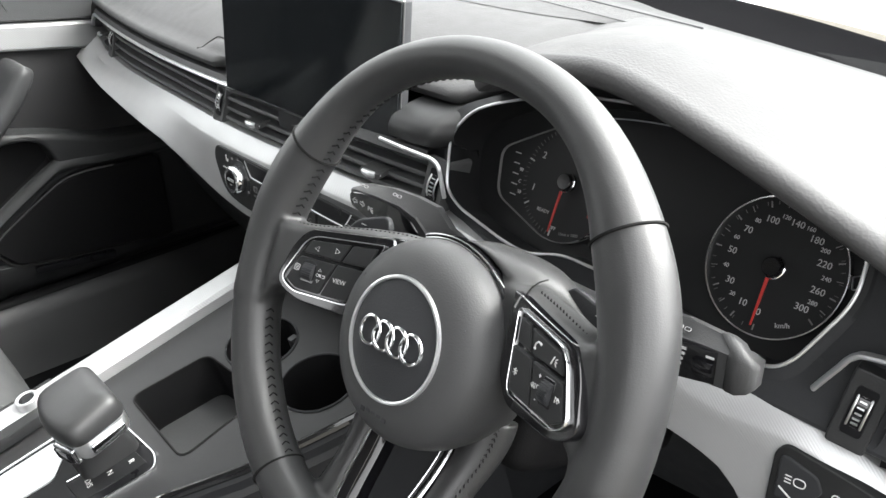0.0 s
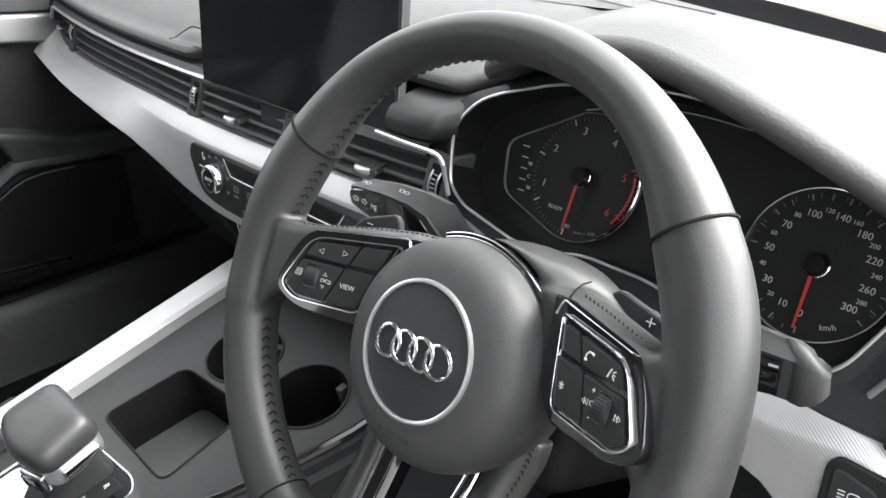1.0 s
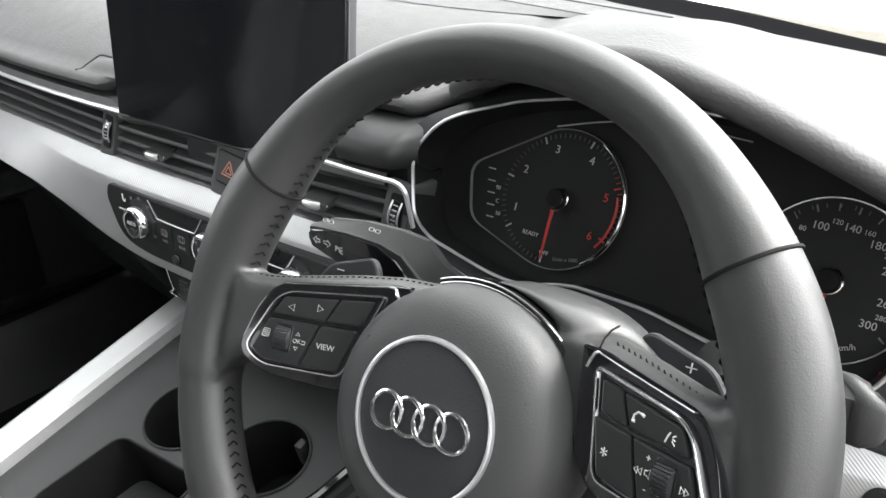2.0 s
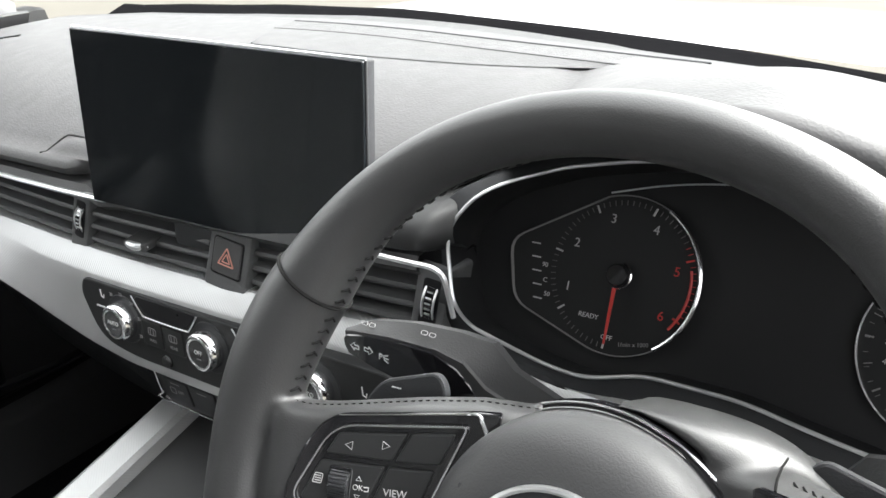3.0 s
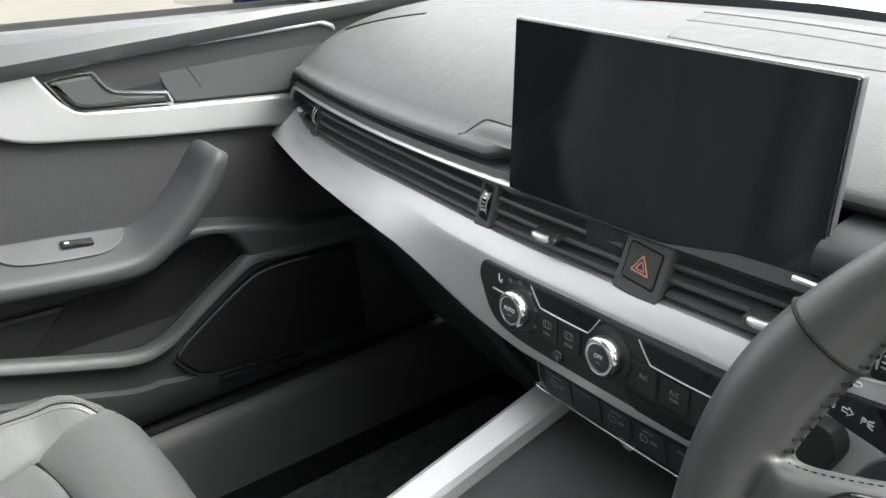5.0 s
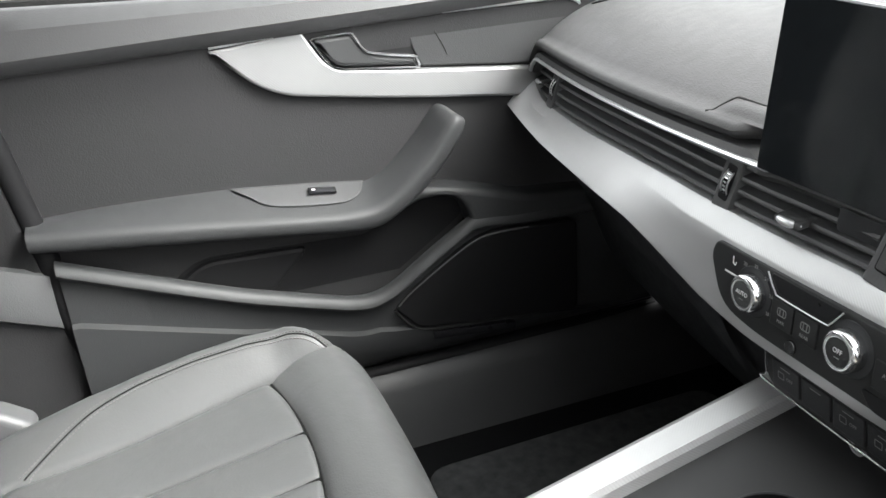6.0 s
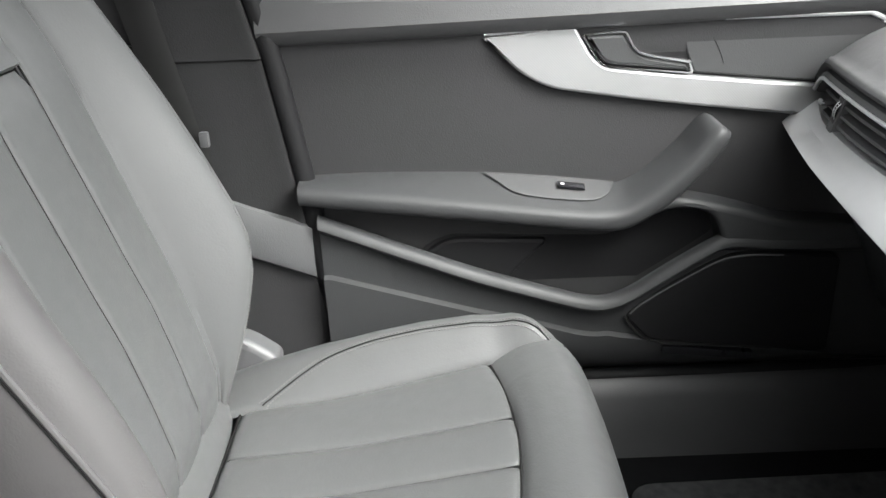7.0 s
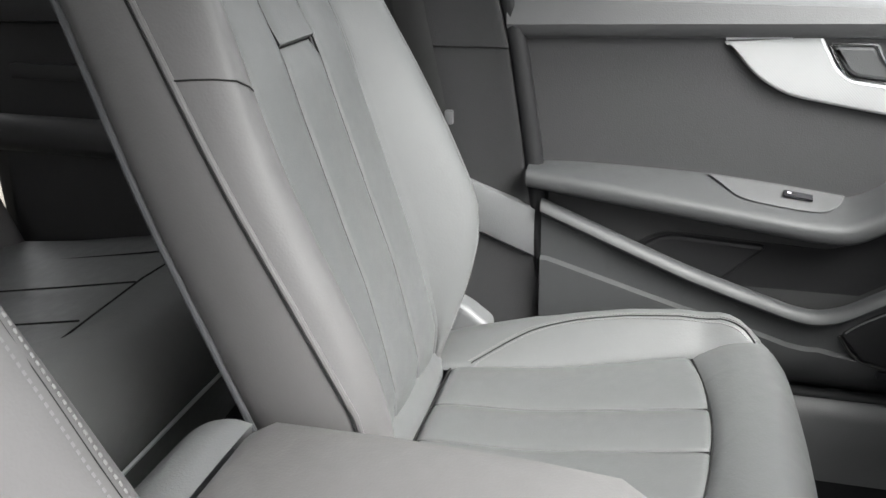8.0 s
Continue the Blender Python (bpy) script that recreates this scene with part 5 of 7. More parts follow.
    if k < 0:
        write("letters", "VIEW", 0.0042, flat(-0.0790, 0.0050, top, 3), DIALWHITE, panel)
        write("letters", "OK", 0.0032, flat(-0.0950, 0.0045, top, 3), DIALWHITE, panel)
        for x, y, d in ((-0.1010, 0.0212, -1), (-0.0855, 0.0237, 1)):
            part("arrow", frame_ring([(x + d * 0.0018, y), (x - d * 0.0013, y + 0.0017), (x - d * 0.0013, y - 0.0017)], top - 0.0002, top + 0.0002, 0.0004), DIALWHITE, panel)
        for d in (-1, 1):
            part("arrow", frame_ring([(-0.0950 - 0.0012, 0.0045 + d * 0.0030), (-0.0950 + 0.0012, 0.0045 + d * 0.0030), (-0.0950, 0.0045 + d * 0.0046)], top - 0.0002, top + 0.0002, 0.0004), DIALWHITE, panel)
        part("return_symbol", tube([(-0.0922, 0.0036, top), (-0.0904, 0.0038, top), (-0.0904, 0.0054, top), (-0.0924, 0.0052, top)], 0.00032, 5), DIALWHITE, panel)
        part("list_symbol", frame_ring(rounded([(-0.1150, 0.0034), (-0.1112, 0.0034), (-0.1107, 0.0074), (-0.1142, 0.0074)], 0.0006), top - 0.0002, top + 0.0002, 0.0004), DIALWHITE, panel)
        for q in (0.0044, 0.0054, 0.0064):
            part("list_symbol", box(-0.1141, -0.1115, q - 0.0002, q + 0.0002, top - 0.0002, top + 0.0002), DIALWHITE, panel)
    else:
        write("letters", "*", 0.0085, flat(0.0728, 0.0030, top), WHITE, panel)
        part("phone_symbol", tube([(0.0836, 0.0215, top), (0.0838, 0.0235, top), (0.0856, 0.0250, top), (0.0878, 0.0248, top)], 0.0005, 5), WHITE, panel)
        for q in (0.0, 1.0):
            part("phone_symbol", tube([(0.0834 + 0.0042 * q, 0.0212 + 0.0036 * q, top), (0.0847 + 0.0042 * q, 0.0212 + 0.0032 * q, top)], 0.0007, 5), WHITE, panel)
        part("voice_symbol", tube([(0.1000, 0.0185, top), (0.1010, 0.0212, top), (0.1018, 0.0226, top)], 0.0004, 5), WHITE, panel)
        for q in (-0.0012, 0, 0.0012):
            part("voice_symbol", tube([(0.1030, 0.0205 + q * 0.6, top), (0.1046, 0.0202 + q * 1.6, top)], 0.0003, 5), WHITE, panel)
        write("letters", "+", 0.0042, flat(0.0945, 0.0100, top), WHITE, panel)
        write("letters", "-", 0.0042, flat(0.0955, -0.0015, top), WHITE, panel)
        part("speaker_symbol", frame_ring([(0.0940, 0.0036), (0.0952, 0.0036), (0.0964, 0.0026), (0.0964, 0.0064), (0.0952, 0.0054), (0.0940, 0.0054)], top - 0.0002, top + 0.0002, 0.0004), WHITE, panel)
        for x, d in ((0.0905, -1), (0.1108, 1)):
            for q in (0, 0.0020):
                part("skip_arrow", frame_ring([(x + q, 0.0028), (x + q, 0.0056), (x + q + d * 0.0018, 0.0042)], top - 0.0002, top + 0.0002, 0.0004), WHITE, panel)
    # stitched seam along the shoulder of the spoke
    if k < 0:
        line = [(-s, shoulder(s) + 0.0102 * min(1.3, math.exp((s - 0.1423) / 0.0085)) - 0.0012, -0.0105) for s in np.linspace(0.134, 0.026, 34)]
        part("stitching", herringbone(line, (0, 0.3, 0.95), 0.0014, 0.0004), THREAD, wheel, "stitching along the spoke", at=TILT)
    else:
        line = [(s, shoulder(s) - 0.0018, -0.0080) for s in np.linspace(0.136, 0.054, 26)]
        part("stitching", herringbone(line, (0, 0.75, -0.6), 0.0016), THREAD, wheel, "stitching along the spoke", at=TILT)
        part("seam", tube([(0.0535, 0.0425, -0.001), (0.0520, 0.046, -0.004), (0.0505, 0.0495, -0.009), (0.0490, 0.0515, -0.015)], 0.0005, 5), THREAD, wheel, at=TILT)

# airbag cover with its chrome ring and four rings of metal
HUBM = Matrix.Translation((HUBX, HUBY, 0.0))
dome = [(r, z) for r, z in spline([(0.0, 0.0146), (0.020, 0.0146), (0.036, 0.0142), (0.0470, 0.0122), (0.0555, 0.0075), (0.0605, 0.0), (0.0626, -0.010), (0.0630, -0.022), (0.0600, -0.045)], 5)]
part("airbag_cover", moved(lathe(dome, 72), HUBM), HUB, wheel, "round grained airbag cover")
part("emblem_plate", lathe([(0.0, 0.0150), (0.0340, 0.0150), (0.0352, 0.0144), (0.0358, 0.006)], 56), PLASTIC, wheel, "flat dark emblem plate", at=HUBM @ Matrix.Translation((-0.0005, 0.0015, 0)))
part("chrome_ring", lathe([(0.0350, 0.0138), (0.0353, 0.0158), (0.0362, 0.0162), (0.0372, 0.0158), (0.0376, 0.0138)], 72), SATIN, wheel, "chrome ring round the emblem", at=HUBM @ Matrix.Translation((-0.0005, 0.0015, 0)))
for q in (-1.5, -0.5, 0.5, 1.5):
    part("emblem_ring", tube([(0.0119 * q + 0.0084 * math.cos(a), 0.0084 * math.sin(a), 0.0166 + 0.0006 * math.sin(2 * a)) for a in np.linspace(0, 2 * math.pi, 40, endpoint=False)], 0.00115, 8, closed=True), CHROME, wheel, "polished metal ring", at=HUBM @ Matrix.Translation((-0.0005, 0.0015, 0)))
for x, y, z, turn in ((0.0440, 0.0225, 0.0102, -20), (-0.040, 0.028, 0.0106, 20)):
    part("moulded_mark", tube([(-0.0022, -0.001, 0), (0.001, -0.002, 0), (0.002, 0.001, 0), (-0.001, 0.002, 0), (-0.0018, 0.0004, 0)], 0.0004, 5), PLASTIC, wheel, at=HUBM @ Matrix.Translation((x, y, z)) @ pose(0, 0, 0, 0, 0, turn))
for q in range(5):
    part("moulded_mark", box(-0.0016, 0.0016, -0.0014, 0.0014, 0, 0.0005), PLASTIC, wheel, at=HUBM @ Matrix.Translation((-0.012 + 0.0048 * q, -0.0435 - 0.0004 * (q - 2) ** 2, 0.0126)))
# black gap with two bright arcs between the cover and the leather bridge
arc = np.linspace(-0.36, 0.98, 40)
part("gap_strip", loft([[(HUBX + r * math.sin(a), HUBY + r * math.cos(a), z) for r, z in ((0.0625, -0.022), (0.0632, -0.0125), (0.0655, -0.0125), (0.0662, -0.022))] for a in arc]), GLOSS, wheel, "glossy black gap above the hub")
for q, z in ((0.0634, -0.0118), (0.0656, -0.0122)):
    part("chrome_arc", tube([(HUBX + q * math.sin(a), HUBY + q * math.cos(a), z - 0.004 * smooth_step(0.3, 1.0, a)) for a in arc], 0.00055, 6), CHROME, wheel, "thin chrome arc above the hub")
outer_arc = spline([(-0.0300, 0.0490), (-0.0080, 0.0560), (0.019, 0.0597), (0.047, 0.0587), (0.068, 0.0535), (0.0885, 0.0410), (0.112, 0.027)], 6)
rows = []
for i, q in enumerate(outer_arc):
    f = i / (len(outer_arc) - 1)
    a = -0.44 + 1.62 * f
    p = np.array((HUBX + 0.0662 * math.sin(a), HUBY + 0.0662 * math.cos(a)))
    w = q - p
    sec = [(0.0, -0.034), (0.0, -0.019), (0.04, -0.0145), (0.22, -0.0135), (0.5, -0.0175), (0.78, -0.024), (0.95, -0.031), (1.0, -0.037), (0.97, -0.046), (0.7, -0.052)]
    rows.append([(*(p + w * u), z - 0.004 * f) for u, z in spline(sec, 3, closed=True)])
leather_volume.append(loft(rows, close_cols=True, caps=True))
for k in (-1, 1):
    # forked lower spoke
    rows = []
    for f in np.linspace(0, 1, 16):
        y = -0.040 - 0.112 * f
        z = -0.036 + 0.030 * smooth_step(0.1, 1, f)
        fill = 0.024 * math.exp((f - 1) / 0.12)
        a, b = 0.0375 - 0.012 * f, 0.064 - 0.012 * smooth_step(0.0, 0.6, f) + fill
        sec = [(a, z - 0.020), (a - 0.0005, z - 0.006), (a + 0.001, z), (a + 0.25 * (b - a), z + 0.0035), (a + 0.6 * (b - a), z + 0.003), (b - 0.003, z - 0.003), (b, z - 0.010), (b - 0.004, z - 0.020)]
        rows.append([(-0.004 + k * x, y, zz) for x, zz in spline(sec, 3, closed=True)])
    leather_volume.append(loft(rows, close_cols=True, caps=True))
    ins_rows = []
    for f in np.linspace(0, 1, 12):
        y = -0.050 - 0.098 * f
        z = -0.034 + 0.030 * smooth_step(0.1, 1, f)
        a = 0.0365 - 0.0118 * f
        ins_rows.append([(-0.004 + k * x, y, z + d) for x, d in ((a, -0.014), (a, 0.0), (a - 0.008, -0.002), (a - 0.0115, -0.006), (a - 0.012, -0.016))])
    part("gloss_insert", loft(ins_rows), GLOSS, wheel, "glossy black spoke insert")
    for o in (0, 2):
        part("chrome_edge", tube([np.array(r[1 + o // 2 * 1]) + (0, 0, 0.0004) for r in ins_rows], 0.0011 - 0.0003 * o, 6), CHROME, wheel)
    line = [(-0.004 + k * (0.064 - 0.012 * smooth_step(0.0, 0.6, f) + 0.024 * math.exp((f - 1) / 0.12) - 0.0045), -0.040 - 0.112 * f, -0.0378 + 0.030 * smooth_step(0.1, 1, f)) for f in np.linspace(0.02, 0.8, 26)]
    part("stitching", herringbone(line, (k, 0, -0.4), 0.0013), THREAD, wheel, "stitching along the lower spoke")
    paddle = rounded([(k * 0.124, -0.02), (k * 0.1185, 0.032), (k * 0.1100, 0.043), (k * 0.080, 0.052), (k * 0.074, 0.045), (k * 0.078, -0.02)], 0.006)
    pd = part("shift_paddle", prism(paddle, -0.040, -0.036, 0.0015), PLASTIC, wheel, "dark shift paddle behind the wheel")
    part("sign", box(k * 0.101 - 0.0025, k * 0.101 + 0.0025, 0.0405, 0.0410, -0.0362, -0.0356), WHITE, pd)
    if k > 0:
        part("sign", box(k * 0.101 - 0.0003, k * 0.101 + 0.0003, 0.0385, 0.0430, -0.0362, -0.0356), WHITE, pd)
# one leather cover runs over the rim and all the spokes
cover = part("rim", join(*leather_volume), LEATHER, wheel, "smooth black leather rim and spokes")
fuse = cover.modifiers.new("fuse", "REMESH")
fuse.mode = "VOXEL"
fuse.voxel_size = 0.0016
fuse.use_smooth_shade = True
ease = cover.modifiers.new("ease", "SMOOTH")
ease.factor = 0.5
ease.iterations = 14
# hub back and shroud take the darkened plastic for shade under the wheel
part("hub_back", moved(lathe([(0.044, -0.10), (0.050, -0.06), (0.054, -0.034), (0.044, -0.030)], 32), Matrix.Translation((HUBX, HUBY, 0))), DOORDARK, wheel)

# ---- column, stalks ----
col = thing("steering_column", "black plastic steering column shroud behind the wheel", "steering column", plane_at((0.348, -0.032, 0.809), (1, 0, 0), (0, math.sin(radians(26)), math.cos(radians(26)))))
part("shroud", moved(box(-0.060, 0.060, -0.080, -0.012, -0.27, -0.070, 0.022, 4), Matrix.Identity(4)), DOORDARK, col)
part("upper_shroud", loft([[(x, -0.014 - 0.006 * (x / 0.07) ** 2 + 0.006 * f, -0.06 - 0.13 * f) for x in np.linspace(-0.085, 0.085, 12)] for f in (0, 0.4, 1)]), PLASTIC, col)


def stalk(k, label):
    """A wedge-shaped lever; k is -1 for the indicator and 1 for the wipers."""
    st = thing("control_stalk", label, "control stalk", pose(0.348, 0, 0))
    # stations from the tip to the root: reach, depth, foot and top of the front, lift and set-back of the upper edge
    stations = [(0.158, 0.036, 0.816, 0.823, 0.003, 0.004), (0.156, 0.034, 0.814, 0.826, 0.004, 0.005), (0.150, 0.033, 0.811, 0.828, 0.005, 0.006), (0.125, 0.034, 0.805, 0.830, 0.006, 0.008), (0.100, 0.036, 0.800, 0.829, 0.006, 0.010), (0.085, 0.038, 0.796, 0.824, 0.007, 0.012), (0.076, 0.042, 0.793, 0.810, 0.006, 0.012), (0.060, 0.054, 0.772, 0.792, 0.006, 0.012), (0.045, 0.066, 0.758, 0.778, 0.006, 0.012)]
    rows = []
    drop = lambda r: (0.17 * (0.158 - r) + 0.003 if k > 0 else 0.003)
    tip = lambda r: (0.008 * smooth_step(0.130, 0.156, r) if k > 0 else 0.0)
    out, deep = (0.009, 0.022) if k > 0 else (0.006, 0.011)
    for r, y, lo, hi, lift, back in stations:
        y, lo, hi = y + deep, lo - drop(r) - tip(r), hi - drop(r)
        r += out
        rows.append([(k * r, y + 0.004, lo - 0.001), (k * r, y, lo + 0.001), (k * r, y, hi - 0.001), (k * r, y + 0.0015, hi), (k * (r - 0.010), y + back, hi + lift), (k * (r - 0.010), y + back + 0.006, hi + lift - 0.002), (k * (r - 0.008), y + 0.020, lo + 0.004)])
    part("lever", loft(rows, close_cols=True, caps=True), HUB, st, angle=30)
    if k > 0:
        cap = []
        for r, y, lo, hi, lift, back, g in [(0.1600, 0.039, 0.8175, 0.8215, 0.002, 0.004, 0.0)] + [q + (0.0008,) for q in stations[:3]] + [(0.1445, 0.0331, 0.8097, 0.8284, 0.005, 0.0065, 0.0008)]:
            y, lo, hi, r = y + deep, lo - drop(r) - tip(r), hi - drop(r), r + out + g
            cap.append([(r, y + 0.005, lo - 0.001 - g), (r, y + 0.001, lo - g), (r, y - g, lo + 0.002), (r, y - g, hi - 0.002), (r, y + 0.0012, hi + g), (r - 0.009, y + back, hi + lift + g), (r - 0.009, y + back + 0.007, hi + lift - 0.002), (r - 0.007, y + 0.021, lo + 0.003)])
        part("end_cap", loft(cap, close_cols=True, caps=True), HUB, st, "paler grey end cap", angle=85)
    face = []
    for r, y, lo, hi in ((0.1565, 0.0338, 0.8165, 0.8215), (0.153, 0.0325, 0.8130, 0.8245), (0.140, 0.0325, 0.8095, 0.8275), (0.118, 0.0332, 0.8045, 0.8285), (0.100, 0.0350, 0.8010, 0.8270), (0.088, 0.0368, 0.7985, 0.8200), (0.082, 0.0382, 0.7980, 0.8120), (0.079, 0.0395, 0.7985, 0.8040)):
        if k > 0 and r > 0.15:
            continue
        y, lo, hi = y + deep, lo - drop(r) - tip(r), hi - drop(r)
        r += out
        face.append([(k * r, y - 0.0002, hi), (k * r, y - 0.0008, hi - 0.0006), (k * r, y - 0.0008, lo + 0.0006), (k * r, y - 0.0002, lo)])
    g = part("front_face", loft(face), GLOSS, st, "glossy printed face")

    def spot(r, z):
        y = float(np.interp(r, (0.079, 0.088, 0.118, 0.153), (0.0395, 0.0368, 0.0332, 0.0325))) - 0.0012 + deep
        return plane_at((k * (r + out), y, z - drop(r)), (1, 0, 0.12 * k), (0, 0, 1))
    if k < 0:
        for r, d in ((0.1475, -1), (0.1395, 1)):
            part("arrow", moved(frame_ring([(d * 0.0032, 0), (d * 0.0006, 0.0024), (d * 0.0006, 0.0010), (-d * 0.0022, 0.0010), (-d * 0.0022, -0.0010), (d * 0.0006, -0.0010), (d * 0.0006, -0.0024)], 0, 0.0004, 0.0005), spot(r, 0.8190)), WHITE, g)
        write("letters", "P", 0.0052, spot(0.1315, 0.8172), WHITE, g)
        for q in (-0.0016, 0, 0.0016):
            part("ray", moved(box(-0.0016, 0.0016, -0.0003, 0.0003, 0, 0.0004), spot(0.1280, 0.8172 + q) @ pose(0, 0, 0, 0, 0, q * 14000)), WHITE, g)
    else:
        for j in range(5):
            part("mark", moved(box(-0.0024, 0.0024, -0.0008, 0.0008, 0, 0.0004), spot(0.119 - 0.0008 * j, 0.8245 - 0.0034 * j)), WHITE, g)
        part("roller", moved(box(-0.0065, 0.0065, -0.0042, 0.0042, -0.002, 0.0022, 0.0014), spot(0.133, 0.8165)), GLOSS, g)
        part("mark", moved(box(-0.0024, 0.0024, -0.0006, 0.0006, 0, 0.0004), spot(0.136, 0.8235)), WHITE, g)
    for r, z in (((0.146, 0.8312), (0.110, 0.8336)) if k < 0 else ((0.120, 0.8330),)):
        y = float(np.interp(r, (0.1, 0.15), (0.0400, 0.0365)))
        slope = float(np.interp(r, (0.1, 0.15), (0.006 / 0.0085, 0.005 / 0.0045)))
        for q in (-0.0024, 0.0024):
            part("symbol", moved(frame_ring(rounded([(q - 0.0018, -0.0010), (q + 0.0018, -0.0010), (q + 0.0018, 0.0010), (q - 0.0018, 0.0010)], 0.0009), 0, 0.0004, 0.0003), plane_at((k * (r - 0.005 + out), y - 0.0006 + deep, z + 0.0004 - drop(r - 0.005)), (1, 0, 0.02 * k), (0, 1, slope))), DIALWHITE, st)
    return st


stalk(-1, "black indicator stalk with white arrow symbols")
stalk(1, "black wiper stalk with white symbols and a roller")

# light switch on the driver's side
ls = thing("light_switch", "dark light switch panel with a rotary knob", "light switch", plane_at((0.552, 0.1355, 0.692), (1, 0.15, 0), (0, 0.05, 1)))
plate = rounded([(-0.047, 0.026), (-0.041, 0.034), (0.0, 0.026), (0.055, 0.010), (0.055, -0.060), (-0.047, -0.060)], [0.008, 0.008, 0.02, 0.004, 0.004, 0.006])
part("plate", prism(plate, -0.012, 0.0028, 0.0012), CONSOLE, ls)
part("button", prism(rounded([(-0.0425, 0.0255), (-0.038, 0.0265), (-0.019, 0.0195), (-0.0145, 0.010), (-0.024, -0.0035), (-0.0425, -0.006)], 0.003), 0.0, 0.0044, 0.001), PLASTIC, ls)
part("lamp_bar", moved(box(-0.0068, 0.0068, -0.0005, 0.0005, 0.0043, 0.0050), flat(-0.0345, -0.0005, 0.0, -35)), WHITE, ls)
part("lamp_symbol", frame_ring(rounded([(-0.032, 0.008), (-0.025, 0.008), (-0.025, 0.014), (-0.032, 0.014)], 0.0028), 0.0040, 0.0049, 0.0007), WHITE, ls)
for q in (0.0085, 0.011, 0.0135):
    part("lamp_symbol", box(-0.0375, -0.0335, q - 0.0003, q + 0.0003, 0.0040, 0.0049), WHITE, ls)
part("knob", lathe([(0.0, 0.020), (0.0150, 0.020), (0.0168, 0.018), (0.0176, 0.003)], 36), CHROME, ls, at=flat(-0.006, -0.020))
write("letters", "O", 0.0075, flat(-0.007, 0.010, 0.0032), WHITE, ls)


# ---- centre console ----
CP = 13.0
con = thing("centre_console", "dark centre console with silver side strip, tray and cup holders", "centre console", plane_at((0, 0, 0.578), (1, 0, 0), (0, math.cos(radians(CP)), math.sin(radians(CP)))), kind="structure")


def plate_with_holes(outer, holes, lo, hi, rim=0.003):
    """A slab with openings through it, filled between the outlines."""
    bm = bmesh.new()
    loops = []
    for pts in [outer] + holes:
        vs = [bm.verts.new((float(p[0]), float(p[1]), hi)) for p in pts]
        loops.append([bm.edges.new((vs[i], vs[(i + 1) % len(vs)])) for i in range(len(vs))])
    bmesh.ops.triangle_fill(bm, use_beauty=True, edges=[e for l in loops for e in l])
    top = list(bm.faces)
    r = bmesh.ops.extrude_face_region(bm, geom=top)
    bmesh.ops.translate(bm, verts=[g for g in r["geom"] if isinstance(g, bmesh.types.BMVert)], vec=(0, 0, lo - hi))
    return bm


def bowl(outline, depth, taper=0.9, lip=0.0):
    o = [np.array(p, float) for p in outline]
    c = sum(o) / len(o)
    rows = [[(*(c + (p - c) * 1.02), lip) for p in o], [(*p, lip + 0.0012) for p in o], [(*(c + (p - c) * 0.985), lip - 0.003) for p in o], [(*(c + (p - c) * (taper + 0.02)), -depth + 0.006) for p in o], [(*(c + (p - c) * taper * 0.96), -depth) for p in o]]
    bm = loft(rows, close_cols=True)
    vs = [v for v in bm.verts if abs(v.co.z + depth) < 1e-6]
    bmesh.ops.contextual_create(bm, geom=vs)
    return bm


tray = rounded([(-0.050, -0.082), (-0.038, 0.003), (0.064, 0.008), (0.069, -0.086)], 0.013)
cup1 = [(-0.003 + 0.040 * math.cos(a), 0.049 + 0.038 * math.sin(a)) for a in np.linspace(0, 2 * math.pi, 32, endpoint=False)]
cup2 = [(0.095 + 0.039 * math.cos(a), 0.052 + 0.038 * math.sin(a)) for a in np.linspace(0, 2 * math.pi, 32, endpoint=False)]


def console_edge(y):
    """The driver's side of the console, spreading towards the dashboard."""
    return float(np.interp(y, (-0.60, -0.30, -0.126, -0.057, -0.005, 0.045, 0.10, 0.18), (0.088, 0.088, 0.092, 0.126, 0.145, 0.160, 0.168, 0.172)))


edge = [(console_edge(y), y) for y in np.linspace(0.17, -0.60, 40)]
topline = [(-0.096, -0.60), (-0.100, 0.17)] + edge
part("top_plate", plate_with_holes(topline, [tray, cup1, cup2], -0.006, 0.0), CONSOLETOP, con, "satin dark top of the console")
part("tray_rim", tube([(p[0], p[1], 0.0004) for p in tray], 0.0012, 6, closed=True), RUBBER, con)
st_tray = part("storage_tray", bowl(tray, 0.054, 0.985), DOORDARK, con, "open black storage tray")
tray_mid = sum(np.array(p, float) for p in tray) / len(tray)
# light reaching the tray floor is put into its paler colour
part("tray_floor", prism([tuple(tray_mid + (np.array(p, float) - tray_mid) * 0.935) for p in tray], -0.0538, -0.0518, 0.0008), PILLAR, st_tray, "floor of the tray, coloured paler as if lit")
for c in (cup1, cup2):
    cu = part("cup_holder", bowl(c, 0.065, 0.92), DOORDARK, con, "round dark cup holder")
    cx = sum(p[0] for p in c) / len(c)
    cy = sum(p[1] for p in c) / len(c)
    part("rim", tube([(p[0], p[1], 0.0008) for p in c], 0.0012, 6, closed=True), PLASTIC, cu)
    part("spring_tab", box(cx + 0.002, cx + 0.010, cy + 0.026, cy + 0.036, -0.036, -0.012, 0.002), PILLAR, cu, "small grey spring tab")
part("front_wall", loft([[(x, 0.150 + 0.02 * f, -0.01 + 0.10 * f) for x in np.linspace(-0.098, 0.165, 8)] for f in (0, 0.5, 1)]), PLASTIC, con)
rows = []
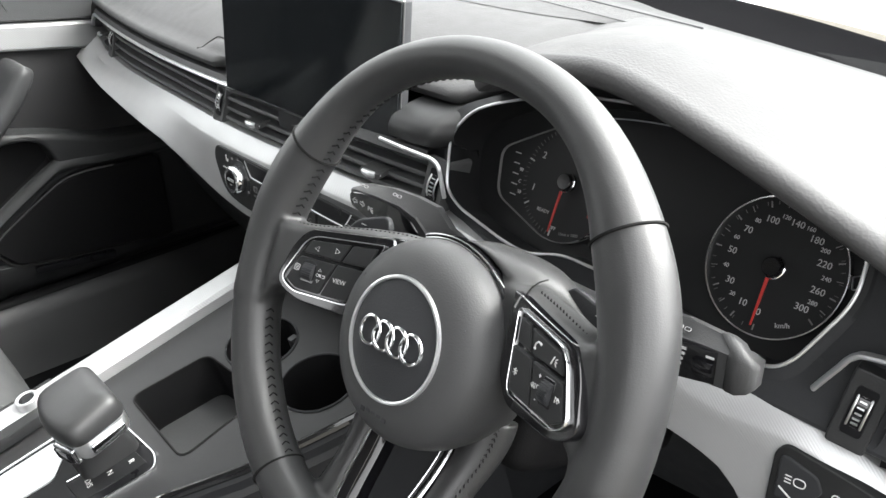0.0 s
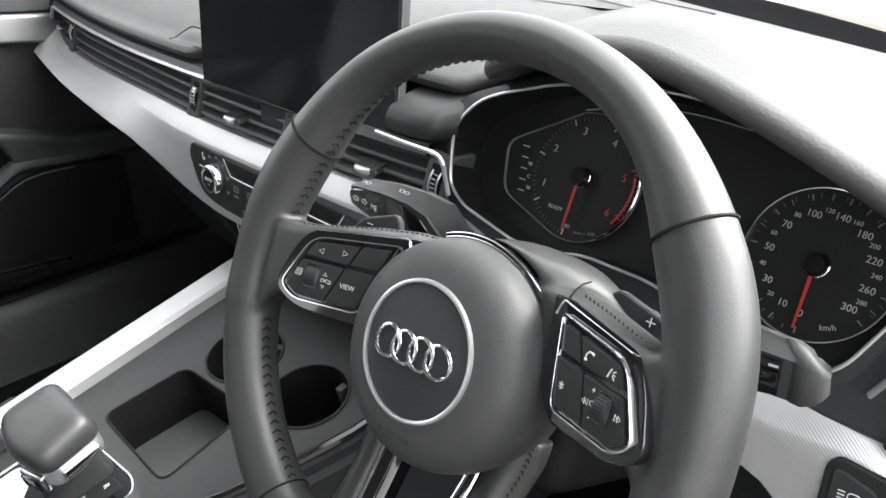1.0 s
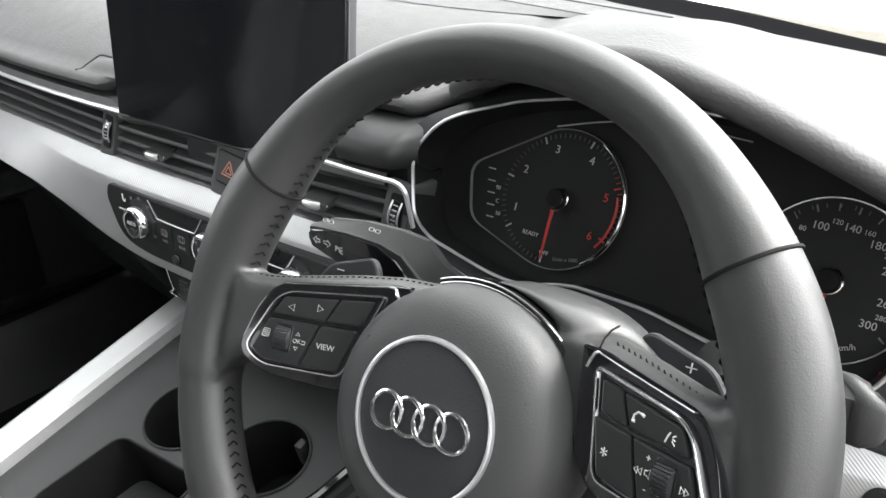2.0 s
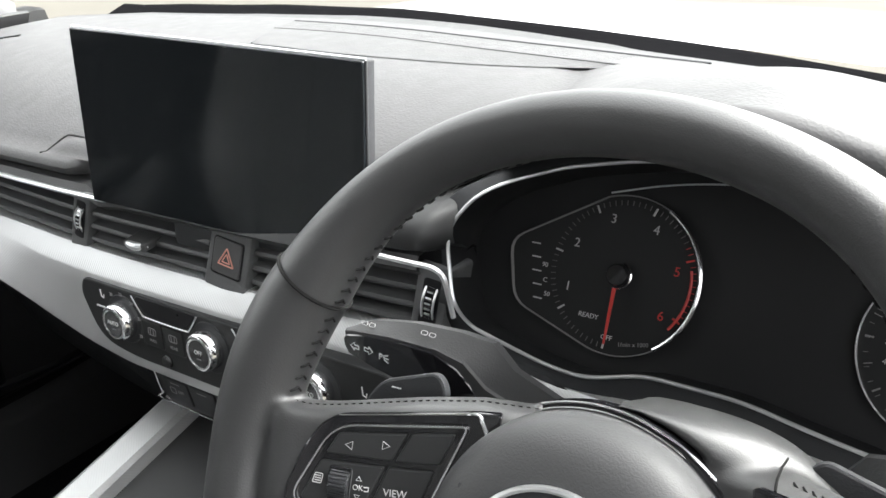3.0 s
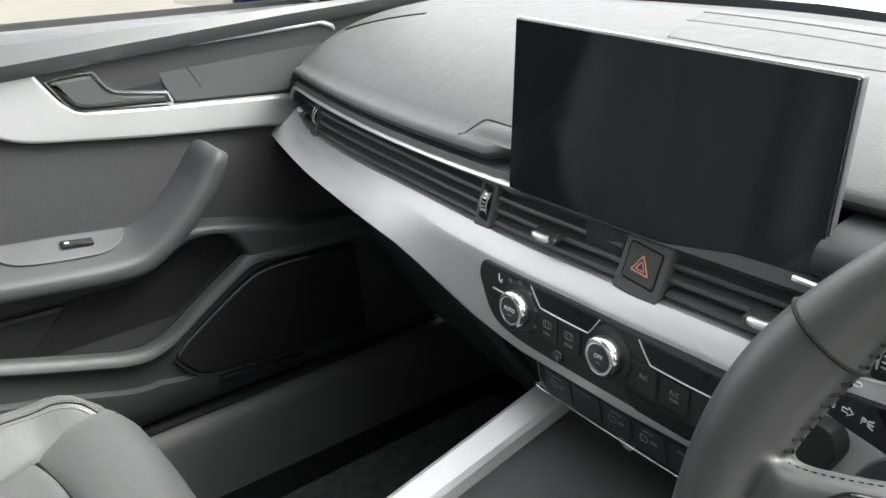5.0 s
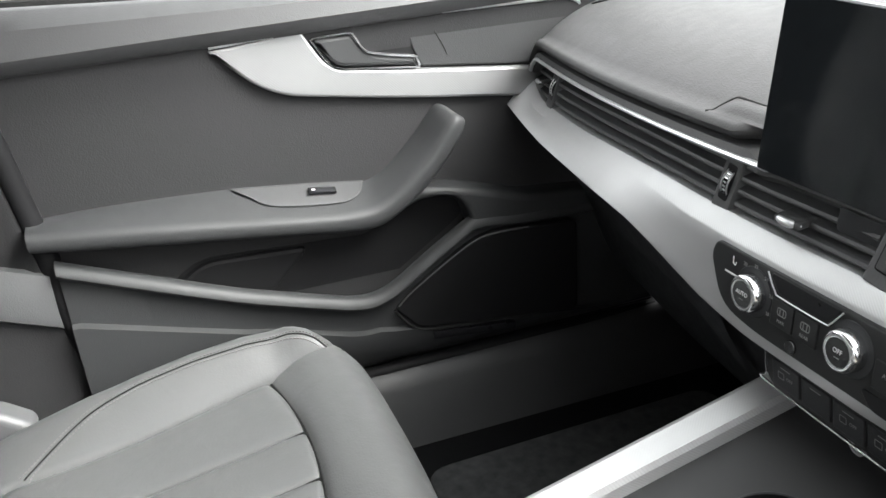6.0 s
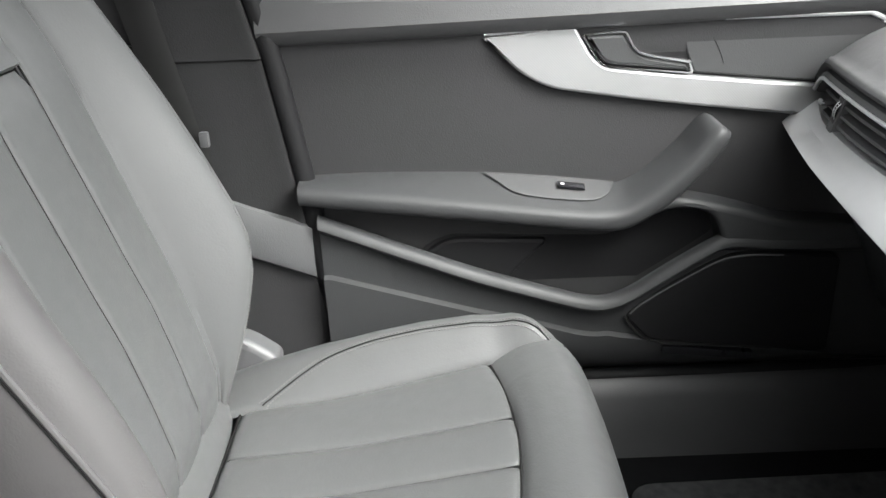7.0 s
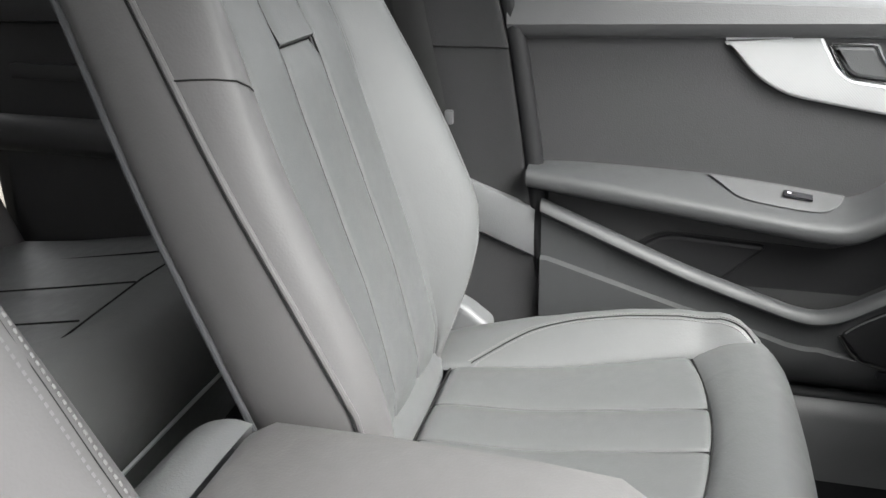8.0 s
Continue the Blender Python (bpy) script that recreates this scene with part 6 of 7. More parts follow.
for y in np.linspace(-0.62, 0.175, 20):
    rows.append([(-0.098, y, 0.000), (-0.099, y, 0.011), (-0.102, y, 0.016), (-0.127, y, 0.017), (-0.134, y, 0.013), (-0.136, y, 0.0), (-0.134, y, -0.02)])
part("silver_strip", loft(rows), SILVER, con, "ribbed aluminium strip along the console", angle=20)
for k in (-1, 1):
    rows = []
    for y in np.linspace(-0.62, 0.18, 24):
        x = console_edge(y) + 0.004 if k > 0 else -0.133
        rows.append([(x - k * 0.004, y, 0.002), (x + k * 0.004, y, -0.006), (x + k * 0.008, y, -0.10), (x + k * 0.02, y, -0.40)])
    part("side_panel", loft(rows), PLASTIC, con)
part("edge_strip", tube([(console_edge(y) + 0.002, y, 0.0005) for y in np.linspace(-0.3, 0.17, 24)], 0.0045, 8), GLOSS, con, "glossy black edge strip")
rows = [[(console_edge(y) + 0.004, y, -0.012), (console_edge(y) + 0.014, y, -0.020), (console_edge(y) + 0.016, y, -0.050), (console_edge(y) + 0.006, y, -0.058)] for y in np.linspace(-0.4, 0.17, 20)]
part("knee_pad", loft(rows), CONSOLETOP, con)
# selector
plate = rounded([(-0.062, -0.250), (-0.058, -0.106), (0.046, -0.100), (0.062, -0.108), (0.053, -0.170), (0.046, -0.250)], [0.006, 0.006, 0.008, 0.008, 0.02, 0.006])
pl = part("selector_plate", prism(plate, -0.002, 0.003, 0.001), SMOKED, con, "glossy plate with gear letters")
part("chrome_frame", frame_ring(plate, 0.0, 0.0045, 0.0024), CHROME, pl, "chrome frame of the plate")
part("bright_panel", prism(rounded([(-0.057, -0.240), (-0.054, -0.160), (-0.034, -0.156), (-0.006, -0.180), (-0.013, -0.240)], 0.006), 0.002, 0.0042, 0.0008), SATIN, pl, "polished metal plate")
part("letter_plate", prism(rounded([(0.020, -0.112), (0.049, -0.110), (0.042, -0.172), (0.010, -0.174)], 0.002), 0.002, 0.0038, 0.0006), DIAL, pl)
part("gate_line", prism([(0.017, -0.112), (0.0185, -0.112), (0.0085, -0.172), (0.007, -0.172)], 0.003, 0.0046), CHROME, pl)
for x, y, s in ((0.0355, -0.1195, "R"), (0.0315, -0.1395, "N"), (0.0265, -0.1585, "D/S")):
    write("letters", s, 0.0075, flat(x, y, 0.0040, -8), WHITE, pl)
lever = thing("gear_selector", "leather-topped gear selector with chrome underside", "gear selector", con.matrix_basis @ Matrix.Translation((0.015, -0.130, 0.002)))
rows = []
for z, g in ((0.0625, 0.90), (0.0632, 0.965), (0.0655, 0.995), (0.070, 1.0), (0.0745, 0.985), (0.079, 0.95), (0.0825, 0.88), (0.0848, 0.74), (0.0858, 0.40)):
    rows.append([(g * p[0], g * p[1] - 0.05 * (z - 0.05), z + 0.06 * p[1]) for p in rounded([(-0.042, -0.022), (-0.038, 0.029), (0.038, 0.029), (0.042, -0.022), (0.0, -0.034)], [0.014, 0.012, 0.012, 0.014, 0.02])])
part("leather_cap", loft(rows, close_cols=True, caps=True), LEATHER, lever, "smooth leather cap")
base_line = rounded([(-0.038, -0.020), (-0.034, 0.026), (0.036, 0.027), (0.039, -0.020), (0.0, -0.032)], [0.012, 0.010, 0.010, 0.008, 0.010])
part("chrome_base", loft([[(g * p[0], g * p[1], z + 0.06 * p[1]) for p in base_line] for z, g in ((0.040, 0.70), (0.0425, 0.88), (0.046, 0.96), (0.050, 0.985), (0.0626, 1.0))], close_cols=True, caps=True), SATIN, lever, "satin metal base with buttons")
part("release_button", moved(box(-0.0022, 0.0022, -0.0165, 0.0165, -0.0050, 0.0050, 0.002, 3), pose(0.0385, 0.004, 0.0535, 0, 4, 4)), CHROME, lever, "chrome release button")
park = part("park_button", moved(box(-0.0135, 0.0135, -0.0030, 0.0030, -0.0085, 0.0085, 0.0028, 3), pose(0.0205, -0.0285, 0.0510, 0, 0, 17)), CHROME, lever, "chrome edged park button")
part("button_face", moved(box(-0.0108, 0.0108, -0.0038, -0.0024, -0.0060, 0.0060, 0.002), pose(0.0205, -0.0285, 0.0510, 0, 0, 17)), GLOSS, park)
part("boot", loft([[(g * p[0], g * p[1], z) for p in rounded([(-0.046, -0.030), (-0.044, 0.026), (0.012, 0.026), (0.010, -0.030)], 0.012)] for z, g in ((0.001, 1.0), (0.008, 0.98), (0.018, 0.90), (0.030, 0.80), (0.046, 0.66))], close_cols=True), LEATHER, lever, "dark leather boot under the knob")
rk = thing("start_knob", "small round silver knob beside the selector", "rotary knob", plane_at((-0.113, -0.155, 0.546), (1, 0, 0), (0, math.cos(radians(CP)), math.sin(radians(CP)))))
part("plate", prism(rounded([(-0.022, -0.05), (-0.022, 0.03), (0.026, 0.03), (0.026, -0.05)], 0.004), 0.0, 0.012, 0.001), CONSOLE, rk)
part("knob", lathe([(0.0078, 0.0195), (0.0088, 0.0215), (0.0102, 0.0215), (0.0113, 0.0205), (0.0118, 0.010)], 36), SATIN, rk)
part("cap", lathe([(0.0, 0.0202), (0.0076, 0.0202), (0.0082, 0.0190)], 32), SMOKED, rk)
k2 = thing("volume_knob", "ribbed silver volume knob behind the selector", "rotary knob", plane_at((0.052, -0.232, 0.532), (1, 0, 0), (0, math.cos(radians(CP)), math.sin(radians(CP)))))
part("knob", lathe([(0.0, 0.024), (0.014, 0.024), (0.0165, 0.021), (0.0172, 0.002)], 36), CHROME, k2)

# centre armrest
arm = thing("centre_armrest", "grey leather centre armrest with dark plastic hinge cover", "armrest")
rows = []
for y, z, w in ((-0.625, 0.60, 0.074), (-0.622, 0.634, 0.080), (-0.60, 0.646, 0.083), (-0.50, 0.647, 0.084), (-0.38, 0.644, 0.084), (-0.315, 0.640, 0.083), (-0.292, 0.626, 0.080), (-0.288, 0.60, 0.074)):
    rows.append([(-w + 0.006, y, z - 0.05), (-w, y, z - 0.03), (-w, y, z - 0.012), (-w + 0.006, y, z - 0.003), (-w + 0.02, y, z), (w - 0.02, y, z), (w - 0.006, y, z - 0.003), (w, y, z - 0.012), (w, y, z - 0.03), (w - 0.006, y, z - 0.05)])
part("cushion", loft(rows, caps=True), SEATDARK, arm, "grey leather lid")
rows = []
for y, z in ((-0.628, 0.632), (-0.650, 0.634), (-0.680, 0.622), (-0.705, 0.59), (-0.715, 0.50), (-0.715, 0.30)):
    rows.append([(-0.086, y, z - 0.05), (-0.083, y, z - 0.008), (-0.072, y, z), (0.072, y, z), (0.083, y, z - 0.008), (0.086, y, z - 0.05)])
rows = [np.array(r).reshape(-1, 3) for r in spline([np.array(spline(r, 4)).ravel() for r in rows], 4)]
part("hinge_cover", loft(rows), PILLAR, arm, "smooth dark plastic hinge cover")
part("base", box(-0.088, 0.088, -0.66, -0.27, 0.27, 0.605, 0.01), PLASTIC, arm)


# ---- front seats ----
BD = np.array((0.0, -0.445, 0.896))    # up along the backrest
BN = np.array((0.0, 0.896, 0.445))     # out of the backrest towards the front
FINE = (0, 0.02, 0.05, 0.1, 0.2, 0.35, 0.5, 0.65, 0.8, 0.9, 0.95, 0.98, 1)
BO = np.array((0.0, -0.490, 0.510))


def cushion_height(y):
    """Height of the seat's middle along its length."""
    base = 0.517 + 0.165 * (y + 0.243) + 0.014 * smooth_step(-0.40, -0.57, y)
    return base + 0.010 * smooth_step(-0.245, -0.20, y) - 0.115 * max(0.0, (y + 0.19) / 0.085) ** 2.6


def strip_edge(y):
    """Half the width of the cushion's middle, which opens towards the front."""
    return 0.128 + 0.035 * (y + 0.556) / 0.305 + 0.26 * max(0.0, y + 0.25)


def front_seam(x):
    return -0.231 - 0.020 * min(1.0, abs(x) / 0.16) ** 2


def bolster_top(x, y):
    """Height of the cushion's side bolster above any point, by the half width x."""
    e = strip_edge(y)
    r = float(np.interp(y, (-0.62, -0.58, -0.52, -0.459, -0.40, -0.333, -0.27, -0.22, -0.19, -0.17, -0.155), (-0.002, 0.004, 0.018, 0.034, 0.042, 0.044, 0.040, 0.029, 0.014, -0.006, -0.036)))
    f = (x - e) / (0.198 - e)
    if f <= 1:
        rise = r * smooth_step(-0.25, 1.08, f) - r * smooth_step(-0.25, 1.08, 0)
        return cushion_height(min(y, -0.20)) + rise + 0.002 - 0.008 * math.exp(-max(0.0, x - e) / 0.0016)
    d = x - 0.198
    top = cushion_height(min(y, -0.20)) + r * (smooth_step(-0.25, 1.08, 1) - smooth_step(-0.25, 1.08, 0)) + 0.002
    return top + 0.10 * d - 9.0 * max(0.0, d - 0.006) ** 2 - 4000 * max(0.0, d - 0.020) ** 3


def thread_rows(path, side, gap, size=0.0007, every=0.0042):
    """Short stitches in two rows along a sewn line."""
    bms = []
    path = [np.array(q, float) for q in path]
    side = np.array(side, float)
    run = 0.0
    for a, b in zip(path, path[1:]):
        d = b - a
        length = float(np.linalg.norm(d))
        if length < 1e-6:
            continue
        d = d / length
        w = side - d * float(side @ d)
        w = w / np.linalg.norm(w)
        up = np.cross(w, d)
        if up[2] < 0:
            up = -up
        while run < length:
            for o in ((-gap, gap) if gap else (0.0,)):
                c = a + d * run + w * o - up * 0.0003
                m = Matrix(((w[0], d[0], up[0], c[0]), (w[1], d[1], up[1], c[1]), (w[2], d[2], up[2], c[2]), (0, 0, 0, 1)))
                bms.append(moved(box(-size, size, -0.0014, 0.0014, -0.0006, 0.0007), m))
            run += every
        run -= length
    return join(*bms)


def seat(xc, out, label, slide=0.0, flare=0.0):
    """A front seat; out is -1 or 1, the side of the door."""
    st = thing("front_seat", label, "car seat", pose(xc, slide, 0), group="front seats")

    # middle strips of the cushion, wider at the sides
    def across(q, y):
        m = 0.038 + 0.010 * (y + 0.556)
        return (-strip_edge(y), -m, m, strip_edge(y))[q]
    for j in range(3):
        rows = []
        for g in (0, 0.004, 0.012, 0.025, 0.05, 0.1, 0.2, 0.3, 0.4, 0.5, 0.6, 0.7, 0.8, 0.9, 0.95, 0.975, 0.988, 0.996, 1):
            row = []
            for f in FINE:
                y = -0.553 + 0.31 * g
                x = across(j, y) + (across(j + 1, y) - across(j, y)) * f
                y1 = front_seam(x) - 0.0006
                y = -0.553 + (y1 + 0.553) * g
                x = across(j, y) + (across(j + 1, y) - across(j, y)) * f
                e = min(f, 1 - f) * (0.08 if j == 1 else 0.11)
                dip = -0.006 * math.exp(-e / 0.0016) + 0.0028 * math.sin(math.pi * f)
                ey = min(y + 0.553, y1 - y)
                row.append((x, y, cushion_height(y) + dip - 0.007 * math.exp(-ey / 0.004)))
            rows.append(row)
        part("cushion_strip", loft(rows), SEAT, st)
    # front roll
    rows = []
    for i, f in enumerate(np.linspace(0, 1, 22) ** 1.15):
        row = []
        for x in np.linspace(-0.236, 0.236, 31):
            s = abs(x) / 0.236
            y0 = front_seam(x)
            if f < 0.55:
                g = f / 0.55
                y = y0 + (-0.1305 - 0.018 * s ** 2.5 - y0) * g
                z = cushion_height(y0 + (-0.1305 - y0) * g) - 0.007 * math.exp(-(g * 0.1) / 0.005)
            else:
                g = (f - 0.55) / 0.45
                y = -0.1305 - 0.018 * s ** 2.5 + 0.022 * math.sin(g * math.pi * 0.6) - 0.03 * g * g
                z = cushion_height(-0.1305) - 0.20 * g
            c = max(0.0, s - 0.62) / 0.38
            row.append((x, y - 0.022 * c ** 2.4 * min(1, f * 1.6), z - 0.018 * c ** 2.4))
        rows.append(row)
    part("cushion_front", loft(rows), SEAT, st)
    # sewn seams of the middle strips
    for q in (1, 2):
        part("seam", tube([(across(q, y), y, cushion_height(y) - 0.0040) for y in np.linspace(-0.55, -0.235, 16)], 0.0011, 6), THREAD, st)
    part("seam", tube([(x, front_seam(x), cushion_height(front_seam(x)) - 0.0048) for x in np.linspace(-0.16, 0.16, 17)], 0.0014, 6), THREAD, st)
    part("seam", tube([(x, -0.5545, cushion_height(-0.5545) - 0.0040) for x in np.linspace(-0.128, 0.128, 9)], 0.0016, 6), THREAD, st)
    # side bolsters of the cushion
    for k in (-1, 1):
        rows = []
        for y in np.linspace(-0.62, -0.158, 38):
            e = strip_edge(y)
            pinch = 1 - 0.13 * smooth_step(-0.25, -0.15, y)
            xs = [e + (0.198 - e) * q for q in (0, 0.02, 0.05, 0.15, 0.3, 0.45, 0.6, 0.75, 0.9, 1.0)] + [0.204, 0.212, 0.219, 0.225, 0.231, 0.236]
            row = [(k * x * pinch, y, bolster_top(x, y)) for x in xs]
            z = row[-1][2]
            row += [(k * 0.240 * pinch, y, z - 0.022), (k * 0.241 * pinch, y, z - 0.07), (k * 0.232 * pinch, y, z - 0.14)]
            rows.append(row)
        part("cushion_bolster", loft(rows), SEAT, st, "raised leather side bolster")
        seam = []
        for x, y in spline(((strip_edge(-0.528) + 0.003, -0.528), (0.160, -0.500), (0.180, -0.468), (0.193, -0.430), (0.198, -0.38), (0.1985, -0.32), (0.198, -0.27), (0.198, -0.22), (0.197, -0.190), (0.193, -0.178)), 6):
            pinch = 1 - 0.13 * smooth_step(-0.25, -0.15, y)
            seam.append((k * x * pinch, y, bolster_top(x, y) + 0.0004))
        part("seam", tube(seam, 0.0010, 6), THREAD, st)
        both = []
        for o in (-0.0048, 0.0048):
            row = []
            for q in range(len(seam)):
                a, b = np.array(seam[max(q - 1, 0)]), np.array(seam[min(q + 1, len(seam) - 1)])
                d = (b - a)[:2] / np.linalg.norm((b - a)[:2])
                x, y = abs(seam[q][0]) + o * abs(d[1]), seam[q][1] - o * k * d[0]
                pinch = 1 - 0.13 * smooth_step(-0.25, -0.15, y)
                row.append((k * x, y, bolster_top(x / pinch, y) + 0.0009))
            both.append(thread_rows(row, (k, 0, 0), 0.0))
        part("stitching", join(*both), GREYTHREAD, st, "double row of grey stitches")
    part("cushion_base", box(-0.235, 0.235, -0.62, -0.165, 0.36, 0.455, 0.02), PLASTIC, st)
    part("seat_rail", box(-0.19, -0.15, -0.66, -0.12, 0.262, 0.36, 0.006), PLASTIC, st)
    part("seat_rail", box(0.15, 0.19, -0.66, -0.12, 0.262, 0.36, 0.006), PLASTIC, st)

    # backrest: rows along its height
    def bp(x, h, n):
        return BO + BD * h + BN * n + np.array((x, 0, 0))

    def half_width(h, k=1):
        w = 0.217 - 0.022 * smooth_step(0.32, 0.62, h) - 0.010 * smooth_step(0.10, 0.0, h)
        return w - 0.062 * smooth_step(0.20, 0.02, h) if k == out else w + flare * smooth_step(0.50, 0.15, h)
    def back(h):
        return -0.122 + 0.095 * h
    def ins(h):
        return float(np.interp(h, (0, 0.03, 0.06, 0.125, 0.19, 0.25, 0.31, 0.36, 0.44, 0.70), (-0.100, -0.080, -0.060, -0.042, -0.027, -0.018, -0.008, 0.0, 0.014, 0.030)))

    def crest(h, k=-out):
        if k == out:
            return float(np.interp(h, (0, 0.04, 0.075, 0.10, 0.137, 0.17, 0.21, 0.28, 0.36, 0.45, 0.70), (-0.098, -0.056, -0.022, 0.0, 0.027, 0.040, 0.046, 0.050, 0.051, 0.050, 0.046)))
        return float(np.interp(h, (0, 0.05, 0.09, 0.13, 0.17, 0.22, 0.28, 0.35, 0.42, 0.50, 0.70), (-0.050, -0.012, 0.006, 0.017, 0.023, 0.027, 0.029, 0.034, 0.042, 0.055, 0.050)))
    edges = [-0.122, -0.043, 0.043, 0.122]
    for j in range(3):
        rows = []
        top = 0.445 if j == 1 else 0.70
        for h in np.linspace(0.0, top, 24 if j == 1 else 34):
            row = []
            for f in FINE:
                t = 1 - 0.08 * smooth_step(0.35, 0.6, h)
                x = (edges[j] + (edges[j + 1] - edges[j]) * f) * t
                e = min(f, 1 - f) * 0.075
                row.append(bp(x, h, ins(h) - 0.006 * math.exp(-e / 0.0016) + 0.002 * math.sin(math.pi * f) - 0.006 * math.exp(-(top - h) / 0.004) - (0.03 * smooth_step(0.60, 0.70, h) if j != 1 else 0)))
            rows.append(row)
        part("backrest_strip", loft(rows), SEAT, st)
    rows = []
    for h in (0.447, 0.4478, 0.449, 0.455, 0.47, 0.49, 0.52, 0.55, 0.58, 0.61, 0.64, 0.67, 0.70):
        t = 1 - 0.08 * smooth_step(0.35, 0.6, h)
        rows.append([bp(x * t, h, ins(h) + 0.0045 * math.exp(-max(0, h - 0.449) / 0.03) - (0.012 if h < 0.4475 else 0.0) - 0.004 * math.exp(-(0.0425 - abs(x)) / 0.002) - 0.03 * smooth_step(0.60, 0.70, h)) for x in np.linspace(-0.0425, 0.0425, 13)])
    part("shoulder_panel", loft(rows), SEAT, st)
    for k in (-1, 1):
        rows = []
        for h in np.linspace(0.005, 0.70, 34):
            t = 1 - 0.08 * smooth_step(0.35, 0.6, h)
            w = half_width(h, k)
            i0 = 0.1225 * t
            c, q = crest(h, k), ins(h)
            top = smooth_step(0.60, 0.70, h)
            d = w - i0
            base = min(0.0, c - 0.016)
            cross = [(i0, q - 0.006), (i0 + 0.003, q - 0.001)] + [tuple(v) for v in spline([(i0 + 0.008, q + 0.02 * (c - q)), (i0 + 0.28 * d, q + 0.42 * (c - q)), (i0 + 0.52 * d, q + 0.84 * (c - q)), (i0 + 0.70 * d, c - 0.0005), (i0 + 0.84 * d, c - 0.003), (i0 + 0.94 * d, base + 0.62 * (c - base)), (w, base + 0.26 * (c - base)), (w + 0.003, base)], 3)]
            rows.append([bp(k * x, h, n - 0.03 * top) for x, n in cross])
        part("backrest_bolster", loft(rows), SEAT if k == out else SEATDARK, st, "leather side bolster of the backrest")
        rows = []
        for h in np.linspace(-0.02, 0.70, 30):
            w = half_width(h, k)
            rows.append([bp(k * (w + 0.003), h, min(0.0, crest(h, k) - 0.016) - 0.001), bp(k * (w + 0.006), h, min(0.0, crest(h, k) - 0.016) - 0.012), bp(k * (w + 0.004), h, 0.8 * back(h)), bp(k * (w - 0.012), h, back(h) - 0.008), bp(k * (w - 0.05), h, back(h) - 0.016)])
        part("side_panel", loft(rows), SEATDARK, st, "smooth leather side panel")
        for n0, rr in ((-0.0005, 0.0030), (-1, 0.0034)):
            part("piping", tube([bp(k * (half_width(h, k) + (0.004 if n0 > -0.01 else 0.001)), h, n0 + min(0.0, crest(h, k) - 0.016) if n0 > -0.5 else back(h)) for h in np.linspace(-0.015, 0.69, 40)], rr, 8), SEATDARK if n0 > -0.01 else PLASTIC, st)
            if n0 > -0.01:
                part("piping_groove", tube([bp(k * (half_width(h, k) + 0.0055), h, min(0.0, crest(h, k) - 0.016) - 0.0045) for h in np.linspace(-0.015, 0.69, 40)], 0.0010, 6), THREAD, st)
        if k == out:
            def edge_line(h, g):
                i0 = 0.1225 * (1 - 0.08 * smooth_step(0.35, 0.6, h))
                return bp(k * (i0 + g * (half_width(h, k) - i0)), h, crest(h, k) - 0.0002 - 0.018 * max(0.0, g - 0.70))
            heights = np.linspace(0.045, 0.62, 44)
            part("seam", tube([edge_line(h, 0.76) for h in heights], 0.0009, 6), THREAD, st)
            part("stitching", join(*[thread_rows([edge_line(h, g) for h in heights], (1, 0, 0), 0.0) for g in (0.71, 0.81)]), GREYTHREAD, st, "double row of grey stitches")
        if flare and k != out:
            def lap(h, g):
                i0 = 0.1225 * (1 - 0.08 * smooth_step(0.35, 0.6, h))
                return bp(k * (i0 + g * (half_width(h, k) - i0)), h, crest(h) - 0.0003 - 0.018 * max(0.0, g - 0.70))
            part("edge_seam", tube([lap(h, 0.78) for h in np.linspace(0.10, 0.66, 30)], 0.0009, 6), THREAD, st)
            part("stitching", join(*[thread_rows([lap(h, g) for h in np.linspace(0.10, 0.66, 40)], (1, 0, 0), 0.0, 0.0008, 0.0050) for g in (0.72, 0.83)]), GREYTHREAD, st, "double row of grey stitches")
        d, w = half_width(0.44, k) - 0.1225, half_width(0.44, k)
        part("cross_seam", tube([bp(k * x, h, n + 0.0006) for x, h, n in ((w + 0.003, 0.452, 0.0), (w, 0.446, 0.30 * crest(0.45)), (w - 0.06 * d, 0.438, 0.65 * crest(0.444)), (w - 0.16 * d, 0.429, crest(0.437) - 0.002), (w - 0.30 * d, 0.421, crest(0.428)), (w - 0.42 * d, 0.417, ins(0.42) + 0.90 * (crest(0.42) - ins(0.42))))], 0.0008, 6), THREAD, st)
    for j in range(4):
        part("seam", tube([bp(edges[j] * (1 - 0.08 * smooth_step(0.35, 0.6, h)), h, ins(h) - (0.0026 if j in (1, 2) else 0.0040)) for h in np.linspace(0.0, 0.66, 30)], 0.0010, 6), THREAD, st)
    part("back_shell", loft([[bp(x * (1 - 0.30 * smooth_step(0.20, 0.0, h)), h, back(h) - 0.008 - 0.012 * math.cos(x * 6)) for x in np.linspace(-0.185, 0.185, 9)] for h in np.linspace(-0.06, 0.68, 8)]), PLASTIC, st)
    rows = []
    for h, w, n0, n1 in ((0.66, 0.10, 0.0, -0.07), (0.70, 0.118, 0.02, -0.085), (0.76, 0.122, 0.03, -0.085), (0.82, 0.112, 0.028, -0.07), (0.855, 0.08, 0.01, -0.05)):
        rows.append([bp(x, h, n) for x, n in rounded([(-w, n0), (w, n0), (w, n1), (-w, n1)], 0.035)])
    part("headrest", loft(rows, close_cols=True, caps=True), SEAT, st)
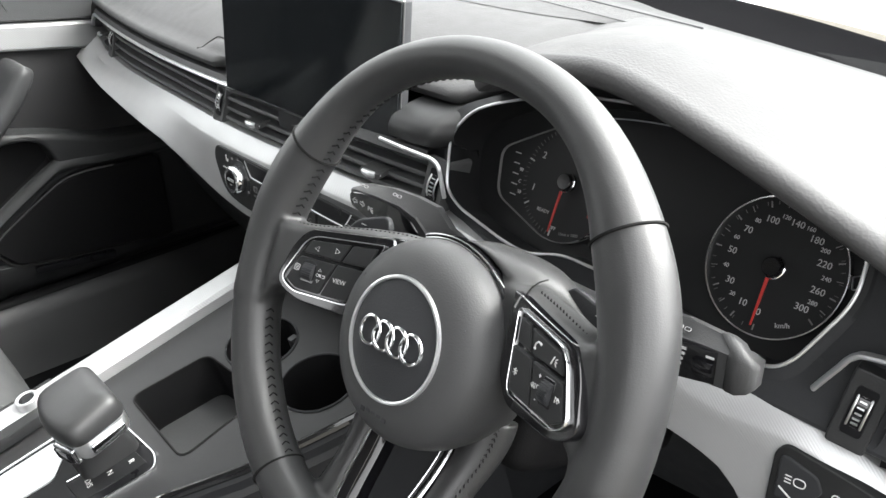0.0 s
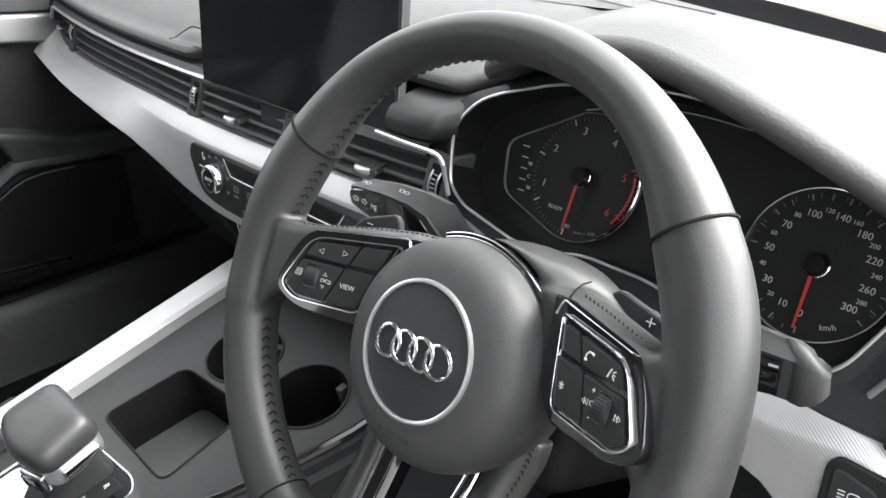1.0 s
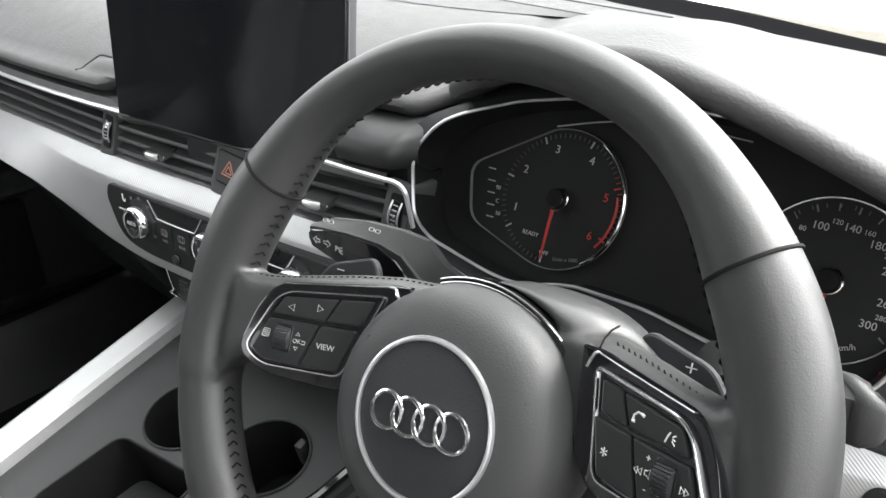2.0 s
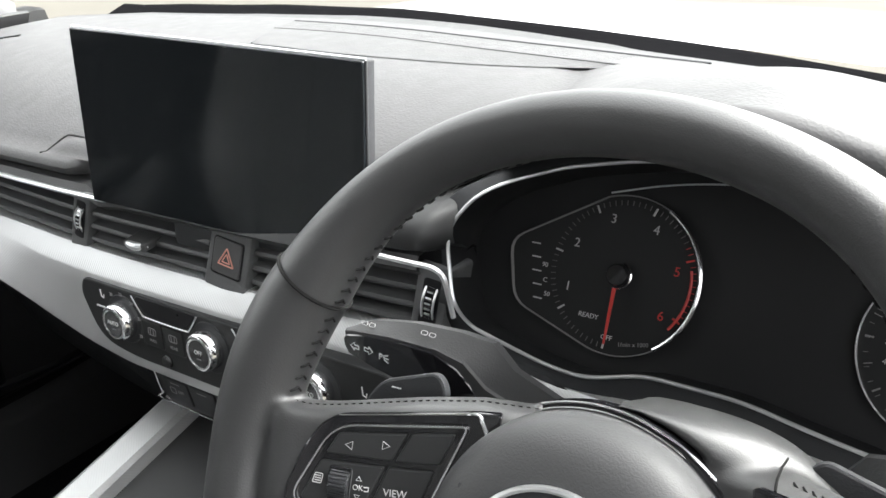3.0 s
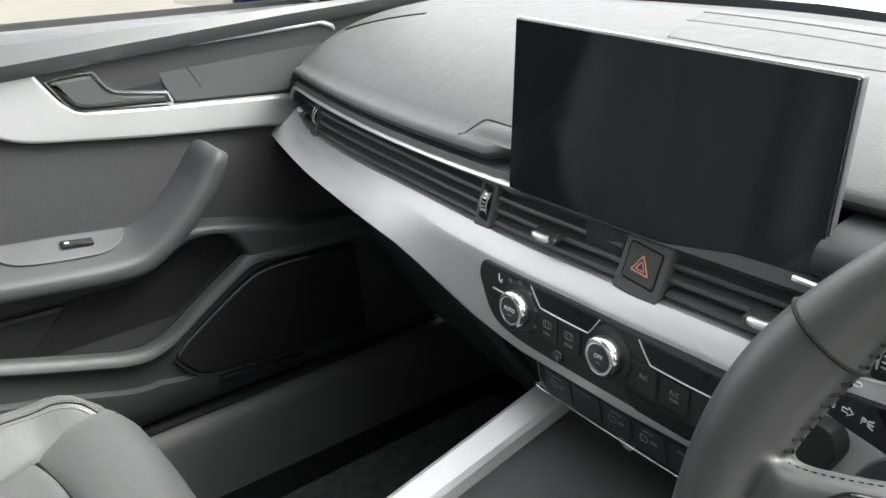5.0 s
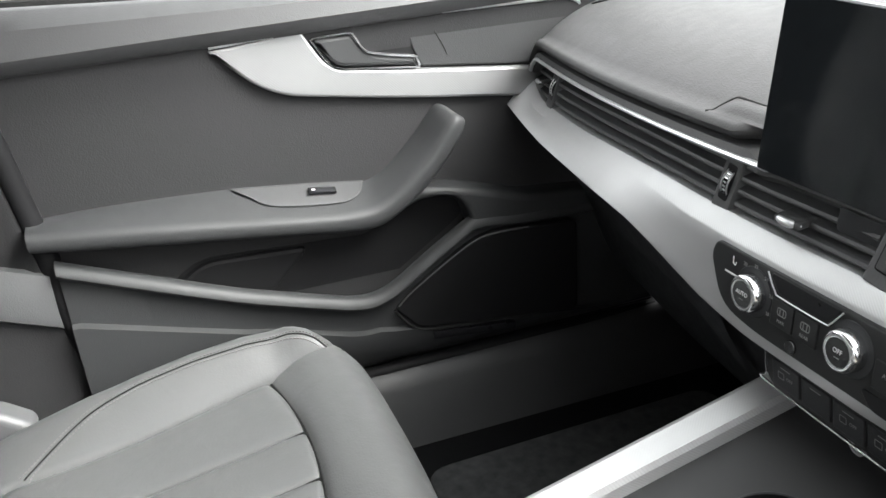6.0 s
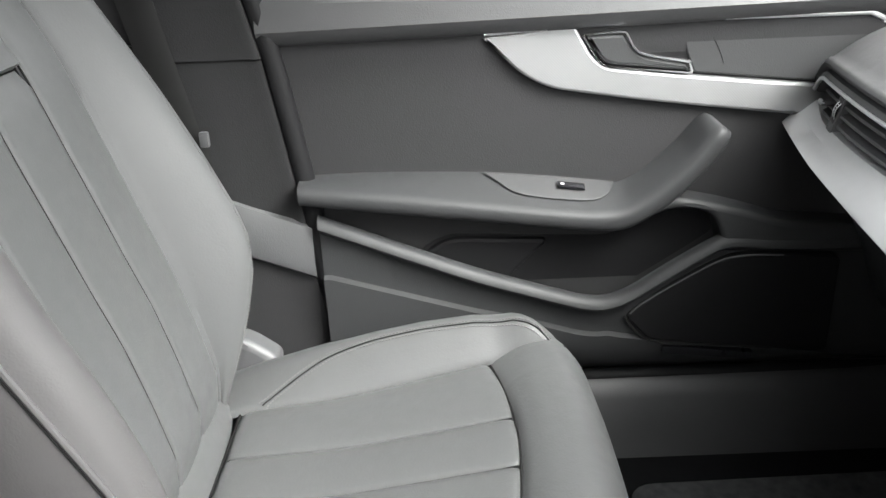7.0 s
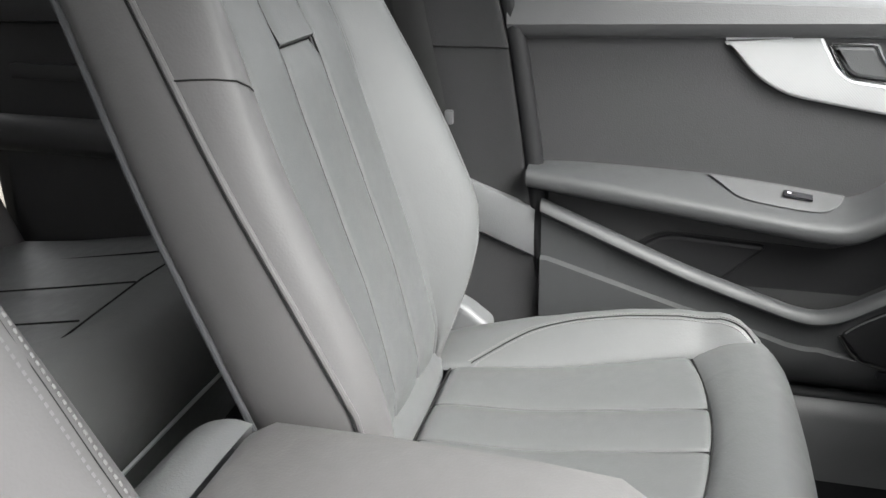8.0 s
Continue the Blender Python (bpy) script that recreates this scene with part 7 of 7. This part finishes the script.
    # roll between cushion and backrest
    part("rear_roll", loft([[(x, y - 0.012 * (abs(x) / 0.14) ** 3, cushion_height(-0.553) + z) for y, z in spline(((-0.5555, -0.012), (-0.5565, -0.002), (-0.561, 0.008), (-0.571, 0.022), (-0.583, 0.034), (-0.592, 0.036), (-0.602, 0.026), (-0.606, 0.0)), 3)] for x in np.linspace(-0.140, 0.140, 15)], caps=True), SEAT, st, "smooth leather roll between cushion and backrest")
    bk = part("belt_buckle", moved(box(-0.014, 0.014, -0.02, 0.02, -0.045, 0.055, 0.006), pose(-out * 0.262, -0.555, 0.50, 12, 0, 0)), PLASTIC, st)
    return st


seat(-0.345, -1, "grey leather passenger seat with stitched side bolsters")
seat(0.365, 1, "grey leather driver's seat with stitched side bolsters", 0.012, 0.020)

# hinge cover and belt tongue beside the passenger seat
hc = thing("belt_anchor", "grey plastic belt anchor beside the seat", "belt anchor")
ANCHOR = mat("pale_grey_plastic", (0.060, 0.061, 0.063), 0.46, 0, 600, 0.1, 0.1, spec=0.4)
part("cover", moved(prism(rounded([(-0.575, 0.512), (-0.558, 0.503), (-0.526, 0.478), (-0.532, 0.455), (-0.592, 0.425), (-0.600, 0.45)], [0.006, 0.006, 0.012, 0.012, 0.012, 0.01]), 0.0, 0.034, 0.012, 5), plane_at((-0.628, 0, 0), (0, 1, 0), (0, 0, 1))), ANCHOR, hc, "pale grey anchor cover")
part("strap", tube([(-0.655, -0.60, 0.50), (-0.672, -0.615, 0.70), (-0.672, -0.66, 0.92), (-0.655, -0.70, 1.15)], 0.022, 8, squash=0.12, up=(1, 0, 0)), RUBBER, hc, "black woven belt")
part("clip", box(-0.664, -0.654, -0.606, -0.594, 0.757, 0.777, 0.003), ANCHOR, hc)

# ---- rear bench ----
bench = thing("rear_bench", "dark grey leather rear bench seen past the front seats", "rear seat")
for x0, x1 in ((-0.66, -0.16), (-0.155, 0.155), (0.16, 0.66)):
    rows = []
    for y, z in ((-1.40, 0.50), (-1.25, 0.515), (-1.05, 0.545), (-0.985, 0.556), (-0.95, 0.550), (-0.918, 0.532), (-0.898, 0.500), (-0.893, 0.460), (-0.905, 0.415), (-0.93, 0.30)):
        rows.append([(x0 + (x1 - x0) * f, y, z + 0.016 * math.sin(math.pi * f) ** 0.5 + (0.02 * math.cos((f - 0.5) * 2 * math.pi) * -0.5)) for f in np.linspace(0, 1, 12)])
    part("cushion", loft(rows), SEAT, bench)
    rows = []
    for h in np.linspace(0, 0.62, 9):
        rows.append([(x0 + (x1 - x0) * f, -1.36 - 0.38 * h, 0.50 + 0.92 * h + 0) for f in np.linspace(0, 1, 6)])
    part("backrest", loft(rows), SEATDARK, bench)
for q in (0, 1, 2):
    part("seam", tube([(-0.56 + 0.12 * q, -1.30, 0.520), (-0.56 + 0.12 * q, -1.10, 0.553), (-0.56 + 0.12 * q, -0.99, 0.572)], 0.0014, 6), THREAD, bench)
part("seam", tube([(-0.62, -0.985, 0.566), (-0.45, -0.985, 0.574), (-0.2, -0.985, 0.566)], 0.0014, 6), THREAD, bench)
part("trim_line", tube([(-0.64, -0.899, 0.418), (-0.40, -0.899, 0.420), (-0.16, -0.899, 0.418)], 0.003, 6), SATIN, bench, "thin bright line under the seat front")
buckle = thing("seat_belt_buckle", "chrome and black belt buckle on the rear bench", "belt buckle")
part("buckle", moved(box(-0.014, 0.014, -0.03, 0.03, -0.04, 0.04, 0.006), pose(-0.25, -1.36, 0.66)), PLASTIC, buckle)
part("tongue", moved(box(-0.010, 0.010, -0.012, 0.012, 0.04, 0.07, 0.003), pose(-0.25, -1.36, 0.66)), CHROME, buckle)

# black rubber mat in the passenger footwell
fm = thing("floor_mat", "black carpet mat in the passenger footwell", "floor mat")
part("mat", moved(prism(rounded([(-0.57, -0.06), (-0.58, 0.42), (-0.17, 0.42), (-0.17, -0.06)], 0.04), 0.0, 0.010, 0.004), Matrix.Translation((0, 0, 0.262))), MATPILE, fm)
